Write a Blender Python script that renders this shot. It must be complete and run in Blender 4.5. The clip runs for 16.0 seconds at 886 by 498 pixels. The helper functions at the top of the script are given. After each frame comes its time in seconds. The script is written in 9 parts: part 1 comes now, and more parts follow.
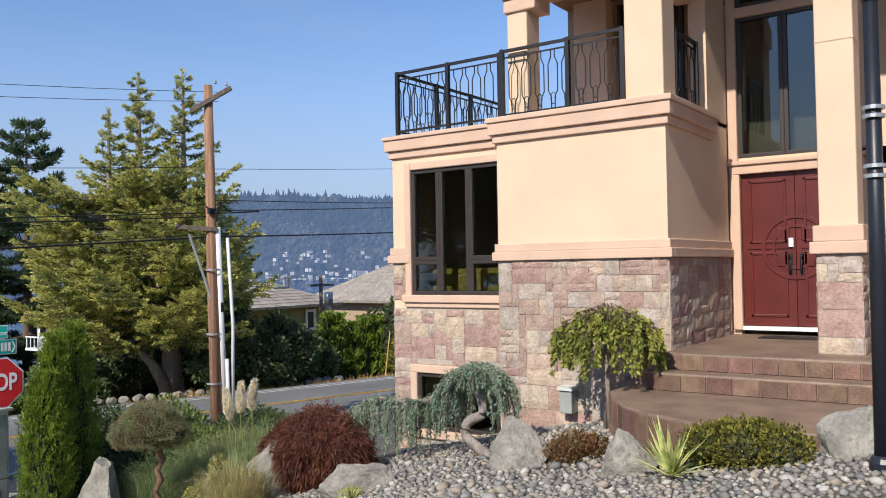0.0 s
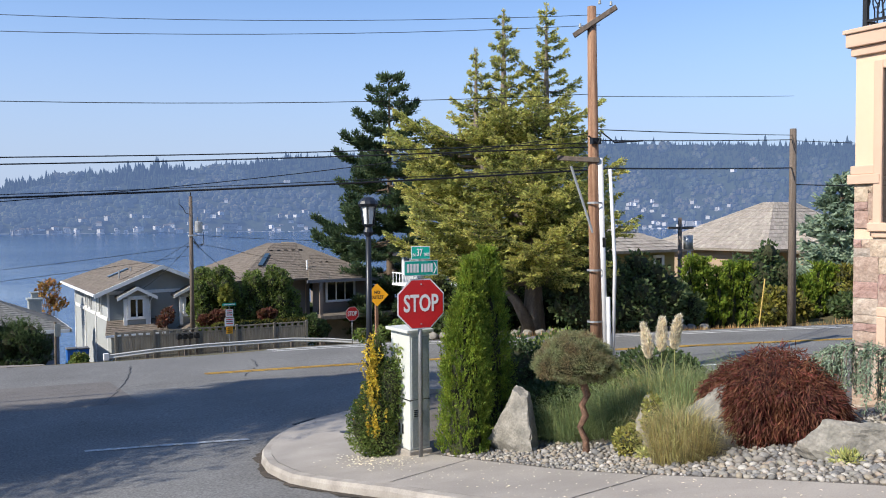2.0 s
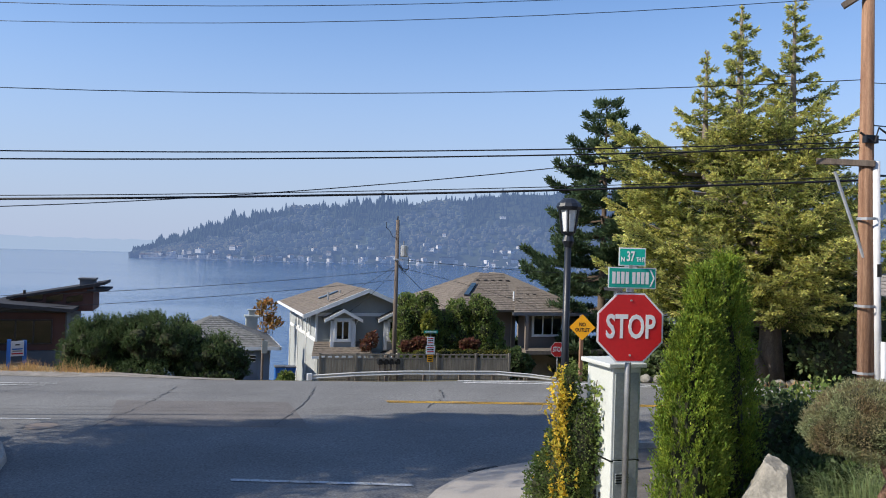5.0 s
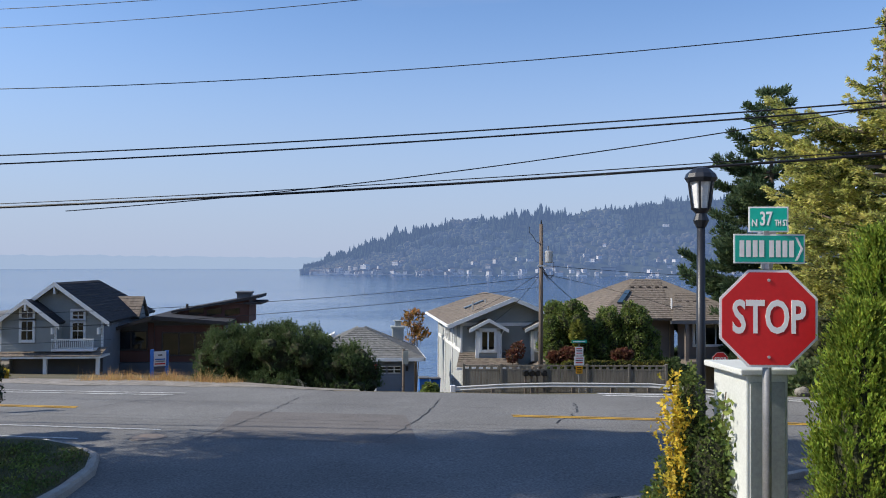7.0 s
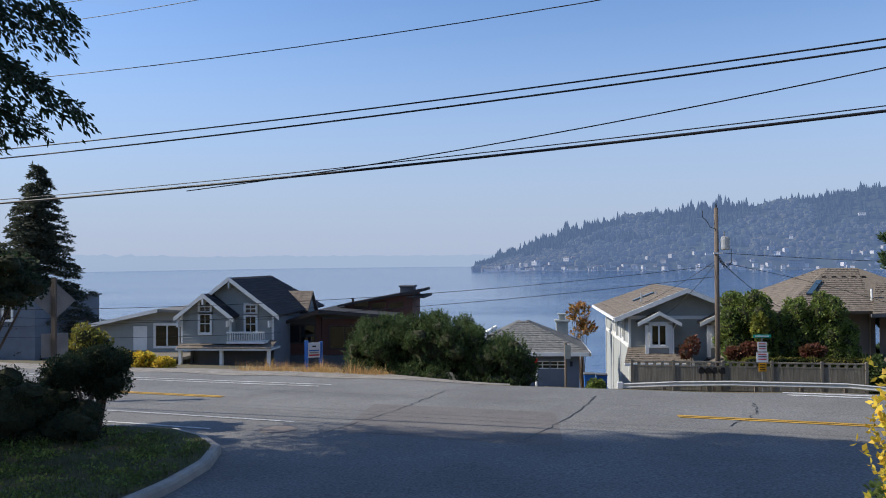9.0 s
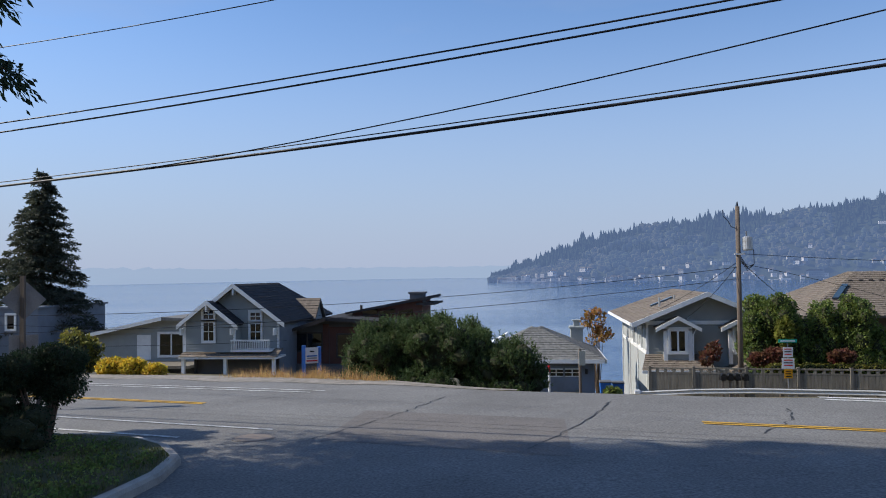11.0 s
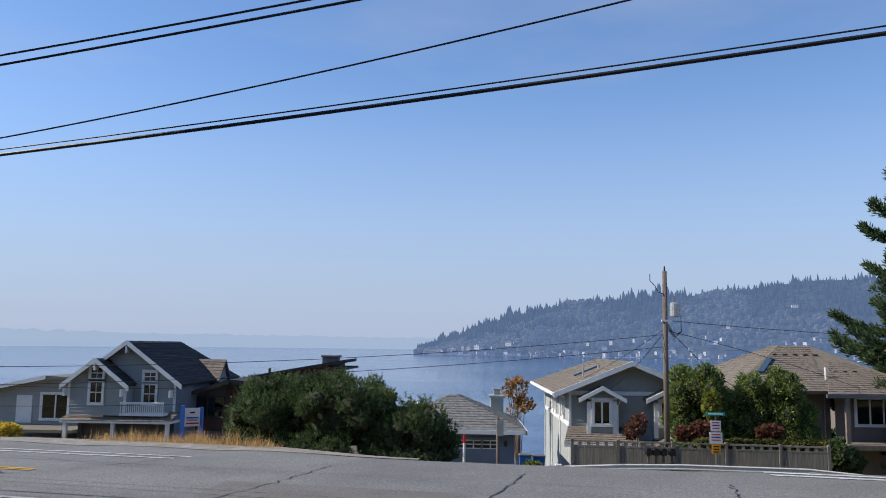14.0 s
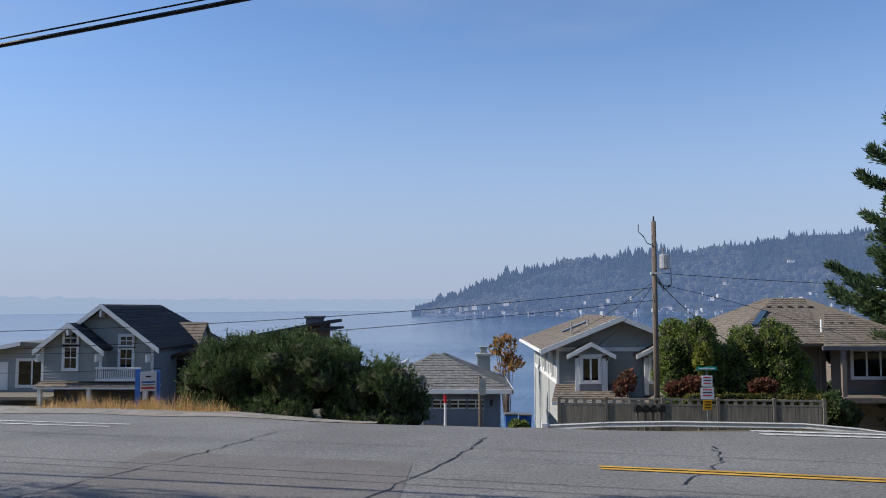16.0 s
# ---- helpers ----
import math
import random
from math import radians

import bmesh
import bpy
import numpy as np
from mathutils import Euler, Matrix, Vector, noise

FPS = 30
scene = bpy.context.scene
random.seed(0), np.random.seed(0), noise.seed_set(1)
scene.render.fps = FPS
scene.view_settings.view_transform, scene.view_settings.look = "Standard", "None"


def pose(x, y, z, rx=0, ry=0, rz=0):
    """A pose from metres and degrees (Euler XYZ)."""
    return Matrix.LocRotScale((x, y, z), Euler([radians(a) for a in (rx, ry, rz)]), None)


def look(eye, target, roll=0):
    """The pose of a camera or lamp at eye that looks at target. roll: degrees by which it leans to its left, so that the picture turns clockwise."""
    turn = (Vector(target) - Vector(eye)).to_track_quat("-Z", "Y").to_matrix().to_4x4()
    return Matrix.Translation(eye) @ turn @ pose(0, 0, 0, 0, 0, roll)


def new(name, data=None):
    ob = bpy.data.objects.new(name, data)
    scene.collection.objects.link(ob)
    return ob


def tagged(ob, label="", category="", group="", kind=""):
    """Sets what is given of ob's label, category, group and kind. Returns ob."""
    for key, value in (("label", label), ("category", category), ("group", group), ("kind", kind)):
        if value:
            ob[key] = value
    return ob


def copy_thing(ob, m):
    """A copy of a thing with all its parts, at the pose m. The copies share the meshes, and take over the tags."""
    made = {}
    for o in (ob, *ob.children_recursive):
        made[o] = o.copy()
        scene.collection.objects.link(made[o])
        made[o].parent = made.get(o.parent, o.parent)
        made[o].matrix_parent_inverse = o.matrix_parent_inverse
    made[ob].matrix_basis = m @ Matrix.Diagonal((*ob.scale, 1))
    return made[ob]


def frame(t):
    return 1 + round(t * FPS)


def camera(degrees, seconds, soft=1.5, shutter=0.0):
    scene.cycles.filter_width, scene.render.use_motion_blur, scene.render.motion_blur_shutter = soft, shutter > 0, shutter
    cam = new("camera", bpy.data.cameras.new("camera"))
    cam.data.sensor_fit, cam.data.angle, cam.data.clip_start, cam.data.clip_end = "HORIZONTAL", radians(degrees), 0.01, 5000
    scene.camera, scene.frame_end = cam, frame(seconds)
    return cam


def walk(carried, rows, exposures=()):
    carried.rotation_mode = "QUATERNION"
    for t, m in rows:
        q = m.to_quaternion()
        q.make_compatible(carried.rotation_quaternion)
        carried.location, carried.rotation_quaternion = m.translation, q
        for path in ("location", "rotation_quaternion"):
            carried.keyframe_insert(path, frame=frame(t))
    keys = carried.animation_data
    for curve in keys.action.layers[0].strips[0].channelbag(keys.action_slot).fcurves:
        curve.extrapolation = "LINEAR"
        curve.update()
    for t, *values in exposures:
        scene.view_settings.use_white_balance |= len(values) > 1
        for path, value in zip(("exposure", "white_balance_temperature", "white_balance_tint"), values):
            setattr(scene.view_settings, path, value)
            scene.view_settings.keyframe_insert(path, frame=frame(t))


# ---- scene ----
cam = camera(56.6, 16.0, 1.0)
PATH = [
    (0, (0.629, 0.736, 1.954), (2.261, 1.89, 2.001), -1.0),
    (0.5, (0.578, 1.293, 1.829), (2.119, 2.568, 1.839), -1.2),
    (0.6, (0.567, 1.407, 1.814), (2.083, 2.711, 1.805), -1.3),
    (1, (0.505, 1.851, 1.696), (1.865, 3.315, 1.627), -1.0),
    (1.5, (0.472, 2.302, 1.646), (1.737, 3.849, 1.561), -1.3),
    (2, (0.548, 2.808, 1.576), (1.618, 4.497, 1.509), -0.3),
    (2.5, (0.721, 3.339, 1.444), (1.712, 5.075, 1.387), -0.0),
    (3, (0.954, 3.807, 1.385), (1.765, 5.635, 1.36), 1.1),
    (3.5, (1.221, 4.207, 1.312), (2.014, 6.043, 1.296), 1.3),
    (4, (1.47, 4.613, 1.248), (2.138, 6.498, 1.246), 2.1),
    (4.2, (1.59, 4.798, 1.212), (2.255, 6.684, 1.205), 2.2),
    (6.3, (3.222, 6.696, 0.835), (3.592, 8.66, 0.907), 1.0),
    (6.5, (3.329, 6.893, 0.814), (3.66, 8.865, 0.87), 1.1),
    (7, (3.65, 7.366, 0.724), (3.875, 9.352, 0.765), 0.4),
    (7.5, (3.879, 7.847, 0.666), (4.028, 9.841, 0.708), -0.6),
    (8, (4.096, 8.335, 0.568), (4.118, 10.334, 0.612), -0.4),
    (8.5, (4.244, 8.832, 0.449), (4.158, 10.83, 0.473), -0.3),
    (9, (4.349, 9.355, 0.361), (4.161, 11.346, 0.394), -0.4),
    (11.3, (4.65, 11.508, -0.121), (4.418, 13.494, -0.047), -0.5),
    (11.5, (4.684, 11.666, -0.134), (4.446, 13.649, -0.02), 0.5),
    (12, (4.653, 12.085, -0.213), (4.408, 14.066, -0.08), 1.1),
    (12.5, (4.733, 12.645, -0.306), (4.526, 14.628, -0.139), 0.6),
    (13, (4.813, 13.221, -0.436), (4.741, 15.206, -0.204), 0.8),
    (13.5, (4.879, 13.834, -0.528), (4.824, 15.819, -0.29), 1.0),
    (14, (5.014, 14.268, -0.636), (4.961, 16.254, -0.402), 0.9),
    (14.5, (5.214, 14.71, -0.593), (5.162, 16.701, -0.411), 0.3),
    (15, (5.406, 15.137, -0.67), (5.363, 17.131, -0.533), 0.5),
    (15.5, (5.619, 15.688, -0.742), (5.588, 17.685, -0.628), 0.3),
    (16, (5.822, 16.14, -0.803), (5.777, 18.134, -0.663), -0.1),
]
walk(cam, [(t, look(eye, target, roll)) for t, eye, target, roll in PATH],
     [(0, 0.08), (1, 0.14), (1.5, 0.28), (2.5, 0.34), (4, 0.26), (6.5, 0.16), (9, 0.10), (11.5, 0.05), (13.5, 0.12), (14.5, 0.10), (16, 0.0)])

# ---- world, sun ----
SUN_EL = 38.0
world = bpy.data.worlds.new("sky")
scene.world = world
world.use_nodes = True
wn = world.node_tree.nodes
wl = world.node_tree.links
sky = wn.new("ShaderNodeTexSky")
sky.sky_type = "NISHITA"
sky.sun_disc = False
sky.sun_elevation = radians(SUN_EL)
sky.sun_rotation = radians(270)
sky.altitude = 50
sky.air_density = 1.0
sky.dust_density = 0.15
sky.ozone_density = 4.0
tc = wn.new("ShaderNodeTexCoord")
sep = wn.new("ShaderNodeSeparateXYZ")
wl.new(tc.outputs["Generated"], sep.inputs[0])
hz = wn.new("ShaderNodeMapRange")
hz.interpolation_type = "SMOOTHSTEP"
hz.inputs["From Min"].default_value = -0.02
hz.inputs["From Max"].default_value = 0.34
hz.inputs["To Min"].default_value = 0.95
hz.inputs["To Max"].default_value = 0.0
wl.new(sep.outputs["Z"], hz.inputs["Value"])
tint = wn.new("ShaderNodeMix")
tint.data_type, tint.blend_type = "RGBA", "MULTIPLY"
tint.inputs[0].default_value = 1.0
tint.inputs[7].default_value = (0.87, 0.93, 1.04, 1)
wl.new(sky.outputs[0], tint.inputs[6])
# thin high cloud
cl = wn.new("ShaderNodeTexNoise")
cl.inputs["Scale"].default_value = 2.2
cl.inputs["Detail"].default_value = 6
cmap = wn.new("ShaderNodeMapping")
cmap.inputs["Scale"].default_value = (1.0, 1.0, 4.0)
cmap.inputs["Rotation"].default_value = (0.0, 0.5, 0.3)
wl.new(tc.outputs["Generated"], cmap.inputs["Vector"])
wl.new(cmap.outputs[0], cl.inputs["Vector"])
cr = wn.new("ShaderNodeMapRange")
cr.inputs["From Min"].default_value = 0.52
cr.inputs["From Max"].default_value = 0.85
cr.inputs["To Max"].default_value = 0.55
wl.new(cl.outputs["Fac"], cr.inputs["Value"])
mxf = wn.new("ShaderNodeMath")
mxf.operation = "MAXIMUM"
wl.new(hz.outputs[0], mxf.inputs[0])
wl.new(cr.outputs[0], mxf.inputs[1])
hazemix = wn.new("ShaderNodeMix")
hazemix.data_type = "RGBA"
hazemix.inputs[7].default_value = (2.53, 3.0, 4.15, 1)
wl.new(mxf.outputs[0], hazemix.inputs[0])
wl.new(tint.outputs[2], hazemix.inputs[6])
wl.new(hazemix.outputs[2], wn["Background"].inputs[0])
wn["Background"].inputs[1].default_value = 0.15
sun_data = bpy.data.lights.new("sun", "SUN")
sun_data.energy = 5.0
sun_data.angle = radians(0.53)
sun_data.color = (1.0, 0.93, 0.82)
sun = new("sun", sun_data)
sun.matrix_world = look((-math.cos(radians(SUN_EL)) * 60, -3.0, math.sin(radians(SUN_EL)) * 60), (0, 0, 0))


# ---- materials ----
def mat(name, col, rough=0.7, var=0.25, scale=6.0, fine=60.0, bump=0.15, metal=0.0, rnd=0.0, island=0.0, col2=None, stretch=(1, 1, 1), spec=0.4, haze=None):
    """Principled surface with colour variation at two scales, fine relief, and optional variation per object or per island."""
    m = bpy.data.materials.new(name)
    m.use_nodes = True
    nt = m.node_tree
    n, l = nt.nodes, nt.links
    p = n["Principled BSDF"]
    p.inputs["Roughness"].default_value = rough
    p.inputs["Metallic"].default_value = metal
    p.inputs["Specular IOR Level"].default_value = spec
    geo = n.new("ShaderNodeNewGeometry")
    mp = n.new("ShaderNodeMapping")
    mp.inputs["Scale"].default_value = stretch
    l.new(geo.outputs["Position"], mp.inputs["Vector"])
    a = n.new("ShaderNodeTexNoise")
    a.inputs["Scale"].default_value = scale
    a.inputs["Detail"].default_value = 5
    b = n.new("ShaderNodeTexNoise")
    b.inputs["Scale"].default_value = fine
    b.inputs["Detail"].default_value = 3
    l.new(mp.outputs[0], a.inputs["Vector"])
    l.new(mp.outputs[0], b.inputs["Vector"])
    c2 = col2 or tuple(c * (1 - var) for c in col)
    ramp = n.new("ShaderNodeValToRGB")
    ramp.color_ramp.elements[0].position = 0.35
    ramp.color_ramp.elements[1].position = 0.65
    ramp.color_ramp.elements[0].color = (*c2, 1)
    ramp.color_ramp.elements[1].color = (*col, 1)
    l.new(a.outputs["Fac"], ramp.inputs[0])
    hsv = n.new("ShaderNodeHueSaturation")
    l.new(ramp.outputs[0], hsv.inputs["Color"])
    mr = n.new("ShaderNodeMapRange")
    mr.inputs["From Min"].default_value = 0.3
    mr.inputs["From Max"].default_value = 0.7
    mr.inputs["To Min"].default_value = 1 - var * 0.7
    mr.inputs["To Max"].default_value = 1 + var * 0.5
    l.new(b.outputs["Fac"], mr.inputs["Value"])
    val = mr.outputs[0]
    if rnd or island:
        src = n.new("ShaderNodeObjectInfo").outputs["Random"] if rnd else geo.outputs["Random Per Island"]
        k = rnd or island
        r2 = n.new("ShaderNodeMapRange")
        r2.inputs["To Min"].default_value = 1 - k
        r2.inputs["To Max"].default_value = 1 + k
        l.new(src, r2.inputs["Value"])
        mul = n.new("ShaderNodeMath")
        mul.operation = "MULTIPLY"
        l.new(val, mul.inputs[0])
        l.new(r2.outputs[0], mul.inputs[1])
        val = mul.outputs[0]
        r3 = n.new("ShaderNodeMapRange")
        r3.inputs["To Min"].default_value = 0.5 + 0.05 * k
        r3.inputs["To Max"].default_value = 0.5 - 0.07 * k
        fr = n.new("ShaderNodeMath")
        fr.operation = "FRACT"
        m7 = n.new("ShaderNodeMath")
        m7.operation = "MULTIPLY"
        m7.inputs[1].default_value = 7.3
        l.new(src, m7.inputs[0])
        l.new(m7.outputs[0], fr.inputs[0])
        l.new(fr.outputs[0], r3.inputs["Value"])
        l.new(r3.outputs[0], hsv.inputs["Hue"])
    l.new(val, hsv.inputs["Value"])
    l.new(hsv.outputs[0], p.inputs["Base Color"])
    if bump:
        bu = n.new("ShaderNodeBump")
        bu.inputs["Strength"].default_value = bump
        bu.inputs["Distance"].default_value = 0.02
        l.new(b.outputs["Fac"], bu.inputs["Height"])
        l.new(bu.outputs[0], p.inputs["Normal"])
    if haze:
        # air haze before the far shore, put into the surface as an even glow
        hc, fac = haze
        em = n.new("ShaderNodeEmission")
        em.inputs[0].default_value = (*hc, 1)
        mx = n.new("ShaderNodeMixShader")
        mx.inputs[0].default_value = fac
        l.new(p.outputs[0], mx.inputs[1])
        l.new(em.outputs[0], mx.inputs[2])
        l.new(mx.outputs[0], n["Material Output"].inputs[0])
    return m


def leaf_mat(name, col, col2, island=0.35, trans=0.38, scale=0.9, haze=None):
    m = mat(name, col, rough=0.6, var=0.3, scale=scale, fine=9.0, bump=0, island=island, col2=col2, spec=0.25)
    n, l = m.node_tree.nodes, m.node_tree.links
    p = n["Principled BSDF"]
    tr = n.new("ShaderNodeBsdfTranslucent")
    hue = [x for x in n if x.bl_idname == "ShaderNodeHueSaturation"][0]
    l.new(hue.outputs[0], tr.inputs[0])
    mx = n.new("ShaderNodeMixShader")
    mx.inputs[0].default_value = trans
    l.new(p.outputs[0], mx.inputs[1])
    l.new(tr.outputs[0], mx.inputs[2])
    l.new(mx.outputs[0], n["Material Output"].inputs[0])
    return m


def glass(name, tint=(0.8, 0.85, 0.85), refl=0.12):
    m = bpy.data.materials.new(name)
    m.use_nodes = True
    n, l = m.node_tree.nodes, m.node_tree.links
    n.remove(n["Principled BSDF"])
    t = n.new("ShaderNodeBsdfTransparent")
    t.inputs[0].default_value = (*tint, 1)
    g = n.new("ShaderNodeBsdfGlossy")
    g.inputs["Roughness"].default_value = 0.01
    f = n.new("ShaderNodeFresnel")
    f.inputs[0].default_value = 1.5
    ad = n.new("ShaderNodeMath")
    ad.inputs[1].default_value = refl
    l.new(f.outputs[0], ad.inputs[0])
    mx = n.new("ShaderNodeMixShader")
    l.new(ad.outputs[0], mx.inputs[0])
    l.new(t.outputs[0], mx.inputs[1])
    l.new(g.outputs[0], mx.inputs[2])
    l.new(mx.outputs[0], n["Material Output"].inputs[0])
    return m


M_STUCCO = mat("stucco_cream", (0.73, 0.55, 0.39), 0.9, 0.08, 1.2, 180, 0.25)
M_BAND = mat("stucco_band", (0.66, 0.46, 0.34), 0.85, 0.1, 2, 160, 0.2)
def palette(m, cols, island=False):
    """Multiply a near-white mottled surface by one colour of a palette, picked per object or per island."""
    n, l = m.node_tree.nodes, m.node_tree.links
    hue = [x for x in n if x.bl_idname == "ShaderNodeHueSaturation"][0]
    src = hue.inputs["Color"].links[0].from_socket
    pick = n.new("ShaderNodeNewGeometry").outputs["Random Per Island"] if island else n.new("ShaderNodeObjectInfo").outputs["Random"]
    rp = n.new("ShaderNodeValToRGB")
    rp.color_ramp.interpolation = "CONSTANT"
    e = rp.color_ramp.elements
    while len(e) < len(cols):
        e.new(0.5)
    for k, c in enumerate(cols):
        e[k].position = k / len(cols)
    for k, c in enumerate(cols):
        e[k].color = (*c, 1)
    l.new(pick, rp.inputs[0])
    mx = n.new("ShaderNodeMix")
    mx.data_type, mx.blend_type = "RGBA", "MULTIPLY"
    mx.inputs[0].default_value = 1.0
    l.new(src, mx.inputs[6])
    l.new(rp.outputs[0], mx.inputs[7])
    l.new(mx.outputs[2], hue.inputs["Color"])
    return m


M_STONE = palette(mat("stone_veneer", (1.0, 0.98, 0.95), 0.94, 0.26, 7, 26, 0.7, rnd=0.13, col2=(0.76, 0.69, 0.65)),
                  [(0.52, 0.41, 0.33), (0.47, 0.36, 0.30), (0.42, 0.30, 0.26), (0.45, 0.40, 0.35), (0.56, 0.46, 0.36), (0.43, 0.30, 0.26), (0.49, 0.42, 0.35), (0.53, 0.42, 0.34), (0.41, 0.29, 0.25), (0.44, 0.385, 0.34)])
M_MORTAR = mat("mortar", (0.50, 0.42, 0.35), 0.95, 0.2, 8, 120, 0.4)
M_STEP = mat("stamped_concrete", (0.27, 0.19, 0.135), 0.55, 0.3, 2.2, 45, 0.3, col2=(0.17, 0.115, 0.085))
M_STEPTILE = mat("step_riser_stone", (0.23, 0.14, 0.095), 0.7, 0.35, 5, 50, 0.5, rnd=0.3, col2=(0.15, 0.085, 0.06))
M_IRON = mat("black_iron", (0.012, 0.013, 0.016), 0.45, 0.2, 12, 90, 0.1, spec=0.5)
M_DARKFRAME = mat("bronze_window_frame", (0.045, 0.036, 0.032), 0.4, 0.15, 10, 90, 0.05, spec=0.5)
M_DOOR = mat("red_door_paint", (0.125, 0.020, 0.016), 0.35, 0.2, 3, 60, 0.08, spec=0.5)
M_WHITE = mat("white_paint", (0.80, 0.80, 0.78), 0.6, 0.08, 3, 80, 0.06)
M_GLASS = glass("window_glass", (0.72, 0.75, 0.72), 0.05)
# brown tone with the dimness of unlit rooms put into its colour
M_ROOM = mat("dim_brown_tone", (0.22, 0.20, 0.17), 0.9, 0.2, 1.5, 40, 0.05)
M_SOFA = mat("olive_fabric", (0.40, 0.31, 0.06), 0.9, 0.2, 6, 200, 0.2)
M_SOFFIT = mat("brown_soffit", (0.24, 0.13, 0.07), 0.7, 0.25, 3, 50, 0.1, stretch=(1, 6, 1))
M_ASPHALT = mat("asphalt", (0.192, 0.190, 0.184), 0.92, 0.62, 0.45, 24, 0.16, col2=(0.150, 0.147, 0.142))
M_PATCH = mat("asphalt_patch", (0.165, 0.152, 0.142), 0.92, 0.5, 0.8, 26, 0.16, col2=(0.135, 0.125, 0.118))
M_TAR = mat("tar_seam", (0.02, 0.02, 0.02), 0.6, 0.3, 6, 80, 0.2)
M_LINEW = mat("road_paint_white", (0.64, 0.64, 0.62), 0.8, 0.45, 5, 22, 0.1)
M_LINEY = mat("road_paint_yellow", (0.62, 0.36, 0.05), 0.8, 0.3, 4, 40, 0.1)
M_WALK = mat("concrete_walk", (0.40, 0.36, 0.315), 0.92, 0.2, 1.1, 70, 0.25, col2=(0.31, 0.28, 0.245))
M_KERB = mat("concrete_kerb", (0.44, 0.40, 0.35), 0.9, 0.25, 2, 60, 0.3, col2=(0.30, 0.27, 0.235))
M_SOIL = mat("dry_soil_and_grass", (0.16, 0.125, 0.07), 0.95, 0.35, 0.6, 14, 0.6, col2=(0.075, 0.075, 0.032))
M_GRAVEL = mat("gravel_shoulder", (0.31, 0.28, 0.245), 0.95, 0.55, 2.5, 22, 0.6, col2=(0.20, 0.18, 0.15))
M_LAWN = mat("lawn_turf", (0.05, 0.065, 0.02), 0.95, 0.4, 1.1, 30, 0.8, col2=(0.10, 0.075, 0.035))
M_BEDSOIL = mat("bed_soil", (0.16, 0.14, 0.12), 0.95, 0.35, 3, 40, 0.7)
PEB = [(0.31, 0.285, 0.245), (0.25, 0.24, 0.22), (0.36, 0.325, 0.27), (0.19, 0.185, 0.18), (0.35, 0.295, 0.23), (0.31, 0.295, 0.27), (0.43, 0.40, 0.355), (0.23, 0.215, 0.19)]
M_PEBBLE = palette(mat("river_pebble", (1, 1, 1), 0.75, 0.2, 9, 60, 0.2, rnd=0.2, spec=0.3), PEB)
M_PEBBLE2 = palette(mat("river_pebble_rest", (1, 1, 1), 0.75, 0.2, 9, 60, 0.2, island=0.2, spec=0.3), PEB, True)
M_BOULDER = mat("boulder", (0.33, 0.305, 0.262), 0.95, 0.3, 4, 30, 0.55, col2=(0.19, 0.18, 0.155))
M_RAIL = mat("galvanised_rail", (0.60, 0.60, 0.58), 0.5, 0.15, 5, 60, 0.1, metal=0.15)
M_LITTER = mat("gutter_litter", (0.055, 0.045, 0.035), 0.95, 0.5, 5, 60, 0.9, col2=(0.10, 0.08, 0.06))
M_SILVER = mat("silver_bark", (0.32, 0.275, 0.24), 0.85, 0.35, 9, 50, 0.8, stretch=(1, 1, 0.6))
M_BARK = mat("bark", (0.17, 0.125, 0.09), 0.95, 0.4, 6, 40, 1.0, stretch=(1, 1, 0.3))
M_TOPIBARK = mat("flaking_red_bark", (0.26, 0.15, 0.10), 0.95, 0.5, 14, 60, 1.0, col2=(0.13, 0.075, 0.05))
M_BARKL = mat("bark_pale", (0.27, 0.22, 0.18), 0.95, 0.35, 6, 40, 0.8, stretch=(1, 1, 0.4))
M_POLEWOOD = mat("treated_pole_wood", (0.40, 0.235, 0.145), 0.92, 0.5, 3, 40, 0.6, stretch=(6, 6, 0.22), col2=(0.24, 0.125, 0.075))
M_POLEGREY = mat("weathered_pole_wood", (0.19, 0.15, 0.12), 0.9, 0.35, 3, 50, 0.5, stretch=(6, 6, 0.25))
M_STEEL = mat("galvanised_steel", (0.50, 0.51, 0.52), 0.45, 0.2, 5, 60, 0.1, metal=0.6)
M_GREYPOST = mat("grey_sign_post", (0.30, 0.30, 0.30), 0.5, 0.2, 6, 60, 0.1, metal=0.5)
M_PVC = mat("white_conduit", (0.70, 0.70, 0.70), 0.4, 0.1, 3, 60, 0.05)
M_WIRE = mat("black_cable", (0.012, 0.012, 0.014), 0.5, 0.1, 3, 60, 0)
M_RED = mat("sign_red", (0.60, 0.016, 0.022), 0.4, 0.08, 2, 30, 0.02, spec=0.5)
M_SIGNWHITE = mat("sign_white", (0.78, 0.78, 0.78), 0.4, 0.06, 2, 30, 0.02, spec=0.5)
M_SIGNGREEN = mat("sign_green", (0.0, 0.40, 0.31), 0.4, 0.08, 2, 30, 0.02, spec=0.5)
M_SIGNYEL = mat("sign_yellow", (0.80, 0.36, 0.01), 0.4, 0.08, 2, 30, 0.02, spec=0.5)
M_SIGNBLACK = mat("sign_black", (0.012, 0.012, 0.012), 0.5, 0.1, 2, 30, 0.02)
M_SIGNBACK = mat("sign_back_metal", (0.34, 0.33, 0.33), 0.5, 0.2, 3, 40, 0.05, metal=0.3)
M_BLUE = mat("blue_post_paint", (0.03, 0.15, 0.50), 0.5, 0.15, 4, 50, 0.05)
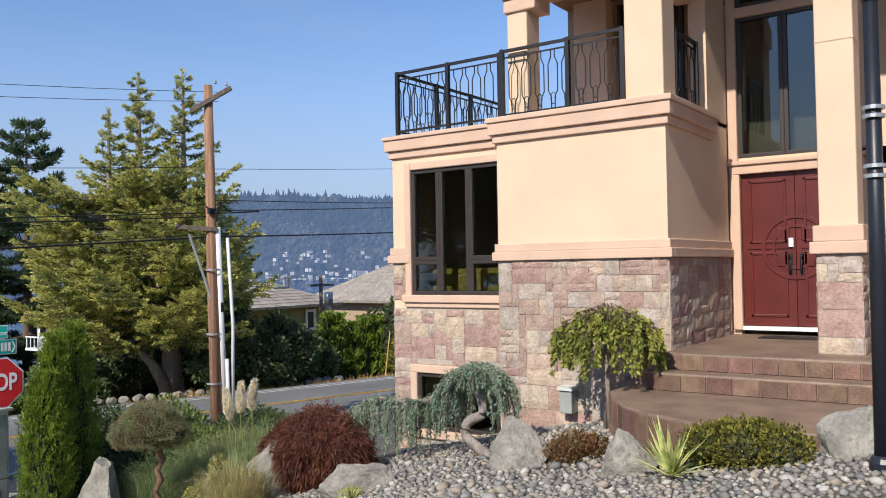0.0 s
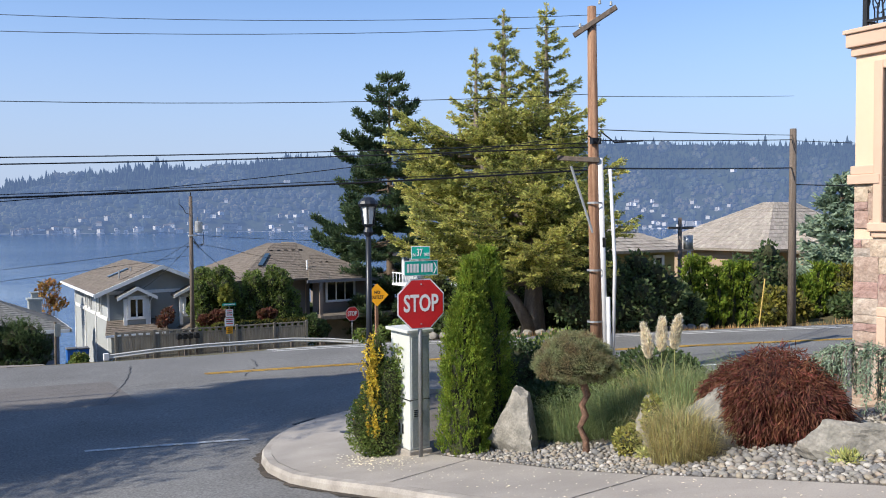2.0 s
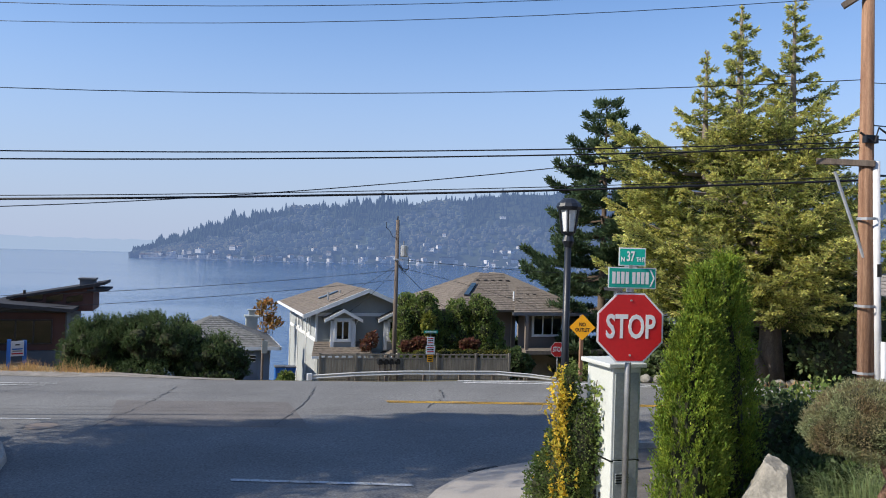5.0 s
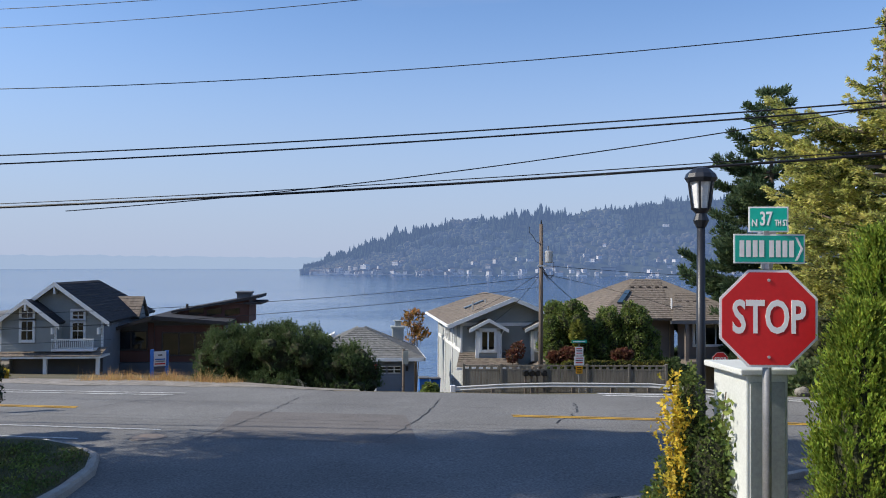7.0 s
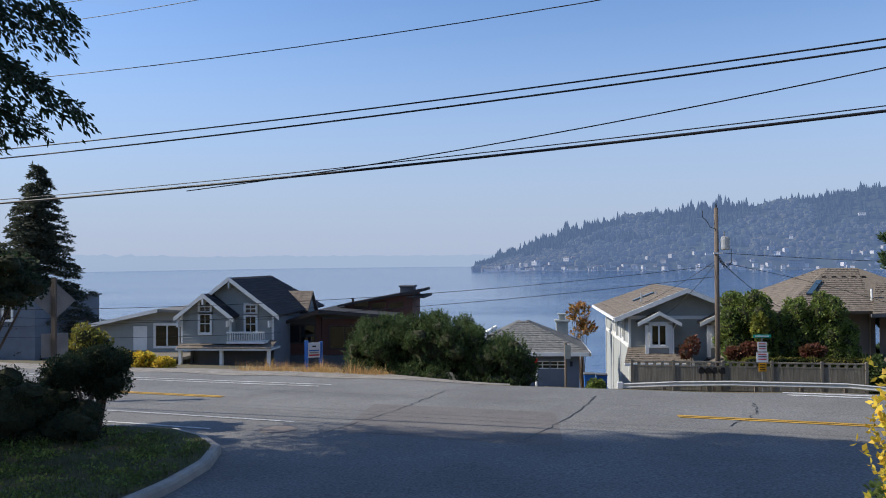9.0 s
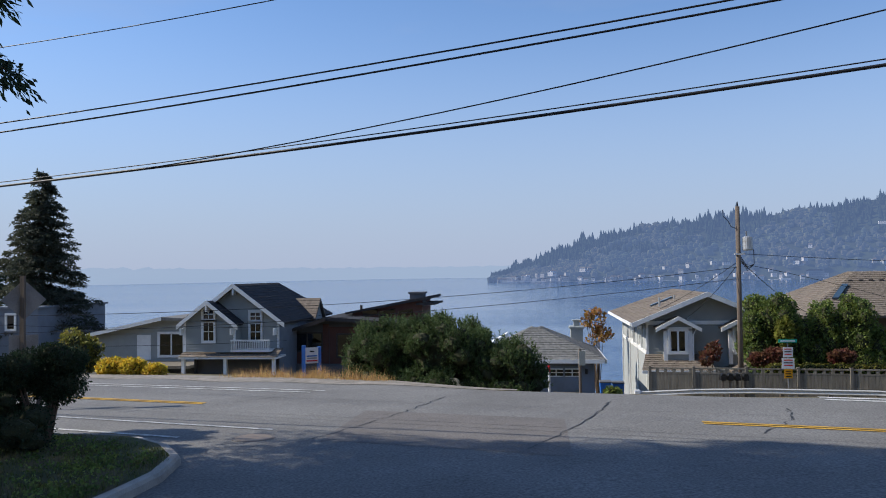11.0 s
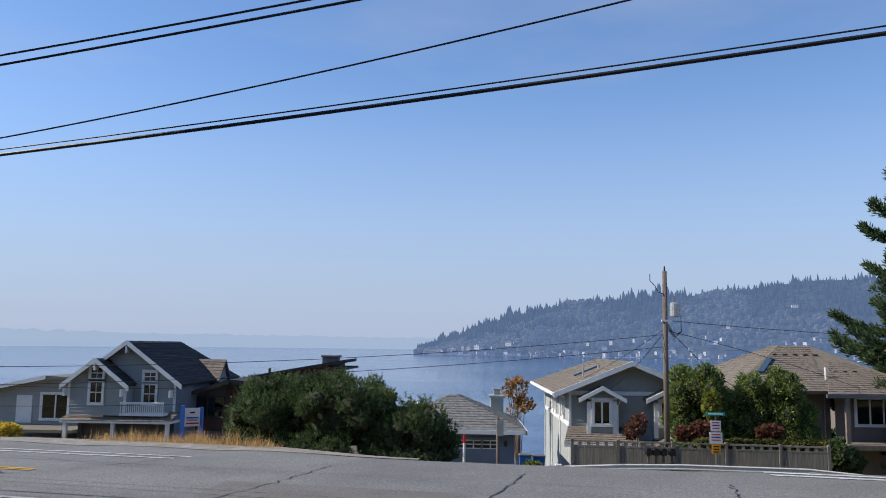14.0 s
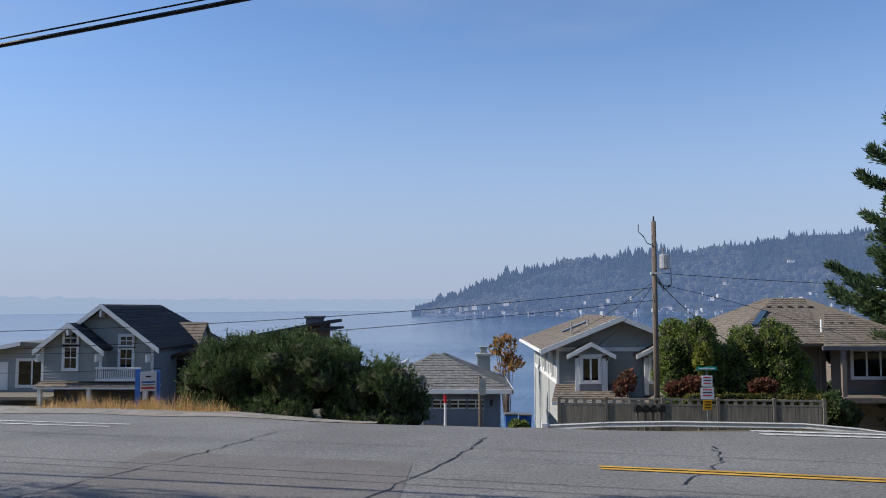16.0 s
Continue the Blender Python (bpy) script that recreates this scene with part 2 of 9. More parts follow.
M_CABINET = mat("cabinet_off_white", (0.62, 0.64, 0.60), 0.55, 0.12, 2, 60, 0.05)
M_CABGREY = mat("cabinet_grey_side", (0.36, 0.38, 0.36), 0.5, 0.2, 1.6, 40, 0.05)
M_LAMPMETAL = mat("lamp_post_paint", (0.016, 0.019, 0.026), 0.4, 0.15, 6, 60, 0.05, spec=0.5)
M_LAMPGLASS = mat("frosted_lamp_glass", (0.80, 0.81, 0.80), 0.25, 0.15, 8, 40, 0.0, spec=0.6)
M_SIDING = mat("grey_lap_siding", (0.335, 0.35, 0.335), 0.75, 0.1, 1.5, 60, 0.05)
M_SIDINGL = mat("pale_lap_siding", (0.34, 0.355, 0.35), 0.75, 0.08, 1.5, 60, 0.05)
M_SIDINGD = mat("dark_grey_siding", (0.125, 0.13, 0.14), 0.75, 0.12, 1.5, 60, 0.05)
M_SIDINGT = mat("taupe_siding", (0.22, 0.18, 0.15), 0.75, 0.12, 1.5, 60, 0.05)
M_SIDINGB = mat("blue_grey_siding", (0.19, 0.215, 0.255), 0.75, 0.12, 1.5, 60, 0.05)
M_TAN = mat("tan_stucco", (0.42, 0.31, 0.21), 0.9, 0.12, 1.5, 60, 0.1)
M_OLIVE = mat("olive_siding", (0.30, 0.24, 0.09), 0.8, 0.12, 1.5, 60, 0.1)
M_RUST = mat("rust_red_cladding", (0.125, 0.052, 0.038), 0.7, 0.15, 1.5, 60, 0.1)
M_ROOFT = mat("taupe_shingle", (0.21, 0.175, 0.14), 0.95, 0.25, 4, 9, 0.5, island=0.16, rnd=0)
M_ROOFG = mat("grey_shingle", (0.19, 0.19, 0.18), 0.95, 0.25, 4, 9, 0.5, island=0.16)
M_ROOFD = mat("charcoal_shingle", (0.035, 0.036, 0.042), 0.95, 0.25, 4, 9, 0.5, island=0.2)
M_ROOFL = mat("pale_tile_roof", (0.40, 0.35, 0.29), 0.9, 0.25, 4, 9, 0.4, island=0.2)
M_FENCE = mat("weathered_fence_wood", (0.25, 0.225, 0.18), 0.95, 0.3, 3, 40, 0.4, stretch=(4, 4, 0.4), rnd=0.12)
# dark tint puts the dimness behind far panes into the glass colour
M_PANE = glass("far_window_glass", (0.09, 0.10, 0.11), 0.05)
M_CARRED = mat("red_car_paint", (0.45, 0.02, 0.02), 0.25, 0.05, 3, 40, 0, spec=0.6)
M_RUBBER = mat("black_rubber", (0.012, 0.012, 0.012), 0.8, 0.2, 8, 60, 0.1)
M_SKYLIGHT = mat("skylight_glass", (0.05, 0.09, 0.13), 0.1, 0.1, 3, 40, 0, spec=0.8)
M_PAMPAS = leaf_mat("pampas_plume", (0.92, 0.86, 0.70), (0.84, 0.76, 0.58))
M_DRYGRASS = leaf_mat("dry_grass_blade", (0.625, 0.413, 0.175), (0.450, 0.288, 0.112))
M_GRASS = leaf_mat("ornamental_grass", (0.34, 0.40, 0.17), (0.20, 0.27, 0.12), 0.4, 0.45)
M_GRASSY = leaf_mat("tan_green_grass", (0.56, 0.47, 0.22), (0.36, 0.37, 0.15), 0.4, 0.45)
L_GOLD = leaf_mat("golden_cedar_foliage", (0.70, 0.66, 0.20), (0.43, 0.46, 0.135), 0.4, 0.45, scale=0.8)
# inner needles: own darker green with the crown's inner shade put in
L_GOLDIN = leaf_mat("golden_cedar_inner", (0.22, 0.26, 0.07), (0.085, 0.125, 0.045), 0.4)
L_PINEFAR = leaf_mat("blue_green_pine_foliage", (0.115, 0.17, 0.075), (0.058, 0.098, 0.052), 0.4)
L_TURF = leaf_mat("lawn_blade", (0.15, 0.19, 0.05), (0.12, 0.105, 0.045), 0.5, scale=1.6)
L_GCON = leaf_mat("dwarf_conifer_foliage", (0.52, 0.47, 0.13), (0.28, 0.30, 0.08), 0.35, scale=5)
# dark green for lawn-corner crowns and bushes, their shade put into the colour
L_CEDAR = leaf_mat("shaded_cedar_foliage", (0.045, 0.072, 0.036), (0.028, 0.048, 0.028), 0.4)
L_SPRUCE = leaf_mat("grey_spruce_foliage", (0.088, 0.098, 0.066), (0.05, 0.062, 0.046), 0.35)
M_GUYYEL = mat("faded_yellow_plastic", (0.60, 0.42, 0.12), 0.6, 0.2, 3, 40, 0)
L_DARK = leaf_mat("dark_undergrowth_leaf", (0.17, 0.225, 0.085), (0.085, 0.125, 0.05), 0.4)
L_BLUE = leaf_mat("blue_cedar_foliage", (0.36, 0.45, 0.32), (0.20, 0.28, 0.19), 0.35)
L_ARB = leaf_mat("arborvitae_foliage", (0.29, 0.385, 0.05), (0.12, 0.19, 0.03), 0.4, scale=5.0)
L_MAPLE = leaf_mat("red_maple_leaf", (0.22, 0.088, 0.050), (0.13, 0.050, 0.033), 0.4, scale=3)
L_GREEN = leaf_mat("green_leaf", (0.22, 0.285, 0.07), (0.085, 0.13, 0.036), 0.4, scale=1.5)
L_BRIGHT = leaf_mat("bright_green_leaf", (0.36, 0.37, 0.08), (0.19, 0.22, 0.05), 0.35, scale=3)
L_PINE = leaf_mat("mugo_pine_needle", (0.105, 0.155, 0.055), (0.055, 0.088, 0.036), 0.4, scale=1.2)
L_YEL = leaf_mat("golden_euonymus_leaf", (0.775, 0.575, 0.062), (0.525, 0.413, 0.062), 0.3, scale=5)
L_BARB = leaf_mat("barberry_leaf", (0.26, 0.125, 0.055), (0.17, 0.135, 0.05), 0.4, scale=5)
L_SHRUB = leaf_mat("olive_shrub_leaf", (0.298, 0.280, 0.052), (0.149, 0.149, 0.035), 0.4, scale=5)
L_ORANGE = leaf_mat("autumn_orange_leaf", (0.42, 0.22, 0.06), (0.25, 0.15, 0.05), 0.4, scale=2)
L_RED = leaf_mat("autumn_red_leaf", (0.20, 0.085, 0.055), (0.12, 0.065, 0.035), 0.4, scale=2)
L_TOPI = leaf_mat("topiary_juniper", (0.30, 0.34, 0.17), (0.25, 0.19, 0.10), 0.45, scale=4)
L_YUCCA = leaf_mat("yucca_blade", (0.75, 0.72, 0.30), (0.33, 0.40, 0.12), 0.3, scale=9)
# far-shore materials carry their kilometres of haze as a built-in bluish glow
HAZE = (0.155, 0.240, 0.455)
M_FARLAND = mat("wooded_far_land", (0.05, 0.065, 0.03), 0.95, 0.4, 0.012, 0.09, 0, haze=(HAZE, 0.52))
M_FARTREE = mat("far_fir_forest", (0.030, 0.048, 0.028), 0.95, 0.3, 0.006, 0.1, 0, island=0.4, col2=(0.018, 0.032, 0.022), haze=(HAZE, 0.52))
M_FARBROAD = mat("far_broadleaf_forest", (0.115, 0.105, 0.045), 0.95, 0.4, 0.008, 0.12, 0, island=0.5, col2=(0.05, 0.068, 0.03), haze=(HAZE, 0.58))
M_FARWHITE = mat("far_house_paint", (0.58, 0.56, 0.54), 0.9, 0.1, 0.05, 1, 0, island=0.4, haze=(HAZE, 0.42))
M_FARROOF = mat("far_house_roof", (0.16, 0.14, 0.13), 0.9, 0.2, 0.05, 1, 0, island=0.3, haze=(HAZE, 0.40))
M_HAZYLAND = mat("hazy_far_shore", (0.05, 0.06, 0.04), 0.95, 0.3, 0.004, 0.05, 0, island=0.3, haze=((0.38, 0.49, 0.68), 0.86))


def water_mat():
    m = bpy.data.materials.new("lake_water")
    m.use_nodes = True
    n, l = m.node_tree.nodes, m.node_tree.links
    p = n["Principled BSDF"]
    p.inputs["Base Color"].default_value = (0.03, 0.085, 0.19, 1)
    p.inputs["Roughness"].default_value = 0.12
    p.inputs["IOR"].default_value = 1.33
    geo = n.new("ShaderNodeNewGeometry")
    mp = n.new("ShaderNodeMapping")
    mp.inputs["Scale"].default_value = (0.0012, 0.009, 1)
    mp.inputs["Rotation"].default_value = (0, 0, 0.12)
    l.new(geo.outputs["Position"], mp.inputs["Vector"])
    streak = n.new("ShaderNodeTexNoise")
    streak.inputs["Scale"].default_value = 1.0
    streak.inputs["Detail"].default_value = 5
    streak.inputs["Roughness"].default_value = 0.6
    l.new(mp.outputs[0], streak.inputs["Vector"])
    w = n.new("ShaderNodeTexNoise")
    w.inputs["Scale"].default_value = 0.35
    w.inputs["Detail"].default_value = 6
    l.new(geo.outputs["Position"], w.inputs["Vector"])
    mr = n.new("ShaderNodeMapRange")
    mr.inputs["From Min"].default_value = 0.42
    mr.inputs["From Max"].default_value = 0.60
    mr.inputs["To Min"].default_value = 0.06
    mr.inputs["To Max"].default_value = 0.85
    l.new(streak.outputs["Fac"], mr.inputs["Value"])
    bu = n.new("ShaderNodeBump")
    bu.inputs["Distance"].default_value = 0.45
    l.new(mr.outputs[0], bu.inputs["Strength"])
    l.new(w.outputs["Fac"], bu.inputs["Height"])
    l.new(bu.outputs[0], p.inputs["Normal"])
    return m


M_WATER = water_mat()


# ---- mesh building ----
class Geo:
    """Collects vertices and faces of one mesh."""

    def __init__(self):
        self.v, self.f = [], []

    def add(self, verts, faces):
        o = len(self.v)
        self.v.extend(tuple(p) for p in verts)
        self.f.extend(tuple(i + o for i in f) for f in faces)
        return self

    def box(self, lo, hi, m=None):
        x0, y0, z0 = lo
        x1, y1, z1 = hi
        vs = [(x0, y0, z0), (x1, y0, z0), (x1, y1, z0), (x0, y1, z0), (x0, y0, z1), (x1, y0, z1), (x1, y1, z1), (x0, y1, z1)]
        if m is not None:
            vs = [tuple(m @ Vector(p)) for p in vs]
        return self.add(vs, [(3, 2, 1, 0), (4, 5, 6, 7), (0, 1, 5, 4), (1, 2, 6, 5), (2, 3, 7, 6), (3, 0, 4, 7)])

    def tube(self, pts, radii, n=8, caps=True):
        if not hasattr(radii, "__len__"):
            radii = [radii] * len(pts)
        pts = [Vector(p) for p in pts]
        vs, fs = [], []
        for i, p in enumerate(pts):
            d = (pts[min(i + 1, len(pts) - 1)] - pts[max(i - 1, 0)]).normalized()
            a = d.orthogonal().normalized() if abs(d.z) > 0.95 else d.cross(Vector((0, 0, 1))).normalized()
            b = d.cross(a)
            for k in range(n):
                t = 2 * math.pi * k / n
                vs.append(p + (a * math.cos(t) + b * math.sin(t)) * radii[i])
        for i in range(len(pts) - 1):
            for k in range(n):
                fs.append((i * n + k, i * n + (k + 1) % n, (i + 1) * n + (k + 1) % n, (i + 1) * n + k))
        if caps:
            fs.append(tuple(range(n - 1, -1, -1)))
            fs.append(tuple((len(pts) - 1) * n + k for k in range(n)))
        return self.add(vs, fs)

    def prism(self, poly, d):
        """A flat outline (points in space) pushed along d."""
        n = len(poly)
        d = Vector(d)
        vs = [Vector(p) for p in poly] + [Vector(p) + d for p in poly]
        fs = [tuple(range(n - 1, -1, -1)), tuple(range(n, 2 * n))] + [(i, (i + 1) % n, n + (i + 1) % n, n + i) for i in range(n)]
        return self.add(vs, fs)

    def grid(self, rows):
        nr, nc = len(rows), len(rows[0])
        return self.add([p for r in rows for p in r], [(i * nc + j, i * nc + j + 1, (i + 1) * nc + j + 1, (i + 1) * nc + j) for i in range(nr - 1) for j in range(nc - 1)])

    def mesh(self, name, smooth=False):
        me = bpy.data.meshes.new(name)
        me.from_pydata(self.v, [], self.f)
        me.validate()
        bm = bmesh.new()
        bm.from_mesh(me)
        bmesh.ops.recalc_face_normals(bm, faces=bm.faces[:])
        bm.to_mesh(me)
        bm.free()
        if smooth:
            me.polygons.foreach_set("use_smooth", [True] * len(me.polygons))
        return me


def obj(name, geo, material, label="", category="", group="", kind="", parent=None, smooth=False, bevel=0.0):
    me = geo.mesh(name, smooth) if isinstance(geo, Geo) else geo
    if not me.materials:
        me.materials.append(material)
    ob = new(name, me)
    if bevel:
        bv = ob.modifiers.new("edge", "BEVEL")
        bv.width, bv.segments, bv.limit_method = bevel, 2, "ANGLE"
    if parent is not None:
        ob.parent = parent
        ob.matrix_parent_inverse = parent.matrix_basis.inverted()
    return tagged(ob, label, category, group, kind)


def part(name, geo, material, parent, label="", smooth=False, bevel=0.0):
    return obj(name, geo, material, label=label, parent=parent, smooth=smooth, bevel=bevel)


def thing(name, m, label, category, group="", kind=""):
    e = new(name)
    e.matrix_world = m
    e.empty_display_size = 0.2
    return tagged(e, label, category, group, kind)


def leaf_mesh(name, P, Dr, length, width, rng, fold=0.35):
    """One folded diamond leaf for each point P (n,3) along direction Dr (n,3)."""
    n = len(P)
    Dr = Dr / (np.linalg.norm(Dr, axis=1, keepdims=True) + 1e-9)
    r = rng.normal(size=(n, 3))
    S = np.cross(Dr, r)
    S /= np.linalg.norm(S, axis=1, keepdims=True) + 1e-9
    N = np.cross(S, Dr)
    L = (length * rng.uniform(0.6, 1.3, n))[:, None]
    W = (width * rng.uniform(0.7, 1.3, n))[:, None]
    V = np.empty((n, 4, 3))
    V[:, 0] = P
    V[:, 1] = P + Dr * L * 0.5 + S * W + N * W * fold
    V[:, 2] = P + Dr * L
    V[:, 3] = P + Dr * L * 0.5 - S * W + N * W * fold
    me = bpy.data.meshes.new(name)
    me.vertices.add(4 * n)
    me.vertices.foreach_set("co", V.reshape(-1).astype(np.float32))
    me.loops.add(4 * n)
    me.loops.foreach_set("vertex_index", np.arange(4 * n, dtype=np.int32))
    me.polygons.add(n)
    me.polygons.foreach_set("loop_start", np.arange(0, 4 * n, 4, dtype=np.int32))
    me.polygons.foreach_set("loop_total", np.full(n, 4, dtype=np.int32))
    me.update(calc_edges=True)
    return me


def lumps_cloud(lumps, n, rng, shell=0.25):
    """Points and outward directions scattered near the surfaces of ellipsoid lumps (cx, cy, cz, rx, ry, rz)."""
    lumps = np.array(lumps, float)
    w = lumps[:, 3] * lumps[:, 4] + lumps[:, 4] * lumps[:, 5]
    idx = rng.choice(len(lumps), n, p=w / w.sum())
    d = rng.normal(size=(n, 3))
    d /= np.linalg.norm(d, axis=1, keepdims=True)
    rad = 1 - shell * rng.random(n) ** 1.5
    wob = 1 + 0.10 * np.sin(d[:, 0] * 7 + idx) * np.sin(d[:, 2] * 9 + 2 * idx) + 0.06 * np.sin(d[:, 1] * 17 + idx)
    P = lumps[idx, :3] + lumps[idx, 3:] * d * (rad * wob)[:, None]
    nd = d / lumps[idx, 3:]
    nd /= np.linalg.norm(nd, axis=1, keepdims=True)
    return P, nd


def sphere_geo(g, c, r, nu=10, nv=6, jitter=0.0, rng=None):
    vs, fs = [], []
    for i in range(nv + 1):
        ph = math.pi * i / nv
        for k in range(nu):
            th = 2 * math.pi * k / nu
            s = 1 + (rng.uniform(-jitter, jitter) if rng is not None else 0)
            vs.append((c[0] + r[0] * math.sin(ph) * math.cos(th) * s, c[1] + r[1] * math.sin(ph) * math.sin(th) * s, c[2] + r[2] * math.cos(ph) * s))
    for i in range(nv):
        for k in range(nu):
            fs.append((i * nu + k, i * nu + (k + 1) % nu, (i + 1) * nu + (k + 1) % nu, (i + 1) * nu + k))
    return g.add(vs, fs)


# ---- ground form ----
def sstep(a, b, x):
    t = min(1.0, max(0.0, (x - a) / (b - a)))
    return t * t * (3 - 2 * t)


def yc(x):
    """The main road's centre line."""
    return 27.5 - 0.385 * (x - 7.7) - (0.006 * (min(x, 40) - 7.7) ** 2 if x > 7.7 else 0.0) - (0.39 * (x - 40) if x > 40 else 0)


def yfar(x):
    """The main road's far edge."""
    return yc(x) + 4.6 + 1.4 * sstep(4, -1, x) + 0.9 * sstep(9, 13, x) - 0.9 * sstep(15, 24, x)


def gz(x, y):
    xm = min(45, max(-40, x))
    s = 0.42 - 0.178 * y - 0.19 * sstep(5.5, 11.0, y) * sstep(20.5, 15.0, y)
    m = -3.0 - 0.03 * (y - 27.6) + 0.02 * (xm - 7.7)
    d = s - m
    z = max(s, m) + 0.12 * math.exp(-(d / 0.25) ** 2)
    e = yfar(x)
    if y > e:
        m0 = -3.0 - 0.03 * (e - 27.6) + 0.02 * (xm - 7.7)
        steep = 0.157 + (0.125 - 0.157) * sstep(2, -10, x) + (0.05 - 0.157) * sstep(27, 38, x) * sstep(70, 42, y)
        t = y - e
        z = m0 - steep * max(0, t - 0.15)
    # sunken drive beyond the guard rail
    if y > 45:
        z -= 1.0 * math.exp(-((x - 27) / 3.2) ** 2 - ((y - 57) / 2.4) ** 2)
    return max(z, -24.0)


def build_ground():
    xs = [-3000, -1500, -700, -300, -160, -100, -70] + list(np.arange(-50, 62, 1.0)) + [70, 85, 110, 160, 300, 700, 1500, 3000]
    ys = [-900, -400, -150, -80, -50, -30] + list(np.arange(-20, 62, 1.0)) + list(np.arange(64, 160, 4.0)) + [170, 250, 600, 1500, 4900]
    g = Geo()
    g.grid([[(x, y, gz(x, y) - (0.30 if y < yfar(x) + 0.6 else 0.0)) for x in xs] for y in ys])
    obj("ground", g, M_SOIL, "sloping dry soil and rough grass down to the lake", "ground", kind="structure", smooth=True)
    g = Geo()
    xs = list(np.arange(-70, 95, 0.75))
    rows = []
    for k in range(90):
        t = k / 89
        rows.append([(x, -25 + t * (yfar(x) + 25), gz(x, -25 + t * (yfar(x) + 25))) for x in xs])
    g.grid(rows)
    obj("road", g, M_ASPHALT, "worn grey asphalt of a sloping street junction", "road", kind="structure", smooth=True)
    g = Geo().add([(-4000, 120, -21), (4000, 120, -21), (4000, 4900, -21), (-4000, 4900, -21)], [(0, 1, 2, 3)])
    obj("water", g, M_WATER, "calm blue lake with faint wind streaks", "lake", kind="structure")
    # gravel shoulder along the far edge
    g = Geo()
    xs = list(np.arange(-50, 4.2, 0.6))

    def shoulder(x, o):
        f = sstep(4.2, -3.0, x)
        y = yfar(x) - 0.9 * f + o * (0.25 + 0.75 * f) + 0.2 * f * math.sin(x * 1.3 + o)
        return x, y, max(gz(x, y), gz(x, yfar(x) - 0.3) - 0.10 * max(0.0, y - yfar(x))) + 0.012
    g.grid([[shoulder(x, o) for x in xs] for o in (0, 0.5, 1.0, 1.5, 2.2, 3.2)])
    obj("gravel_shoulder", g, M_GRAVEL, "pale gravel shoulder beside the road", "road shoulder", kind="structure", smooth=True)


build_ground()


def drape(name, pts_l, pts_r, material, label, category, dz=0.006, kind="structure"):
    g = Geo()
    g.grid([[(x, y, gz(x, y) + dz) for x, y in pts_l], [(x, y, gz(x, y) + dz) for x, y in pts_r]])
    return obj(name, g, material, label, category, kind=kind)


def along(x0, x1, off, w, step=0.7):
    xs = list(np.arange(x0, x1, step)) + [x1]
    return [(x, yc(x) + off) for x in xs], [(x, yc(x) + off + w) for x in xs]


for x0, x1 in ((-50, -4.0), (7.7, 70)):
    for o in (-0.08, 0.12):
        drape("yellow_line", *along(x0, x1, o - (0.3 if x0 < 0 else 0), 0.12), M_LINEY, "painted yellow centre line, worn", "road marking", 0.012)
for x0, x1, o in ((-50, -1.5, 3.25), (-50, -1.8, 2.75), (-50, -0.7, -3.5), (-50, -2.3, -4.95), (16, 70, -4.3)):
    drape("white_line", *along(x0, x1, o, 0.22 if x0 > 0 else 0.13), M_LINEW, "painted white edge line, worn", "road marking", 0.012)
for o0 in (0.0, -0.45):
    xs = np.arange(11.0, 70, 0.7)
    oo = [4.95 - 1.1 * sstep(12, 24, x) + o0 for x in xs]
    drape("white_line", [(x, yc(x) + o) for x, o in zip(xs, oo)], [(x, yc(x) + o + 0.2) for x, o in zip(xs, oo)], M_LINEW, "painted white edge line, worn", "road marking", 0.012)
g = Geo()
for i in range(9):
    a = Vector((3.1 + i * 0.31, 19.66 - i * 0.155))
    g.grid([[(a.x + u * 0.30, a.y - u * 0.15 + v * 0.19, gz(a.x + u * 0.30, a.y - u * 0.15 + v * 0.19) + 0.013) for u in (0, 0.5, 1)] for v in (0, 0.5, 1)])
obj("stop_line", g, M_LINEW, "cracked white painted stop line", "road marking", kind="structure")


def crack(points, w, seed):
    rng = random.Random(seed)
    pts = []
    for (x0, y0), (x1, y1) in zip(points, points[1:]):
        for k in range(14):
            t = k / 14
            pts.append((x0 + (x1 - x0) * t + rng.uniform(-0.06, 0.06), y0 + (y1 - y0) * t + rng.uniform(-0.06, 0.06)))
    ww = [w * rng.uniform(0.15, 0.95) for _ in pts]
    drape("tar_seam", [(x - a, y) for (x, y), a in zip(pts, ww)], [(x + a, y) for (x, y), a in zip(pts, ww)], M_TAR, "dark tar-filled crack in the asphalt", "road crack", 0.010)


crack([(2.2, 32.6), (1.4, 29), (0.2, 25.6)], 0.022, 1)
crack([(6.2, 30.9), (5.7, 28.6), (4.3, 24.6)], 0.024, 2)
crack([(9.8, 29.4), (9.4, 27.8), (8.4, 26.2)], 0.022, 3)
crack([(-1.5, 34.4), (-3.6, 31.5), (-5.6, 30.2)], 0.02, 4)
for o in (-1.4, -1.9, 1.5):
    xs = np.arange(-8, 16, 0.8)
    drape("tar_seam", [(x, yc(x) + o) for x in xs], [(x, yc(x) + o + 0.016) for x in xs], M_TAR, "thin dark seam along the asphalt", "road crack", 0.008)
xs = np.arange(0.6, 5.2, 0.5)
g = Geo().grid([[(x, yc(x) - 4.2 + o, gz(x, yc(x) - 4.2 + o) + 0.005) for x in xs] for o in np.arange(0, 4.4, 0.5)])
obj("asphalt_patch", g, M_PATCH, "darker repaired patch of asphalt", "road patch", kind="structure", smooth=True)

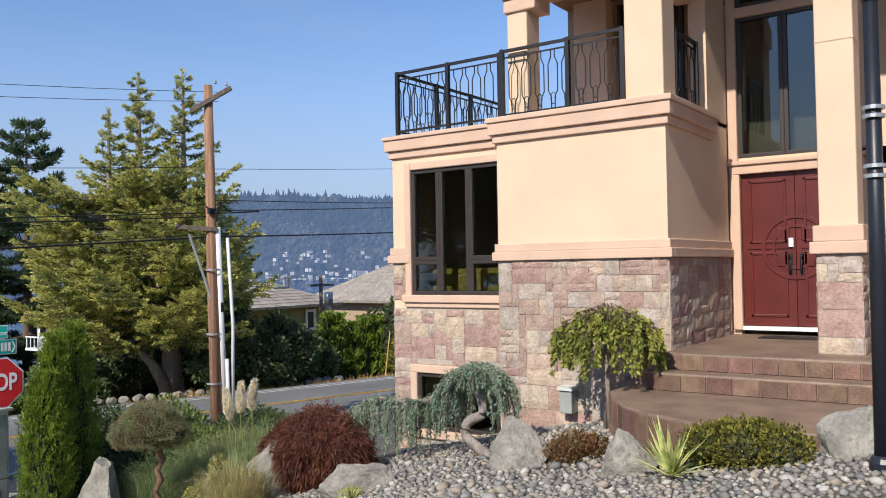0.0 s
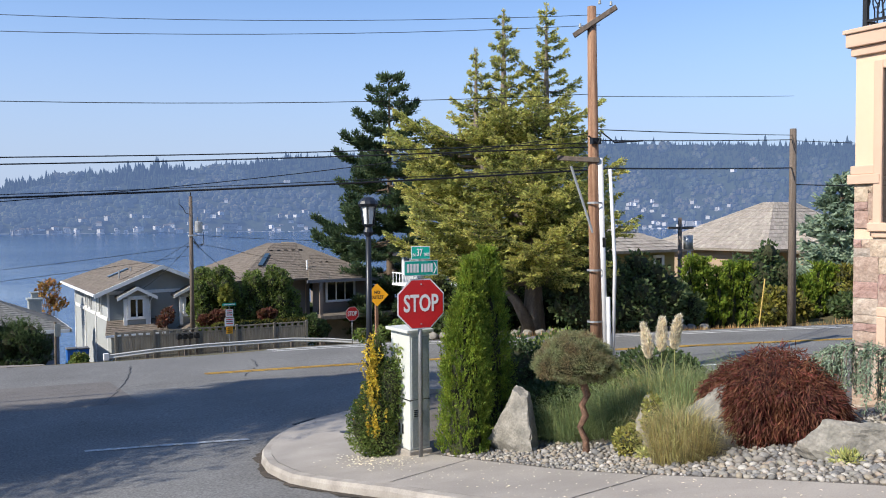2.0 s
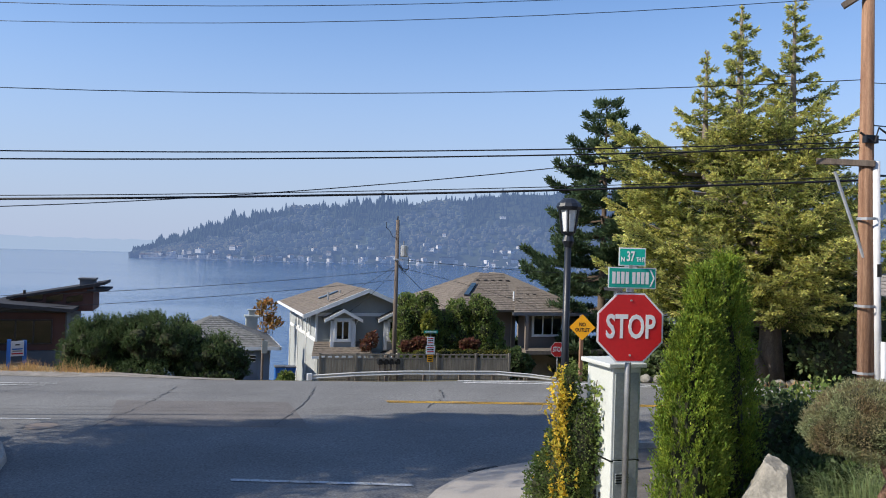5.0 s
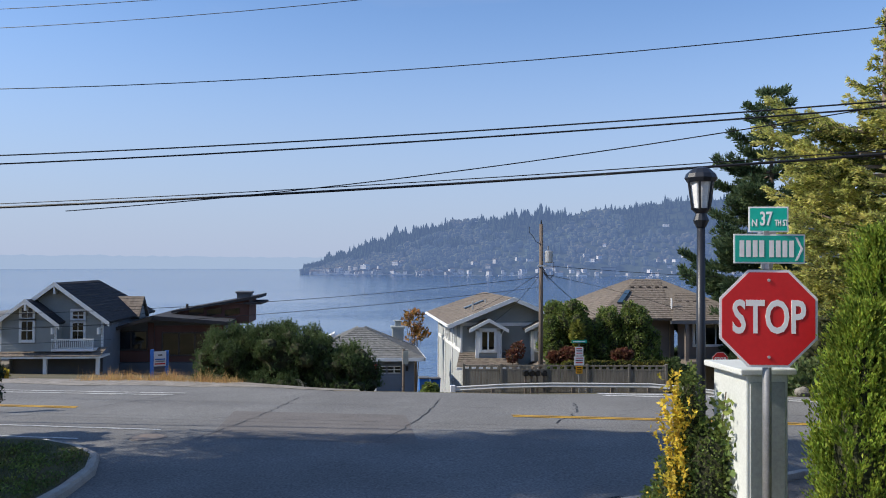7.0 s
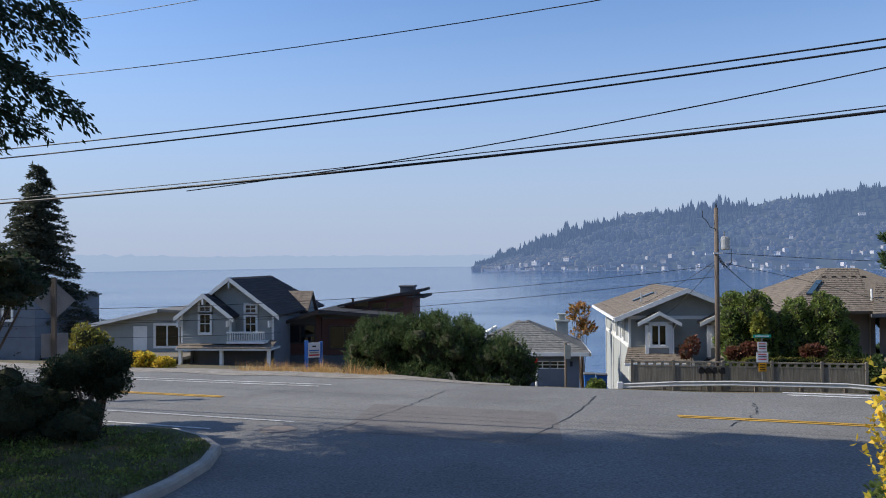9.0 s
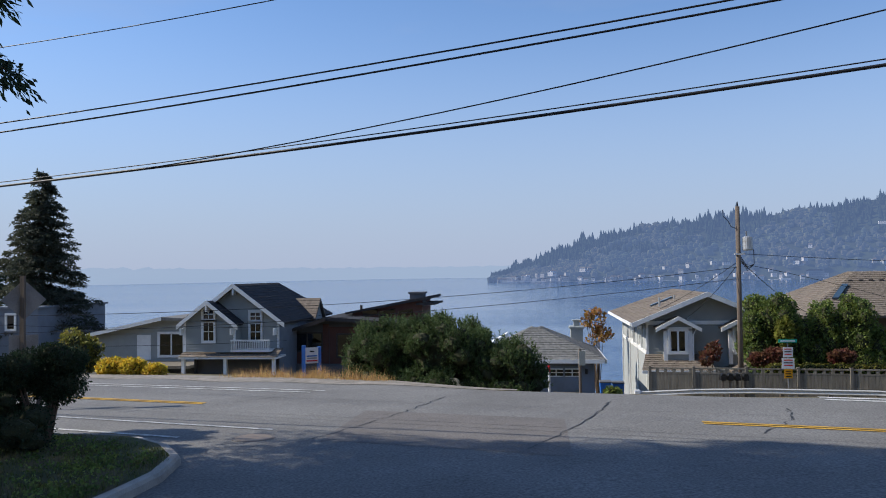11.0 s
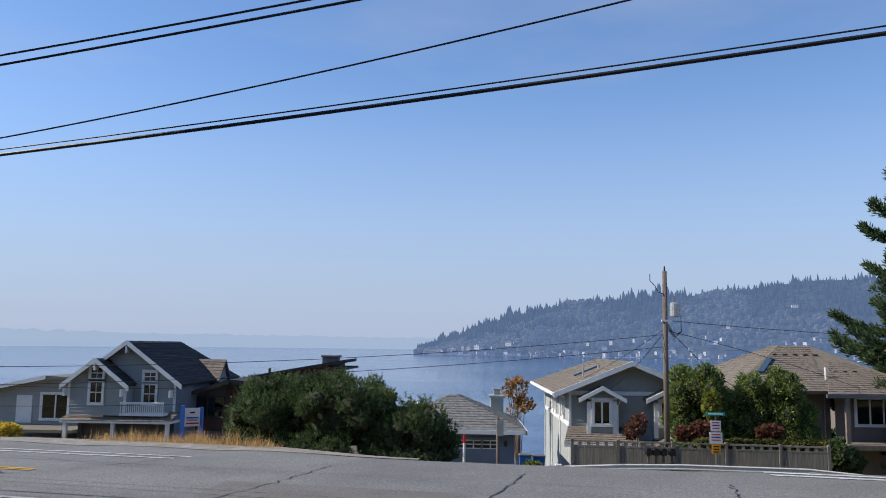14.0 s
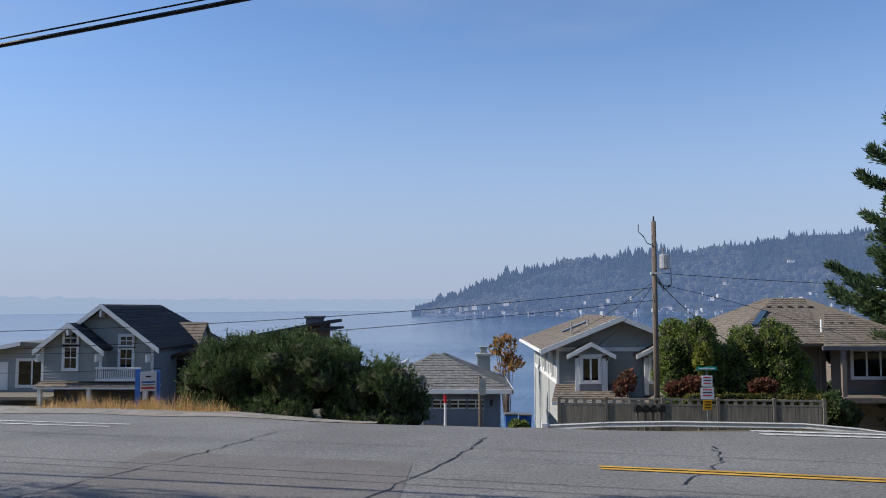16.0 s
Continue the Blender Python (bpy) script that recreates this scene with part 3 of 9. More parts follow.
# ---- kerbs, pavement, beds ----
KR = [(5.65, -25), (5.62, 4), (5.48, 7), (5.40, 9.5), (5.32, 11.6), (5.14, 12.9), (5.04, 14.1), (5.13, 15.3), (5.32, 16.1), (5.58, 16.8), (5.95, 17.4), (6.4, 17.95), (6.9, 18.4), (7.5, 18.75), (8.2, 19.0), (9.0, 19.2)] + [(x, yc(x) - 6.0) for x in np.arange(11, 60, 2.0)]
KL = [(-0.8, -25), (-0.78, 18), (-0.74, 21.0), (-0.8, 22.6), (-1.1, 23.9), (-1.75, 24.9), (-2.7, 25.75)] + [(x, yc(x) - 6.2) for x in np.arange(-4.2, -50, -2.0)]


def smooth_line(pts, step=0.35):
    out = []
    for (x0, y0), (x1, y1) in zip(pts, pts[1:]):
        n = max(1, int(math.hypot(x1 - x0, y1 - y0) / step))
        out += [(x0 + (x1 - x0) * k / n, y0 + (y1 - y0) * k / n) for k in range(n)]
    return out + [pts[-1]]


def kerb(name, pts, side, label):
    g = Geo()
    line = smooth_line(pts)
    prof = [(-0.02, -0.1), (0.0, 0.10), (0.03, 0.15), (0.16, 0.155), (0.17, -0.1)]
    rows = []
    for i, (x, y) in enumerate(line):
        a, b = line[max(0, i - 1)], line[min(len(line) - 1, i + 1)]
        t = Vector((b[0] - a[0], b[1] - a[1])).normalized()
        nx, ny = (t.y * side, -t.x * side)
        rows.append([(x + nx * o, y + ny * o, gz(x, y) + h) for o, h in prof])
    g.grid(rows)
    obj(name, g, M_KERB, label, "kerb", kind="structure", smooth=False)


kerb("kerb", KR, 1, "pale concrete kerb curving round the corner")
kerb("kerb", KL, -1, "pale concrete kerb round the lawn corner")


def top_right(x):
    if x < 9.0:
        xs = [5.6, 6.0, 6.4, 6.9, 7.5, 8.2, 9.0]
        ysv = [16.6, 17.2, 17.75, 18.2, 18.55, 18.8, 19.0]
        return float(np.interp(x, xs, ysv))
    return float(np.interp(x, [9.0, 11.0], [19.0, yc(11) - 6.2])) if x < 11 else yc(x) - 6.2


def bump_bed(x, y):
    return 0.22 * sstep(7.25, 11.0, x) * sstep(17.5, 12.0, y) * sstep(16, 12, x)


def bed_z(x, y):
    return gz(x, y) + 0.15 + bump_bed(x, y) - (0.10 * sstep(2.6, 2.1, top_right(x) - y) if x < 13 else 0)


def build_beds():
    g = Geo()
    cols = []
    line = [p for p in smooth_line(KR, 0.3) if p[1] > -24 and p[0] < 9.0]
    for x, y in line:
        f = sstep(15.8, 18.5, y)
        bx, by = (7.14, y) if y < 13.6 else (7.14 + 0.9 * f, y - 1.9 * f)
        if y > 17 and x > 6.4:
            bx, by = x + 0.7, y - 1.8
        cols.append([(x + (bx - x) * t + 0.17 * (1 - t), y + (by - y) * t, gz(x + (bx - x) * t, y + (by - y) * t) + 0.155) for t in (0, 0.25, 0.5, 0.75, 1.0)])
    g.grid(cols)
    obj("pavement", g, M_WALK, "grey concrete pavement, speckled and jointed", "pavement", kind="structure", smooth=True)
    for y0, sk in ((-4.0, 0.1), (-1.2, 0.1), (1.6, 0.1), (3.7, 0.12), (6.1, 0.16), (8.78, 0.24), (11.94, 0.56)):
        g = Geo().grid([[(5.52 + u * 1.62, y0 + u * sk + v, gz(5.52 + u * 1.62, y0 + u * sk + v) + 0.159) for u in (0, 0.5, 1)] for v in (0, 0.018)])
        obj("pavement_joint", g, M_TAR, "dark expansion joint across the pavement", "pavement joint", kind="structure")
    g = Geo()
    xs = list(np.arange(7.14, 13, 0.25)) + list(np.arange(13, 60, 1.5))
    g.grid([[(x, -14 + t * (top_right(x) + 14), bed_z(x, -14 + t * (top_right(x) + 14))) for t in np.linspace(0, 1, 120)] for x in xs])
    obj("garden_bed", g, M_BEDSOIL, "sloping garden bed of dark soil", "garden bed", kind="structure", smooth=True)
    g = Geo()
    xl = [-0.95, -1.0, -1.1, -1.3, -1.75, -2.3, -2.8, -3.5] + list(np.arange(-4.2, -50, -1.0))

    def top_left(x):
        return float(np.interp(-x, [0.95, 1.1, 1.3, 1.75, 2.75, 4.2], [22.4, 23.6, 24.1, 24.75, 25.55, yc(-4.2) - 6.35])) if x > -4.2 else yc(x) - 6.35

    def lawn_z(x, y):
        return gz(x, y) + 0.15 + 0.10 * sstep(-1.2, -6, x) + 0.03 * noise.noise((x * 0.8, y * 0.8, 0))
    g.grid([[(x, -20 + t * (top_left(x) + 20), lawn_z(x, -20 + t * (top_left(x) + 20))) for t in np.linspace(0, 1, 110)] for x in xl])
    obj("lawn", g, M_LAWN, "patchy green lawn with worn brown ground", "lawn", kind="structure", smooth=True)


build_beds()

mh = thing("manhole_cover", pose(-0.75, 26.3, gz(-0.75, 26.3)), "round worn iron manhole cover set in the asphalt", "manhole cover")
part("rim", Geo().tube([(-0.75, 26.3, gz(-0.75, 26.3) - 0.05), (-0.75, 26.3, gz(-0.75, 26.3) + 0.016)], 0.40, 28), M_PATCH, mh)
part("lid", Geo().tube([(-0.75, 26.3, gz(-0.75, 26.3) - 0.05), (-0.75, 26.3, gz(-0.75, 26.3) + 0.022)], 0.34, 28), M_SIDINGT, mh, "rusty patterned iron lid")
dg = thing("drain_grate", pose(7.5, 19.12, gz(7.5, 19.12)), "dark cast-iron drain grate in the gutter", "drain grate")
dm = pose(7.5, 19.12, gz(7.5, 19.12) + 0.012, 0, 0, 22)
part("frame", Geo().box((-0.34, -0.2, -0.05), (0.34, -0.16, 0.0), dm).box((-0.34, 0.16, -0.05), (0.34, 0.2, 0.0), dm).box((-0.34, -0.16, -0.05), (-0.3, 0.16, 0.0), dm).box((0.3, -0.16, -0.05), (0.34, 0.16, 0.0), dm), M_IRON, dg)
for k in range(10):
    part("bar", Geo().box((-0.285 + k * 0.06, -0.16, -0.04), (-0.255 + k * 0.06, 0.16, -0.004), dm), M_IRON, dg)

# dark leaf litter lying in the gutter
def gutter():
    line = [p for p in smooth_line(KR, 0.12) if 10.5 < p[1] < 19.6 and p[0] < 8.4]
    a, b = [], []
    for i, (x, y) in enumerate(line):
        p, q = line[max(0, i - 1)], line[min(len(line) - 1, i + 1)]
        t = Vector((q[0] - p[0], q[1] - p[1])).normalized()
        nx, ny = -t.y, t.x
        f = sstep(0, 12, i) * sstep(len(line) - 1, len(line) - 14, i)
        w = 0.02 + f * (0.08 + 0.10 * noise.noise((x * 1.9, y * 1.9, 0)) + 0.08 * noise.noise((x * 7, y * 7, 3)))
        a.append((x + nx * 0.0, y + ny * 0.0))
        b.append((x + nx * max(0.02, w), y + ny * max(0.02, w)))
    drape("gutter_litter", a, b, M_LITTER, "dark leaf litter gathered in the gutter", "leaf litter", 0.014, "stuff")


gutter()


# ---- far shore ----
def build_far():
    rng = np.random.default_rng(5)
    rx = [-110, -97, -60, -23, 40, 105, 232, 357, 603, 806, 894, 1300, 1822, 2400, 3095, 6000]
    rz = [-21, -20, 0, 16, 42, 60, 100, 108, 132, 162, 165, 205, 245, 270, 300, 480]
    k = 1.16

    def ridge(x):
        return float(np.interp(x, rx, rz))

    def hill(x, t):
        """x at the shore line, t from shore (0) to ridge (1)."""
        s = 1 + (k - 1) * t
        zr = (ridge(x) - 1.2) * k
        z = -21 + (zr + 21) * (t ** 0.85) + 5 * noise.noise((x * 0.012, t * 4, 3)) * t
        c = min(1.0, 2250 / math.hypot(x, 1900))
        return x * s * c, (1900 * s + 25 * noise.noise((x * 0.01, 0, 7)) * (1 - t)) * c, -21 + (z + 21) * c
    g = Geo()
    xs = np.concatenate([np.arange(-110, 1000, 12), np.arange(1000, 6000, 60)])
    g.grid([[hill(x, t) for x in xs] for t in np.linspace(0, 1, 16)] )
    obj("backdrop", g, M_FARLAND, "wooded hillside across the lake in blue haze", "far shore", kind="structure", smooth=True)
    firs, broad = Geo(), Geo()
    for _ in range(8000):
        u = rng.random()
        x = -100 + 4300 * u ** 1.9
        t = rng.random() ** 0.85
        if rng.random() < 0.20:
            t = rng.uniform(0.90, 1.0)
        if t < 0.08 and rng.random() < 0.6:
            continue
        px, py, pz = hill(x, t)
        stand = noise.noise((x * 0.006, t * 2.6, 5)) + 0.5 * noise.noise((x * 0.02, t * 7, 9))
        if stand + 1.25 * (t - 0.55) > 0.02:
            h = rng.uniform(13, 24) * (0.85 + 0.7 * max(0, stand))
            if t > 0.9:
                h *= 0.7 + 0.75 * abs(noise.noise((x * 0.035, 2, 1))) + (0.5 if rng.random() < 0.15 else 0)
            w = h * rng.uniform(0.17, 0.27)
            a0 = rng.uniform(0, 6)
            vs, fs = [], []
            for q, (rad, hh) in enumerate(((1.0, 0.05), (0.55, 0.40), (0.72, 0.36), (0.30, 0.70), (0.42, 0.66))):
                vs += [(px + w * rad * rng.uniform(0.75, 1.2) * math.cos(a0 + i * 1.256), py + w * rad * math.sin(a0 + i * 1.256), pz + h * (hh + rng.uniform(-0.03, 0.03))) for i in range(5)]
            vs.append((px, py, pz + h))
            for lo, hi in ((0, 5), (10, 15)):
                fs += [(lo + i, lo + (i + 1) % 5, hi + (i + 1) % 5, hi + i) for i in range(5)]
            fs += [(20 + i, 20 + (i + 1) % 5, 25) for i in range(5)]
            firs.add(vs, fs)
        else:
            h = rng.uniform(9, 17)
            w = h * rng.uniform(0.38, 0.62)
            for q in range(2):
                s = rng.uniform(0.55, 0.8) if q else 1.0
                sphere_geo(broad, (px + (rng.uniform(-0.8, 0.8) * w if q else 0), py - (2 if q else 0), pz + h * (0.42 + (rng.uniform(-0.2, 0.3) if q else 0))), (w * s, w * s, h * 0.5 * s), 6, 3, 0.22, rng)
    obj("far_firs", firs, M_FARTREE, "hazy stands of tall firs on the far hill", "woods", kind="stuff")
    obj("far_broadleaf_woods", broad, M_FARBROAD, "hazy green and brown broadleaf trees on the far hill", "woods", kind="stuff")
    w, r, d = Geo(), Geo(), Geo()
    for i in range(430):
        x = -80 + 2500 * rng.random() ** 1.35
        c = rng.random()
        t = rng.uniform(0.0, 0.045) if c < 0.50 else rng.uniform(0.05, 0.27) if c < 0.97 else rng.uniform(0.3, 0.8)
        if t > 0.05 and noise.noise((x * 0.008, t * 3, 20)) + 0.00025 * x < 0.08:
            continue
        px, py, pz = hill(x, t)
        a, b, h = rng.uniform(3, 7.5), rng.uniform(4, 6), rng.uniform(3, 6.5)
        if rng.random() < 0.06 and t < 0.06:
            a, h = rng.uniform(12, 20), rng.uniform(7, 11)
        m = pose(px, py - 7, pz + 1, 0, 0, rng.uniform(-30, 30))
        w.box((-a, -b, -3), (a, b, h), m)
        for q in range(1 + int(h > 6)):
            for k in range(max(2, int(a / 2))):
                x0 = -a + 0.8 + k * (2 * a - 1.6) / max(2, int(a / 2))
                d.box((x0, -b - 0.15, 1.1 + q * 3.2), (x0 + 1.3, -b, 2.3 + q * 3.2), m)
        if rng.random() < 0.75:
            for s in (-1, 1):
                r.prism([m @ Vector(p) for p in ((-a - 0.5, s * (b + 0.6), h), (a + 0.5, s * (b + 0.6), h), (a * 0.8, 0, h + 2.6), (-a * 0.8, 0, h + 2.6))], (0, 0.1, 0.15))
    for i in range(120):
        # landings and boathouses at the water's edge
        px, py, pz = hill(-60 + 2300 * rng.random() ** 1.3, 0.0)
        a = rng.uniform(4, 14)
        w.box((px - a, py - 26, -21), (px + a, py - 12, -20.0 + (rng.uniform(1, 2.5) if rng.random() < 0.3 else 0)))
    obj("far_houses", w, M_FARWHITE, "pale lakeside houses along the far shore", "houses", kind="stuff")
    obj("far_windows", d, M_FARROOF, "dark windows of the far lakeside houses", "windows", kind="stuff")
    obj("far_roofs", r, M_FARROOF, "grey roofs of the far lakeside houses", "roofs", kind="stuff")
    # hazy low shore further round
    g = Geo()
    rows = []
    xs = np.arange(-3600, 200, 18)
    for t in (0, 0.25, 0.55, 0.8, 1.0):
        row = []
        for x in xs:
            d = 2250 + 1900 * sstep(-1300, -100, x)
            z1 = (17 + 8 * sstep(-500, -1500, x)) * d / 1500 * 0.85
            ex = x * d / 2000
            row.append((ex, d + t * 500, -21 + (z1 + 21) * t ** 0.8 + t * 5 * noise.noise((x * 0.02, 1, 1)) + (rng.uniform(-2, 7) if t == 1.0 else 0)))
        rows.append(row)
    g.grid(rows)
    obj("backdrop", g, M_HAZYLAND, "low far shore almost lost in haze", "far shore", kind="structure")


build_far()


# ---- neighbouring houses ----
def lap_wall(g, p0, p1, z0, z1, step=0.2, proud=0.045):
    """Lap siding between plan points p0 and p1: boards with their lower edges proud on the outer side (to the right of p0 -> p1)."""
    a, b = Vector((*p0, 0)), Vector((*p1, 0))
    nrm = Vector(((b - a).y, -(b - a).x, 0)).normalized()
    rows, z = [], z0
    while z < z1 - 0.01:
        t = min(z + step, z1)
        rows.append([a + nrm * proud + Vector((0, 0, z)), b + nrm * proud + Vector((0, 0, z))])
        rows.append([a + nrm * 0.003 + Vector((0, 0, t)), b + nrm * 0.003 + Vector((0, 0, t))])
        z = t
    g.grid(rows)
    return g


def shingle_slope(g, a, b, c, d, rows, cols, rng, lift=0.03):
    """Courses of shingles over the slope a-b (eave) to d-c (ridge), each a thin wedge of its own."""
    a, b, c, d = (Vector(p) for p in (a, b, c, d))
    nrm = (b - a).cross(d - a).normalized()
    if nrm.z < 0:
        nrm = -nrm
    for r in range(rows):
        t0, t1 = r / rows, min(1, (r + 1.08) / rows)
        e0, e1 = a.lerp(d, t0), b.lerp(c, t0)
        f0, f1 = a.lerp(d, t1), b.lerp(c, t1)
        off = rng.random()
        for k in range(-1, cols):
            u0, u1 = max(0, (k + off) / cols), min(1, (k + off + 0.985) / cols)
            if u1 <= u0:
                continue
            l = lift * rng.uniform(0.7, 1.5)
            p = [e0.lerp(e1, u0), e0.lerp(e1, u1), f0.lerp(f1, u1), f0.lerp(f1, u0)]
            g.add([p[0] + nrm * l, p[1] + nrm * l, p[2] + nrm * 0.005, p[3] + nrm * 0.005, p[0], p[1]], [(0, 1, 2, 3), (4, 5, 1, 0)])
    return g


def far_window(house, m, w, h, panes=2, bars=False, trim=0.14, mat_trim=None, face="-y"):
    """A window on a wall that faces local -y at m (its lower left corner)."""
    # plain plate close behind the panes; its dim colour stands for a room
    win = part("window", Geo().box((0, 0.05, 0), (w, 0.12, h), m), M_ROOM, house, "dim-coloured backing behind the window")
    g = Geo()
    t = trim
    for lo, hi in (((-t, -0.06, -t), (w + t, 0.04, 0)), ((-t, -0.06, h), (w + t, 0.04, h + t)), ((-t, -0.06, 0), (0, 0.04, h)), ((w, -0.06, 0), (w + t, 0.04, h))):
        g.box(lo, hi, m)
    part("window_frame", g, mat_trim or M_WHITE, win)
    for k in range(panes):
        x0, x1 = w * k / panes, w * (k + 1) / panes
        part("pane", Geo().box((x0 + 0.04, 0.0, 0.04), (x1 - 0.04, 0.012, h - 0.04), m), M_PANE, win)
        g = Geo()
        for lo, hi in (((x0, -0.03, 0), (x0 + 0.05, 0.03, h)), ((x1 - 0.05, -0.03, 0), (x1, 0.03, h)), ((x0, -0.03, 0), (x1, 0.03, 0.05)), ((x0, -0.03, h - 0.05), (x1, 0.03, h))):
            g.box(lo, hi, m)
        if bars:
            g.box((x0, -0.02, h * 0.5 - 0.03), (x1, 0.02, h * 0.5 + 0.03), m)
            g.box(((x0 + x1) / 2 - 0.02, -0.02, 0), ((x0 + x1) / 2 + 0.02, 0.02, h), m)
        part("sash", g, mat_trim or M_WHITE, win)
    return win


def roof_slab(house, a, b, c, d, material, rows, cols, rng, thick=0.16):
    a, b, c, d = (Vector(p) for p in (a, b, c, d))
    nrm = (b - a).cross(d - a).normalized()
    if nrm.z < 0:
        nrm = -nrm
    g = Geo()
    vs = [a, b, c, d, a - nrm * thick, b - nrm * thick, c - nrm * thick, d - nrm * thick]
    g.add(vs, [(0, 1, 2, 3), (7, 6, 5, 4), (0, 4, 5, 1), (1, 5, 6, 2), (2, 6, 7, 3), (3, 7, 4, 0)])
    r = part("roof", g, material, house)
    sh = Geo()
    shingle_slope(sh, a, b, c, d, rows, cols, rng)
    s = part("shingles", sh, material, r)
    s["kind"] = "stuff"
    return r


def barge(house, pts, w=0.28, d=0.09):
    """White barge board along a polyline of roof edges that face -y."""
    for p, q in zip(pts, pts[1:]):
        p, q = Vector(p), Vector(q)
        g = Geo().prism([p + Vector((0, 0, 0.03)), q + Vector((0, 0, 0.03)), q - Vector((0, 0, w)), p - Vector((0, 0, w))], (0, d, 0))
        part("barge_board", g, M_WHITE, house)


def front_m(x, y, z):
    """Frame of a face that looks to -x: local x runs to -y, local -y looks out."""
    return pose(x, y, z, 0, 0, -90)


def house_grey():
    """Two-storey grey house with twin gables and a small balcony (down the bank)."""
    rng = random.Random(3)
    y, b = 67.6, -8.2
    h = thing("grey_gabled_house", pose(-14, y, b), "two-storey grey lap-sided house with white trim and twin gables", "house")

    def G():
        return Geo()

    def P(name, g, m, label="", **k):
        o = part(name, g, m, h, label, **k)
        return o
    w = G()
    lap_wall(w, (-20.3, y), (-12.9, y), -5.3, -3.1)
    P("wall", w, M_SIDING)
    w = G()
    w.add([(-20.3, y, -3.1), (-12.9, y, -3.1), (-16.6, y, -0.75)], [(0, 1, 2)])
    P("gable_wall", w, M_SIDING)
    w = G()
    w.add([(-20.4, y - 1.2, -5.3), (-16.2, y - 1.2, -5.3), (-16.2, y - 1.2, -3.2), (-18.3, y - 1.2, -1.9), (-20.4, y - 1.2, -3.2)], [(0, 1, 2, 3, 4)])
    P("bay_gable", w, M_SIDING)
    w = G()
    lap_wall(w, (-20.4, y - 1.22), (-16.2, y - 1.22), -5.3, -3.2)
    P("bay_wall", w, M_SIDING)
    w = G()
    lap_wall(w, (-16.2, y - 1.2), (-16.2, y), -5.3, -3.2)
    P("wall", w, M_SIDING)
    # side walls in darker blue-grey than the front: shade put into the colour
    s = G()
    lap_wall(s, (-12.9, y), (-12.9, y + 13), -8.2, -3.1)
    P("wall", s, M_SIDINGB, "blue-grey side wall with shade put into its colour")
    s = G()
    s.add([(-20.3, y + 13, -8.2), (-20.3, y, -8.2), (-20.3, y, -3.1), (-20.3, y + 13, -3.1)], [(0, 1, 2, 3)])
    P("wall", s, M_SIDINGB, "blue-grey side wall with shade put into its colour")
    # recessed ground floor set darker still, its shade in the siding colour
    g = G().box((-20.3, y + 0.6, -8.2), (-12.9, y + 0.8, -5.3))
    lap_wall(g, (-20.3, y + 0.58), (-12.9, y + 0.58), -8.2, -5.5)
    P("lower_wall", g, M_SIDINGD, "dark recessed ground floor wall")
    P("porch_roof", G().box((-20.8, y - 1.7, -5.75), (-12.5, y + 0.6, -5.62)), M_WHITE)
    sh = G()
    shingle_slope(sh, (-20.8, y - 1.75, -5.6), (-12.5, y - 1.75, -5.6), (-12.5, y + 0.0, -5.15), (-20.8, y + 0.0, -5.15), 4, 30, rng)
    P("porch_shingles", sh, M_ROOFT)["kind"] = "stuff"
    for x in (-20.5, -16.9, -12.8):
        P("post", G().box((x - 0.13, y - 1.5, -8.2), (x + 0.13, y - 1.25, -5.7)), M_WHITE)
    for x in (-19.9, -16.2):
        P("rail", G().box((x, y - 1.4, -7.1), (x + 2.8, y - 1.3, -6.9)), M_WHITE)
    # main roof, ridge along y
    R = (-16.6, -0.62)
    # right slopes, turned from the sun, get charcoal: their shade is in the colour
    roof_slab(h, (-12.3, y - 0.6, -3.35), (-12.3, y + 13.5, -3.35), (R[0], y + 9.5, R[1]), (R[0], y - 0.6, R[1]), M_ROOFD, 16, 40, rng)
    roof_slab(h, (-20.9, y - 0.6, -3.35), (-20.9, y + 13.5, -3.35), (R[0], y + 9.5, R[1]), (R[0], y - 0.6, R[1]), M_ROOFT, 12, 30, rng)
    barge(h, [(-12.2, y - 0.68, -3.38), (R[0], y - 0.68, -0.60), (-20.9, y - 0.68, -3.38)])
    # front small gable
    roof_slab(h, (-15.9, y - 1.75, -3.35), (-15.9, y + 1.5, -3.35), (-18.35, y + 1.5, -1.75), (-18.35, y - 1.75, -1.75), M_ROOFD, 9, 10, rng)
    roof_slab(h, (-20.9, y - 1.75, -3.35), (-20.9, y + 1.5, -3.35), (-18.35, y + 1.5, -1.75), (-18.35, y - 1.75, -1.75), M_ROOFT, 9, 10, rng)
    barge(h, [(-15.7, y - 1.83, -3.48), (-18.35, y - 1.83, -1.73), (-20.9, y - 1.83, -3.42)])
    for x, yy, zz in ((-18.35, y - 1.6, -2.2), (-16.6, y - 0.4, -1.1), (-13.1, y - 0.4, -3.9), (-16.3, y - 1.5, -3.8), (-20.6, y - 1.5, -3.8)):
        P("bracket", G().box((x - 0.07, yy - 0.25, zz - 0.3), (x + 0.07, yy + 0.3, zz + 0.15)), M_WHITE)
    for x in (-20.45, -16.2, -12.95):
        yy = y - 1.26 if x < -16 else y - 0.04
        P("corner_board", G().box((x - 0.09, yy, -5.3), (x + 0.09, yy + 0.1, -3.2)), M_WHITE)
    # dormer on the right slope
    w = G()
    w.prism([(-12.3, y + 7.4, -3.6), (-12.3, y + 10, -3.6), (-12.3, y + 8.7, -2.0)], (-2.2, 0, 0))
    P("dormer", w, M_SIDING)
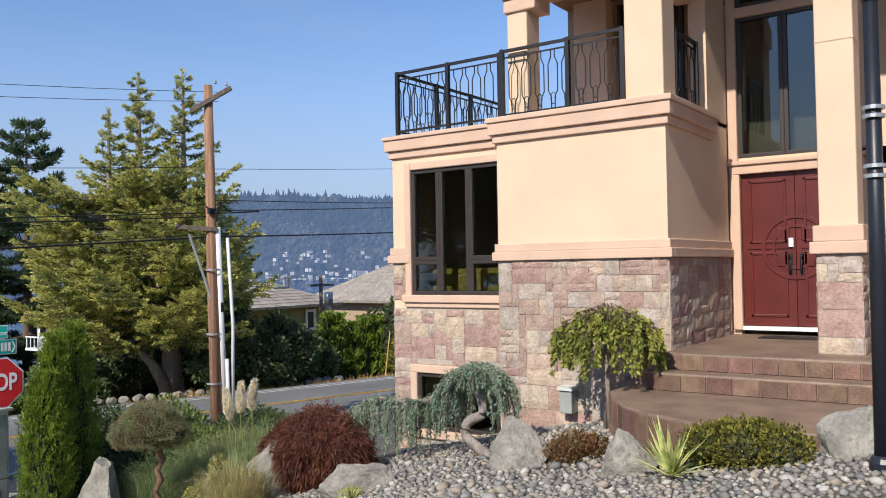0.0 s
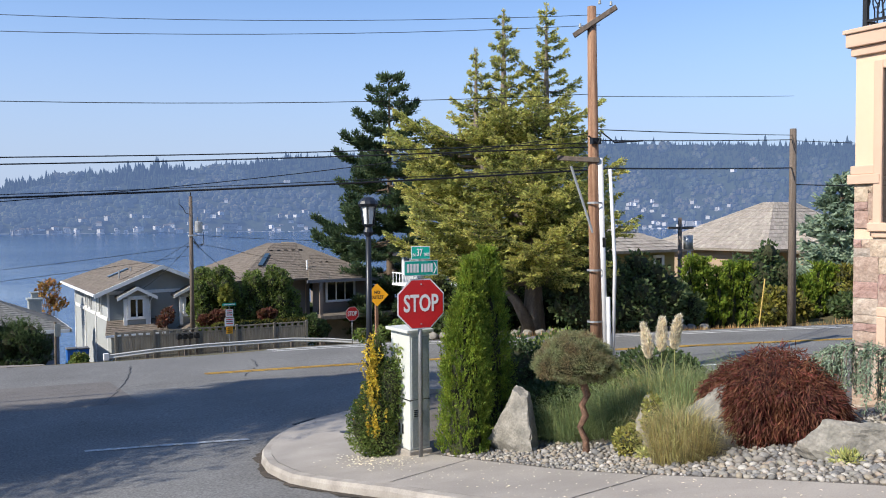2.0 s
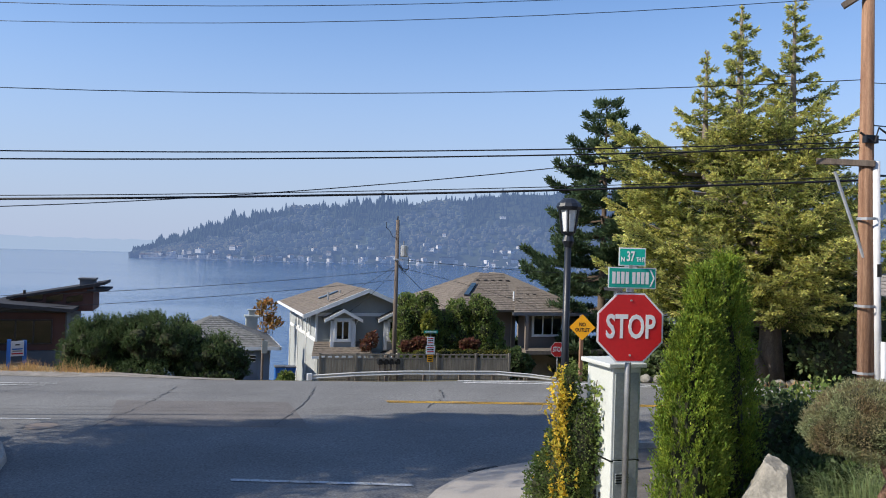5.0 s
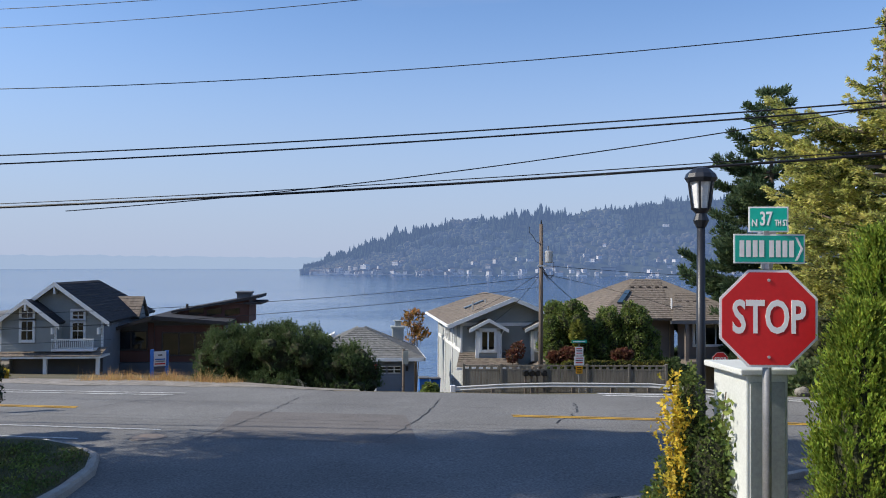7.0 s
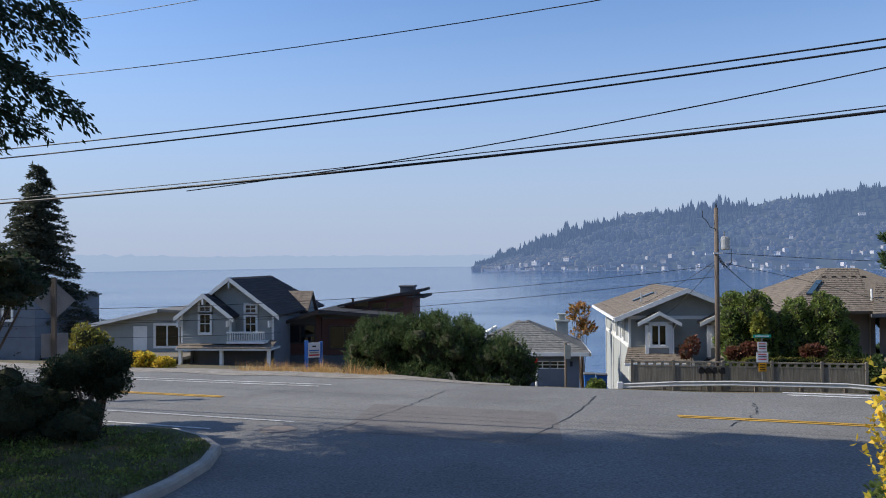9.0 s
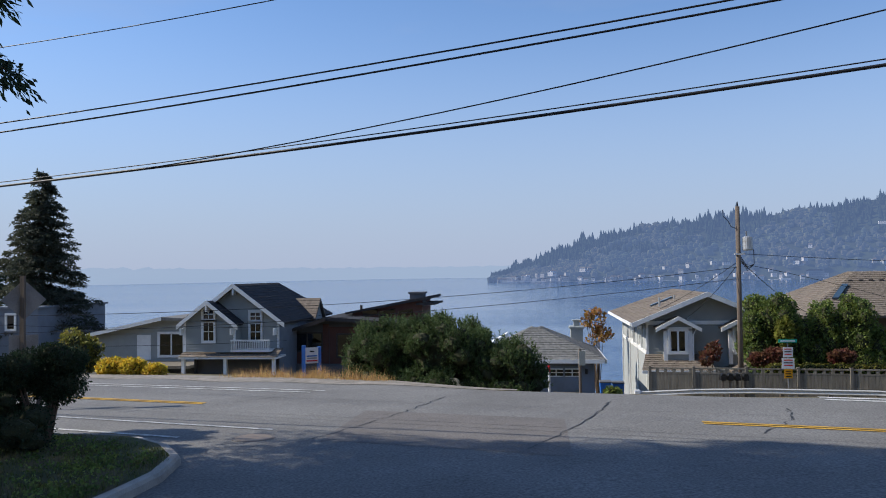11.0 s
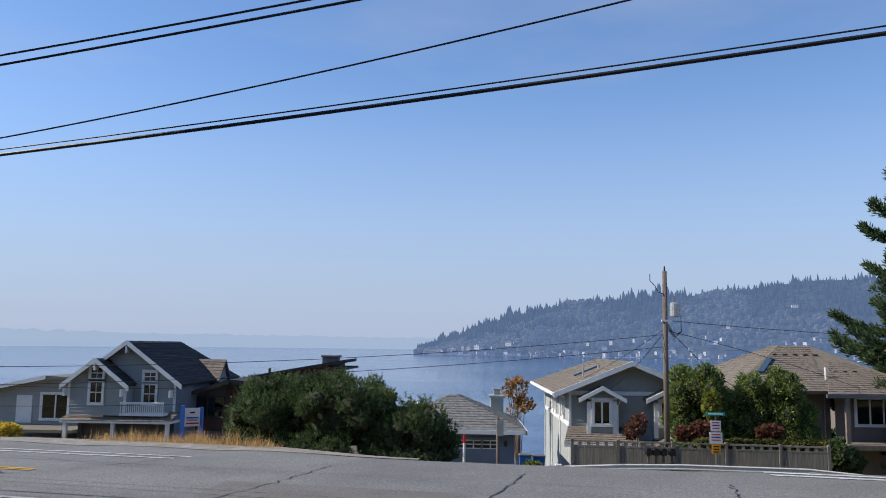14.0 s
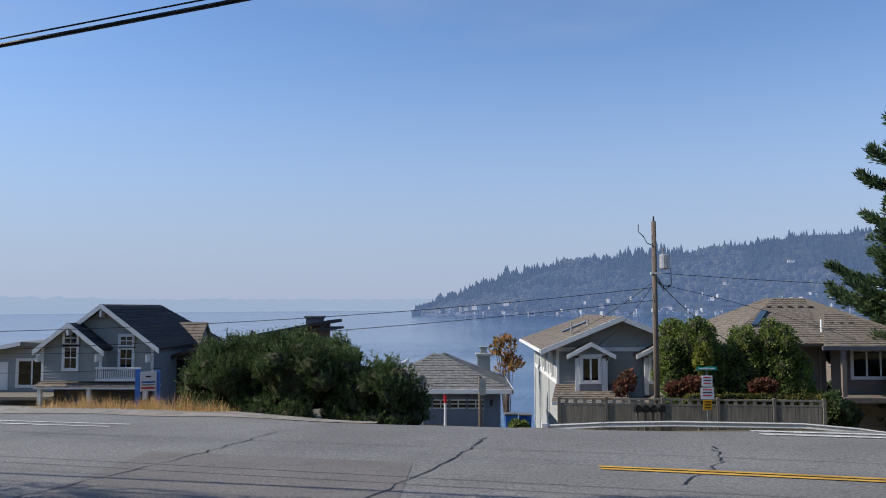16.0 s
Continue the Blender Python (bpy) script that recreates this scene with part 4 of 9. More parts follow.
    roof_slab(h, (-12.05, y + 7.0, -3.5), (-14.6, y + 7.0, -3.5), (-14.6, y + 8.7, -1.9), (-12.05, y + 8.7, -1.9), M_ROOFT, 8, 8, rng)
    roof_slab(h, (-12.05, y + 10.4, -3.5), (-14.6, y + 10.4, -3.5), (-14.6, y + 8.7, -1.9), (-12.05, y + 8.7, -1.9), M_ROOFT, 8, 8, rng)
    far_window(h, pose(-18.85, y - 1.3, -4.55), 0.95, 1.35, 1, True)
    far_window(h, pose(-18.85, y - 1.3, -3.05), 0.95, 0.75, 1, True)
    far_window(h, pose(-15.35, y - 0.08, -4.6), 0.95, 1.2, 1, True)
    far_window(h, pose(-15.35, y - 0.08, -3.2), 0.95, 0.6, 1, True)
    # balcony
    bal = P("balcony", G().box((-16.5, y - 1.35, -5.3), (-13.2, y, -5.15)), M_WHITE)
    part("rail", G().box((-16.5, y - 1.35, -4.55), (-13.2, y - 1.25, -4.45)), M_WHITE, bal)
    for i in range(22):
        x = -16.45 + i * 0.152
        part("baluster", G().box((x, y - 1.33, -5.2), (x + 0.05, y - 1.28, -4.5)), M_WHITE, bal)
    h.matrix_basis = pose(-13.78, 0, 0) @ Matrix.Diagonal((0.84, 1, 1, 1)) @ pose(13.2, 0, 0) @ h.matrix_basis


def house_modern():
    """Low modern house: a shallow gabled roof, a raised clerestory with a thin roof, rust-red panels and dark glass."""
    y = 72.0
    h = thing("modern_red_house", pose(-8, y, -10), "modern house of rust-red cladding with dark shallow roofs", "house")
    part("wall", Geo().prism([(-13.7, y, -10), (-5.2, y, -10), (-5.2, y, -3.85), (-10.4, y, -3.45), (-13.7, y, -4.4)], (0, 9, 0)), M_SIDINGD, h, "dark cladding")
    part("panel", Geo().box((-10.9, y - 0.09, -6.7), (-10.45, y - 0.01, -3.75)), M_RUST, h, "rust-red panel")
    part("panel", Geo().box((-13.6, y - 0.08, -6.7), (-10.9, y - 0.01, -5.85)), M_RUST, h, "rust-red panel")
    part("panel", Geo().box((-10.4, y - 0.08, -6.7), (-5.3, y - 0.01, -3.95)), M_RUST, h, "rust-red panel")
    part("base", Geo().box((-13.9, y - 0.25, -10), (-5.0, y - 0.02, -6.75)), M_SIDINGD, h, "dark base wall")
    part("roof", Geo().prism([(-14.9, y - 1.2, -4.62), (-10.4, y - 1.2, -3.14), (-4.7, y - 1.2, -3.6), (-4.7, y - 1.2, -3.85), (-10.4, y - 1.2, -3.42), (-14.9, y - 1.2, -4.82)], (0, 11, 0)), M_ROOFD, h, "dark shallow gabled roof")
    part("fascia", Geo().prism([(-14.95, y - 1.28, -4.66), (-10.4, y - 1.28, -3.18), (-10.4, y - 1.28, -3.46), (-14.95, y - 1.28, -4.86)], (0, 0.07, 0)), M_DARKFRAME, h)
    part("clerestory", Geo().prism([(-9.2, y + 2.6, -4), (-3.7, y + 2.6, -4), (-3.7, y + 2.6, -2.0), (-9.2, y + 2.6, -3.0)], (0, 5, 0)), M_RUST, h, "rust-red upper wall")
    part("roof", Geo().prism([(-9.7, y + 2.2, -2.98), (-2.9, y + 2.2, -1.72), (-2.9, y + 2.2, -1.95), (-9.7, y + 2.2, -3.14)], (0, 6, 0)), M_ROOFD, h, "thin rising roof over the clerestory")
    part("roof_end", Geo().box((-4.1, y + 2.1, -2.45), (-2.7, y + 8, -2.3)), M_ROOFD, h)
    for x0 in (-8.4, -7.0, -5.6):
        part("pane", Geo().prism([(x0, y + 2.55, -3.4), (x0 + 1.15, y + 2.55, -3.2), (x0 + 1.15, y + 2.55, -2.72), (x0, y + 2.55, -2.92)], (0, 0.04, 0)), M_PANE, h)
    part("chimney", Geo().box((-4.75, y + 3.0, -2.6), (-3.65, y + 4.4, -1.48)).box((-4.85, y + 2.9, -1.6), (-3.55, y + 4.5, -1.45)), M_SIDINGD, h, bevel=0.03)
    part("vent", Geo().tube([(-8.6, y + 3, -3.0), (-8.6, y + 3, -2.45)], 0.1), M_DARKFRAME, h)
    far_window(h, pose(-13.3, y - 0.1, -5.75), 2.35, 1.35, 2, mat_trim=M_DARKFRAME, trim=0.06)
    far_window(h, pose(-9.8, y - 0.1, -6.2), 3.6, 1.7, 3, mat_trim=M_DARKFRAME, trim=0.06)
    h.location.x -= 0.6


def house_bungalow():
    y = 72.0
    h = thing("low_grey_bungalow", pose(-26, y, -8.5), "low grey bungalow with a shallow roof and wide glass doors", "house")
    w = Geo()
    lap_wall(w, (-30.4, y), (-21.8, y), -8.5, -4.4)
    w.add([(-30.4, y, -4.4), (-21.8, y, -4.4), (-21.8, y, -3.3), (-24.5, y, -3.2)], [(0, 1, 2, 3)])
    part("wall", w, M_SIDING, h)
    part("roof", Geo().prism([(-31.0, y - 0.8, -4.5), (-24.4, y - 0.8, -3.1), (-21.0, y - 0.8, -3.3), (-21.0, y - 0.8, -3.5), (-24.4, y - 0.8, -3.35), (-31.0, y - 0.8, -4.75)], (0, 9, 0)), M_ROOFG, h)
    part("fascia", Geo().prism([(-31.1, y - 0.86, -4.5), (-24.4, y - 0.86, -3.08), (-24.4, y - 0.86, -3.36), (-31.1, y - 0.86, -4.78)], (0, 0.06, 0)), M_WHITE, h)
    far_window(h, pose(-24.9, y - 0.06, -6.1), 2.9, 1.7, 3)
    part("door", Geo().box((-26.7, y - 0.08, -6.4), (-25.6, y - 0.02, -4.5)), M_WHITE, h, "white door")
    part("deck", Geo().box((-27.0, y - 3.5, -6.7), (-21, y, -6.5)), M_FENCE, h, "timber deck")
    h.location.x += 0.5


def house_box():
    y = 76.0
    h = thing("flat_roofed_house", pose(-36, y, -9), "flat-roofed two-storey house of pale and blue-grey siding", "house")
    w = Geo()
    lap_wall(w, (-48, y - 2), (-35.2, y - 2), -9, -2.4)
    part("wall", w, M_SIDINGL, h, "pale lap siding")
    part("wall", Geo().box((-35.2, y - 1.5, -9), (-31.2, y + 9, -2.0)), M_SIDINGB, h, "blue-grey siding")
    part("parapet", Geo().box((-48, y - 2.1, -2.4), (-35.45, y + 9, -2.25)), M_SIDINGT, h)
    part("parapet", Geo().box((-35.4, y - 1.65, -2.0), (-31.0, y + 9.2, -1.85)), M_SIDINGB, h)
    part("downpipe", Geo().tube([(-39.2, y - 2.1, -9), (-39.2, y - 2.1, -2.6)], 0.08), M_WHITE, h)
    far_window(h, pose(-42.3, y - 2.1, -4.4), 1.6, 1.3, 2)
    far_window(h, pose(-38.6, y - 2.1, -4.2), 1.2, 1.0, 2)
    far_window(h, pose(-33.9, y - 1.6, -3.7), 0.7, 1.2, 1)
    part("roof_vent", Geo().box((-37.5, y, -2.2), (-36.8, y + 0.6, -1.7)), M_SIDINGL, h, bevel=0.03)
    h.location.x -= 4.8
    h.location.z -= 0.5


def house_gabled():
    """Grey house with bay windows behind the fence."""
    rng = random.Random(8)
    y = 61.6
    h = thing("grey_bay_window_house", pose(14, y, -8.5), "grey lap-sided house with white trim, bay windows and taupe roof", "house")
    w = Geo()
    lap_wall(w, (11.1, y), (17.9, y), -8.5, -2.95)
    w.add([(10.6, y, -3.1), (18.3, y, -3.1), (14.45, y, -1.5)], [(0, 1, 2)])
    part("wall", w, M_SIDING, h)
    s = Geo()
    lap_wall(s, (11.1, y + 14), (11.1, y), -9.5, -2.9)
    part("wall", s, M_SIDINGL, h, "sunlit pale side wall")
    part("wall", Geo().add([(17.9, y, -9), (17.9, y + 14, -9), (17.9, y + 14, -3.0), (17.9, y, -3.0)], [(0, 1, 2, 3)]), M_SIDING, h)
    for z in (-5.05, -3.2):
        part("trim_band", Geo().box((11.0, y - 0.05, z), (11.06, y + 14, z + 0.22)), M_WHITE, h)
    part("trim_band", Geo().box((11.0, y - 0.1, -3.25), (17.95, y - 0.04, -3.03)), M_WHITE, h)
    for yy in (y - 0.06, y + 4.5, y + 9, y + 13.8):
        part("corner_board", Geo().box((11.0, yy, -9.2), (11.13, yy + 0.2, -3.1)), M_WHITE, h)
    for yy in (y + 2.4, y + 6.5, y + 8.0):
        m = pose(11.02, yy + 0.8, -4.7, 0, 0, -90)
        far_window(h, m, 0.7, 1.1, 1)
    roof_slab(h, (10.1, y - 0.8, -3.12), (10.1, y + 14.6, -3.12), (14.45, y + 11.5, -1.35), (14.45, y - 0.8, -1.35), M_ROOFT, 18, 40, rng)
    roof_slab(h, (18.8, y - 0.8, -3.12), (18.8, y + 14.6, -3.12), (14.45, y + 11.5, -1.35), (14.45, y - 0.8, -1.35), M_ROOFT, 18, 40, rng)
    barge(h, [(10.05, y - 0.9, -3.14), (14.45, y - 0.9, -1.33), (18.85, y - 0.9, -3.14)], 0.26)
    part("gutter", Geo().box((9.98, y - 0.8, -3.28), (10.14, y + 14.6, -3.12)), M_WHITE, h)
    part("skylight", Geo().prism([(11.9, y + 4.2, -2.37), (13.3, y + 4.2, -1.80), (13.3, y + 4.7, -1.80), (11.9, y + 4.7, -2.37)], (-0.06, 0, 0.1)), M_SKYLIGHT, h)
    for x, yy, hh in ((13.2, y + 3.2, 0.5), (13.7, y + 2.6, 0.45), (11.9, y + 0.6, 0.75), (14.2, y + 0.4, 0.3)):
        part("roof_vent", Geo().tube([(x, yy, -2.2 if x < 13 else -1.9), (x, yy, -1.9 + hh - (0.5 if x < 12.5 else 0.2))], 0.06), M_STEEL, h)
    # front lean-to roof
    roof_slab(h, (10.5, y - 1.9, -5.75), (14.6, y - 1.9, -5.75), (14.6, y, -5.0), (10.95, y, -5.0), M_ROOFT, 8, 16, rng)
    part("gutter", Geo().box((10.5, y - 2.0, -5.92), (14.6, y - 1.86, -5.76)), M_WHITE, h)
    # gabled porch roof
    for e in (15.5, 18.9):
        roof_slab(h, (e, y - 2.8, -5.85), (e, y + 0.2, -5.85), (17.2, y + 0.2, -4.85), (17.2, y - 2.8, -4.85), M_ROOFT, 8, 14, rng)
    barge(h, [(15.45, y - 2.88, -5.87), (17.2, y - 2.88, -4.83), (18.95, y - 2.88, -5.87)], 0.2)
    part("gable_infill", Geo().prism([(15.8, y - 2.5, -5.85), (18.6, y - 2.5, -5.85), (17.2, y - 2.5, -5.0)], (0, 0.06, 0)), M_SIDINGB, h)
    part("lower_wall", Geo().box((11.0, y - 1.2, -9), (17.2, y, -5.8)), M_SIDING, h)
    for x0, x1 in ((11.9, 13.55), (15.6, 17.4)):
        bay = part("bay", Geo().box((x0 + 0.08, y - 0.75, -5.6), (x1 - 0.08, y, -3.4)), M_SIDING, h)
        for x in (x0, x1 - 0.22):
            part("corner_board", Geo().box((x, y - 0.82, -5.5), (x + 0.22, y - 0.72, -3.45)), M_WHITE, bay)
        part("head_trim", Geo().box((x0, y - 0.82, -3.55), (x1, y - 0.74, -3.35)), M_WHITE, bay)
        xm = (x0 + x1) / 2
        for e in (x0 - 0.45, x1 + 0.45):
            roof_slab(h, (e, y - 1.15, -3.4), (e, y + 0.3, -3.4), (xm, y + 0.3, -2.75), (xm, y - 1.15, -2.75), M_ROOFT, 4, 8, rng, 0.1)
        barge(h, [(x0 - 0.48, y - 1.2, -3.42), (xm, y - 1.2, -2.73), (x1 + 0.48, y - 1.2, -3.42)], 0.2)
        part("gable_infill", Geo().prism([(x0, y - 0.78, -3.35), (x1, y - 0.78, -3.35), (xm, y - 0.78, -2.85)], (0, 0.05, 0)), M_SIDING, bay)
        far_window(h, pose(x0 + 0.38, y - 0.8, -4.8), x1 - x0 - 0.76, 1.25, 2)
        part("downpipe", Geo().tube([(x1 + 0.2, y - 1.0, -3.45), (x1 + 0.05, y - 0.8, -3.8), (x1 + 0.05, y - 0.8, -5.4)], 0.04), M_WHITE, h)


def garage():
    rng = random.Random(9)
    y = 60.5
    h = thing("grey_garage", pose(5.5, y, -7.5), "low grey garage with a shingled hip roof and white fascia", "garage")
    w = Geo()
    lap_wall(w, (1.6, y), (7.7, y), -7.9, -4.45)
    lap_wall(w, (7.7, y), (7.7, y + 7), -8.5, -4.45)
    part("wall", w, M_SIDINGB, h)
    roof_slab(h, (1.0, y - 0.6, -4.4), (8.3, y - 0.6, -4.4), (4.5, y + 3.2, -2.75), (4.1, y + 3.2, -2.75), M_ROOFG, 14, 26, rng)
    roof_slab(h, (8.3, y - 0.6, -4.4), (8.3, y + 7.5, -4.4), (4.6, y + 4.5, -2.75), (4.5, y + 3.2, -2.75), M_ROOFG, 14, 26, rng)
    roof_slab(h, (1.0, y + 7.5, -4.4), (1.0, y - 0.6, -4.4), (4.1, y + 3.2, -2.75), (4.1, y + 4.5, -2.75), M_ROOFG, 14, 26, rng)
    part("fascia", Geo().box((0.95, y - 0.7, -4.62), (8.35, y - 0.58, -4.4)), M_WHITE, h)
    part("fascia", Geo().box((8.28, y - 0.7, -4.62), (8.4, y + 7.5, -4.4)), M_WHITE, h)
    d = part("garage_door", Geo().box((3.1, y - 0.06, -7.8), (6.9, y - 0.02, -4.85)), M_SIDINGB, h)
    for r in range(4):
        for c in range(4):
            x0, z0 = 3.2 + c * 0.93, -7.7 + r * 0.72
            if r < 3:
                part("door_panel", Geo().box((x0, y - 0.09, z0), (x0 + 0.82, y - 0.05, z0 + 0.6)), M_SIDINGB, d)
            else:
                part("pane", Geo().box((x0, y - 0.085, z0 + 0.1), (x0 + 0.82, y - 0.05, z0 + 0.55)), M_PANE, d)
                part("pane_frame", Geo().box((x0, y - 0.1, z0 + 0.3), (x0 + 0.82, y - 0.08, z0 + 0.35)).box((x0 + 0.38, y - 0.1, z0 + 0.1), (x0 + 0.44, y - 0.08, z0 + 0.55)).box((x0, y - 0.1, z0 + 0.08), (x0 + 0.82, y - 0.08, z0 + 0.13)).box((x0, y - 0.1, z0 + 0.5), (x0 + 0.82, y - 0.08, z0 + 0.56)), M_WHITE, d)
    part("chimney", Geo().box((6.6, y + 6, -4.3), (7.4, y + 7, -3.0)).box((6.5, y + 5.9, -3.05), (7.5, y + 7.1, -2.9)).box((6.8, y + 6.3, -2.9), (7.2, y + 6.7, -2.55)).box((6.7, y + 6.2, -2.55), (7.3, y + 6.8, -2.48)), M_CABGREY, h, "square grey chimney with a capped flue", bevel=0.02)
    part("skylight", Geo().prism([(1.6, y + 2.0, -3.85), (2.6, y + 2.6, -3.3), (2.6, y + 4.0, -3.3), (1.6, y + 4.0, -3.85)], (-0.08, 0, 0.22)), M_WHITE, h, "white-framed skylight")
    part("wall_lamp", Geo().box((7.15, y - 0.18, -5.3), (7.3, y - 0.02, -5.0)), M_IRON, h)
    h.matrix_basis = pose(5.65, y, -8.25)


def house_hipped():
    """Big taupe hip-roofed house beyond the fence."""
    rng = random.Random(10)
    h = thing("taupe_hip_roofed_house", pose(28, 68, -8), "large taupe house with a broad brown hip roof", "house")
    w = Geo()
    lap_wall(w, (28.6, 67), (34.0, 67), -8.6, -3.2, 0.22)
    part("wall", w, M_SIDINGT, h)
    part("wall", Geo().box((26.0, 67.6, -8.6), (28.6, 80, -3.2)), M_SIDINGT, h, "shaded taupe wall")
    part("downpipe", Geo().tube([(28.2, 67.5, -3.3), (28.2, 67.5, -8.6)], 0.05), M_TAN, h)
    part("wall", Geo().box((33.98, 67.05, -8.6), (34.0, 80, -3.2)), M_SIDINGT, h)
    part("wall", Geo().box((22.0, 69.5, -8.6), (26.0, 80, -3.0)), M_SIDINGT, h)
    A, B = (27.4, 72.5, -0.25), (29.4, 72.5, -0.25)
    roof_slab(h, (21.8, 66.0, -3.05), (27.6, 66.0, -3.05), B, A, M_ROOFT, 22, 34, rng)
    roof_slab(h, (21.8, 80.0, -3.05), (21.8, 66.0, -3.05), A, (27.4, 74, -0.25), M_ROOFT, 22, 40, rng)
    roof_slab(h, (27.6, 66.0, -3.05), (35.0, 66.6, -3.1), (29.4, 74, -0.25), B, M_ROOFT, 22, 30, rng)
    roof_slab(h, (35.0, 66.6, -3.1), (35.0, 80.0, -3.1), (29.4, 76, -0.25), (29.4, 74, -0.25), M_ROOFT, 22, 30, rng)
    # wing nearer to the fence
    roof_slab(h, (27.4, 65.0, -3.15), (34.6, 65.6, -3.15), (30.6, 70.0, -1.25), (29.6, 70.0, -1.25), M_ROOFT, 16, 26, rng)
    part("eave_board", Geo().box((27.3, 64.95, -3.38), (34.7, 65.1, -3.16)), M_SIDINGD, h)
    for i in range(5):
        part("roof_vent", Geo().prism([(26.3 + i * 0.68, 70.9, -0.98), (26.65 + i * 0.68, 70.9, -0.98), (26.6 + i * 0.68, 70.9, -0.8), (26.35 + i * 0.68, 70.9, -0.8)], (0, 0.5, 0.0)), M_DARKFRAME, h)
    for i in range(3):
        part("roof_vent", Geo().prism([(29.2 + i * 0.6, 68.3, -1.98), (29.5 + i * 0.6, 68.3, -1.98), (29.46 + i * 0.6, 68.3, -1.82), (29.24 + i * 0.6, 68.3, -1.82)], (0, 0.45, 0.0)), M_DARKFRAME, h)
    part("skylight", Geo().prism([(24.3, 68.2, -2.05), (25.7, 70.3, -1.18), (26.1, 70.3, -1.18), (24.7, 68.2, -2.05)], (0, -0.05, 0.12)), M_SKYLIGHT, h, "blue skylight")
    part("flue", Geo().tube([(28.3, 67.4, -2.4), (28.3, 67.4, -1.6)], 0.07), M_WHITE, h)
    far_window(h, pose(29.9, 66.92, -5.1), 2.5, 1.6, 3)
    part("deck", Geo().box((28.3, 64.6, -6.4), (35, 67, -6.1)), M_ROOFT, h, "taupe shingled skirt roof")
    # lower storey in the dim room tone, its shade put into the colour
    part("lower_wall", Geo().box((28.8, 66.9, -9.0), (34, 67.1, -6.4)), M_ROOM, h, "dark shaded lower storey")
    part("post", Geo().box((28.4, 65.0, -9), (28.65, 65.2, -3.3)), M_SIDINGT, h)
    h.location.x -= 0.4


def house_pale_roof():
    """House with a pale tiled hip roof across the road."""
    rng = random.Random(12)
    h = thing("tan_tile_roofed_house", pose(51, 42, -4), "tan house with a pale striped tile roof and a small gable", "house")
    part("wall", Geo().box((44.5, 40, -6), (58.5, 50, -0.3)), M_TAN, h)
    roof_slab(h, (43.6, 38.6, -0.5), (59.5, 38.6, -0.5), (55.3, 44.5, 3.0), (52.6, 44.5, 3.0), M_ROOFL, 13, 34, rng)
    roof_slab(h, (43.6, 50, -0.5), (43.6, 38.6, -0.5), (52.6, 44.5, 3.0), (52.6, 45.5, 3.0), M_ROOFL, 13, 34, rng)
    roof_slab(h, (59.5, 38.6, -0.5), (59.5, 50, -0.5), (55.3, 45.5, 3.0), (55.3, 44.5, 3.0), M_ROOFL, 13, 34, rng)
    for e in (46.9, 51.3):
        roof_slab(h, (e, 36.8, -0.7), (e, 41.5, -0.7), (49.1, 41.5, 0.75), (49.1, 36.8, 0.75), M_ROOFL, 8, 14, rng)
    part("gable_wall", Geo().prism([(47.3, 37.2, -5), (50.9, 37.2, -5), (50.9, 37.2, -0.6), (49.1, 37.2, 0.6), (47.3, 37.2, -0.6)], (0, 2.8, 0)), M_TAN, h)
    barge(h, [(46.8, 36.72, -0.7), (49.1, 36.72, 0.77), (51.4, 36.72, -0.7)], 0.22)
    far_window(h, pose(49.0, 37.1, -2.2), 1.3, 1.3, 2)
    h.location.x += 5.9
    h2 = thing("olive_house", pose(40, 42, -4), "olive-sided house with a pale tiled roof and vents", "house")
    part("wall", Geo().box((33.5, 42, -6), (44.2, 50, -0.3)), M_OLIVE, h2)
    roof_slab(h2, (32.5, 41, -0.4), (45, 41, -0.4), (42.0, 45, 1.1), (36, 45, 1.1), M_ROOFL, 8, 30, rng)
    for x in (41.0, 42.1, 42.6):
        part("roof_vent", Geo().tube([(x, 44, 0.7), (x, 44, 1.5)], 0.1).box((x - 0.2, 43.8, 1.45), (x + 0.2, 44.2, 1.55)), M_STEEL, h2)
    far_window(h2, pose(42.2, 41.9, -2.1), 0.7, 1.2, 1)
    h3 = thing("pale_house", pose(30, 52, -6), "pale three-storey house with white decks, half hidden by trees", "house")
    part("wall", Geo().box((29.8, 52, -9), (34, 54.6, -0.9)), M_SIDINGL, h3)
    part("roof", Geo().box((29.4, 51.4, -0.9), (34.4, 55.2, -0.72)), M_ROOFD, h3)
    for z in (-2.1, -4.4, -6.6):
        far_window(h3, front_m(29.78, 54.2, z), 0.9, 1.2, 1)
        far_window(h3, front_m(29.78, 52.9, z), 0.7, 1.2, 1)
        far_window(h3, pose(30.1, 51.95, z), 1.4, 1.2, 2)
    for z in (-2.95,):
        dk = part("deck", Geo().box((29.0, 50.6, z), (34, 52, z + 0.15)).box((29.0, 52, z), (29.8, 54.6, z + 0.15)), M_WHITE, h3, "white timber deck")
        part("rail", Geo().box((29.0, 50.6, z + 0.85), (34, 50.7, z + 0.93)).box((29.0, 50.6, z + 0.85), (29.1, 54.6, z + 0.93)), M_WHITE, dk)
        for k in range(9):
            part("baluster", Geo().box((29.02, 50.7 + k * 0.47, z + 0.15), (29.07, 50.75 + k * 0.47, z + 0.85)), M_WHITE, dk)


house_grey()
house_modern()
house_bungalow()
house_box()
house_gabled()
garage()
house_hipped()
house_pale_roof()


# ---- the house on the corner ----
HX, HY = 11.22, 4.58   # front plane and entry side plane
STONES = {}


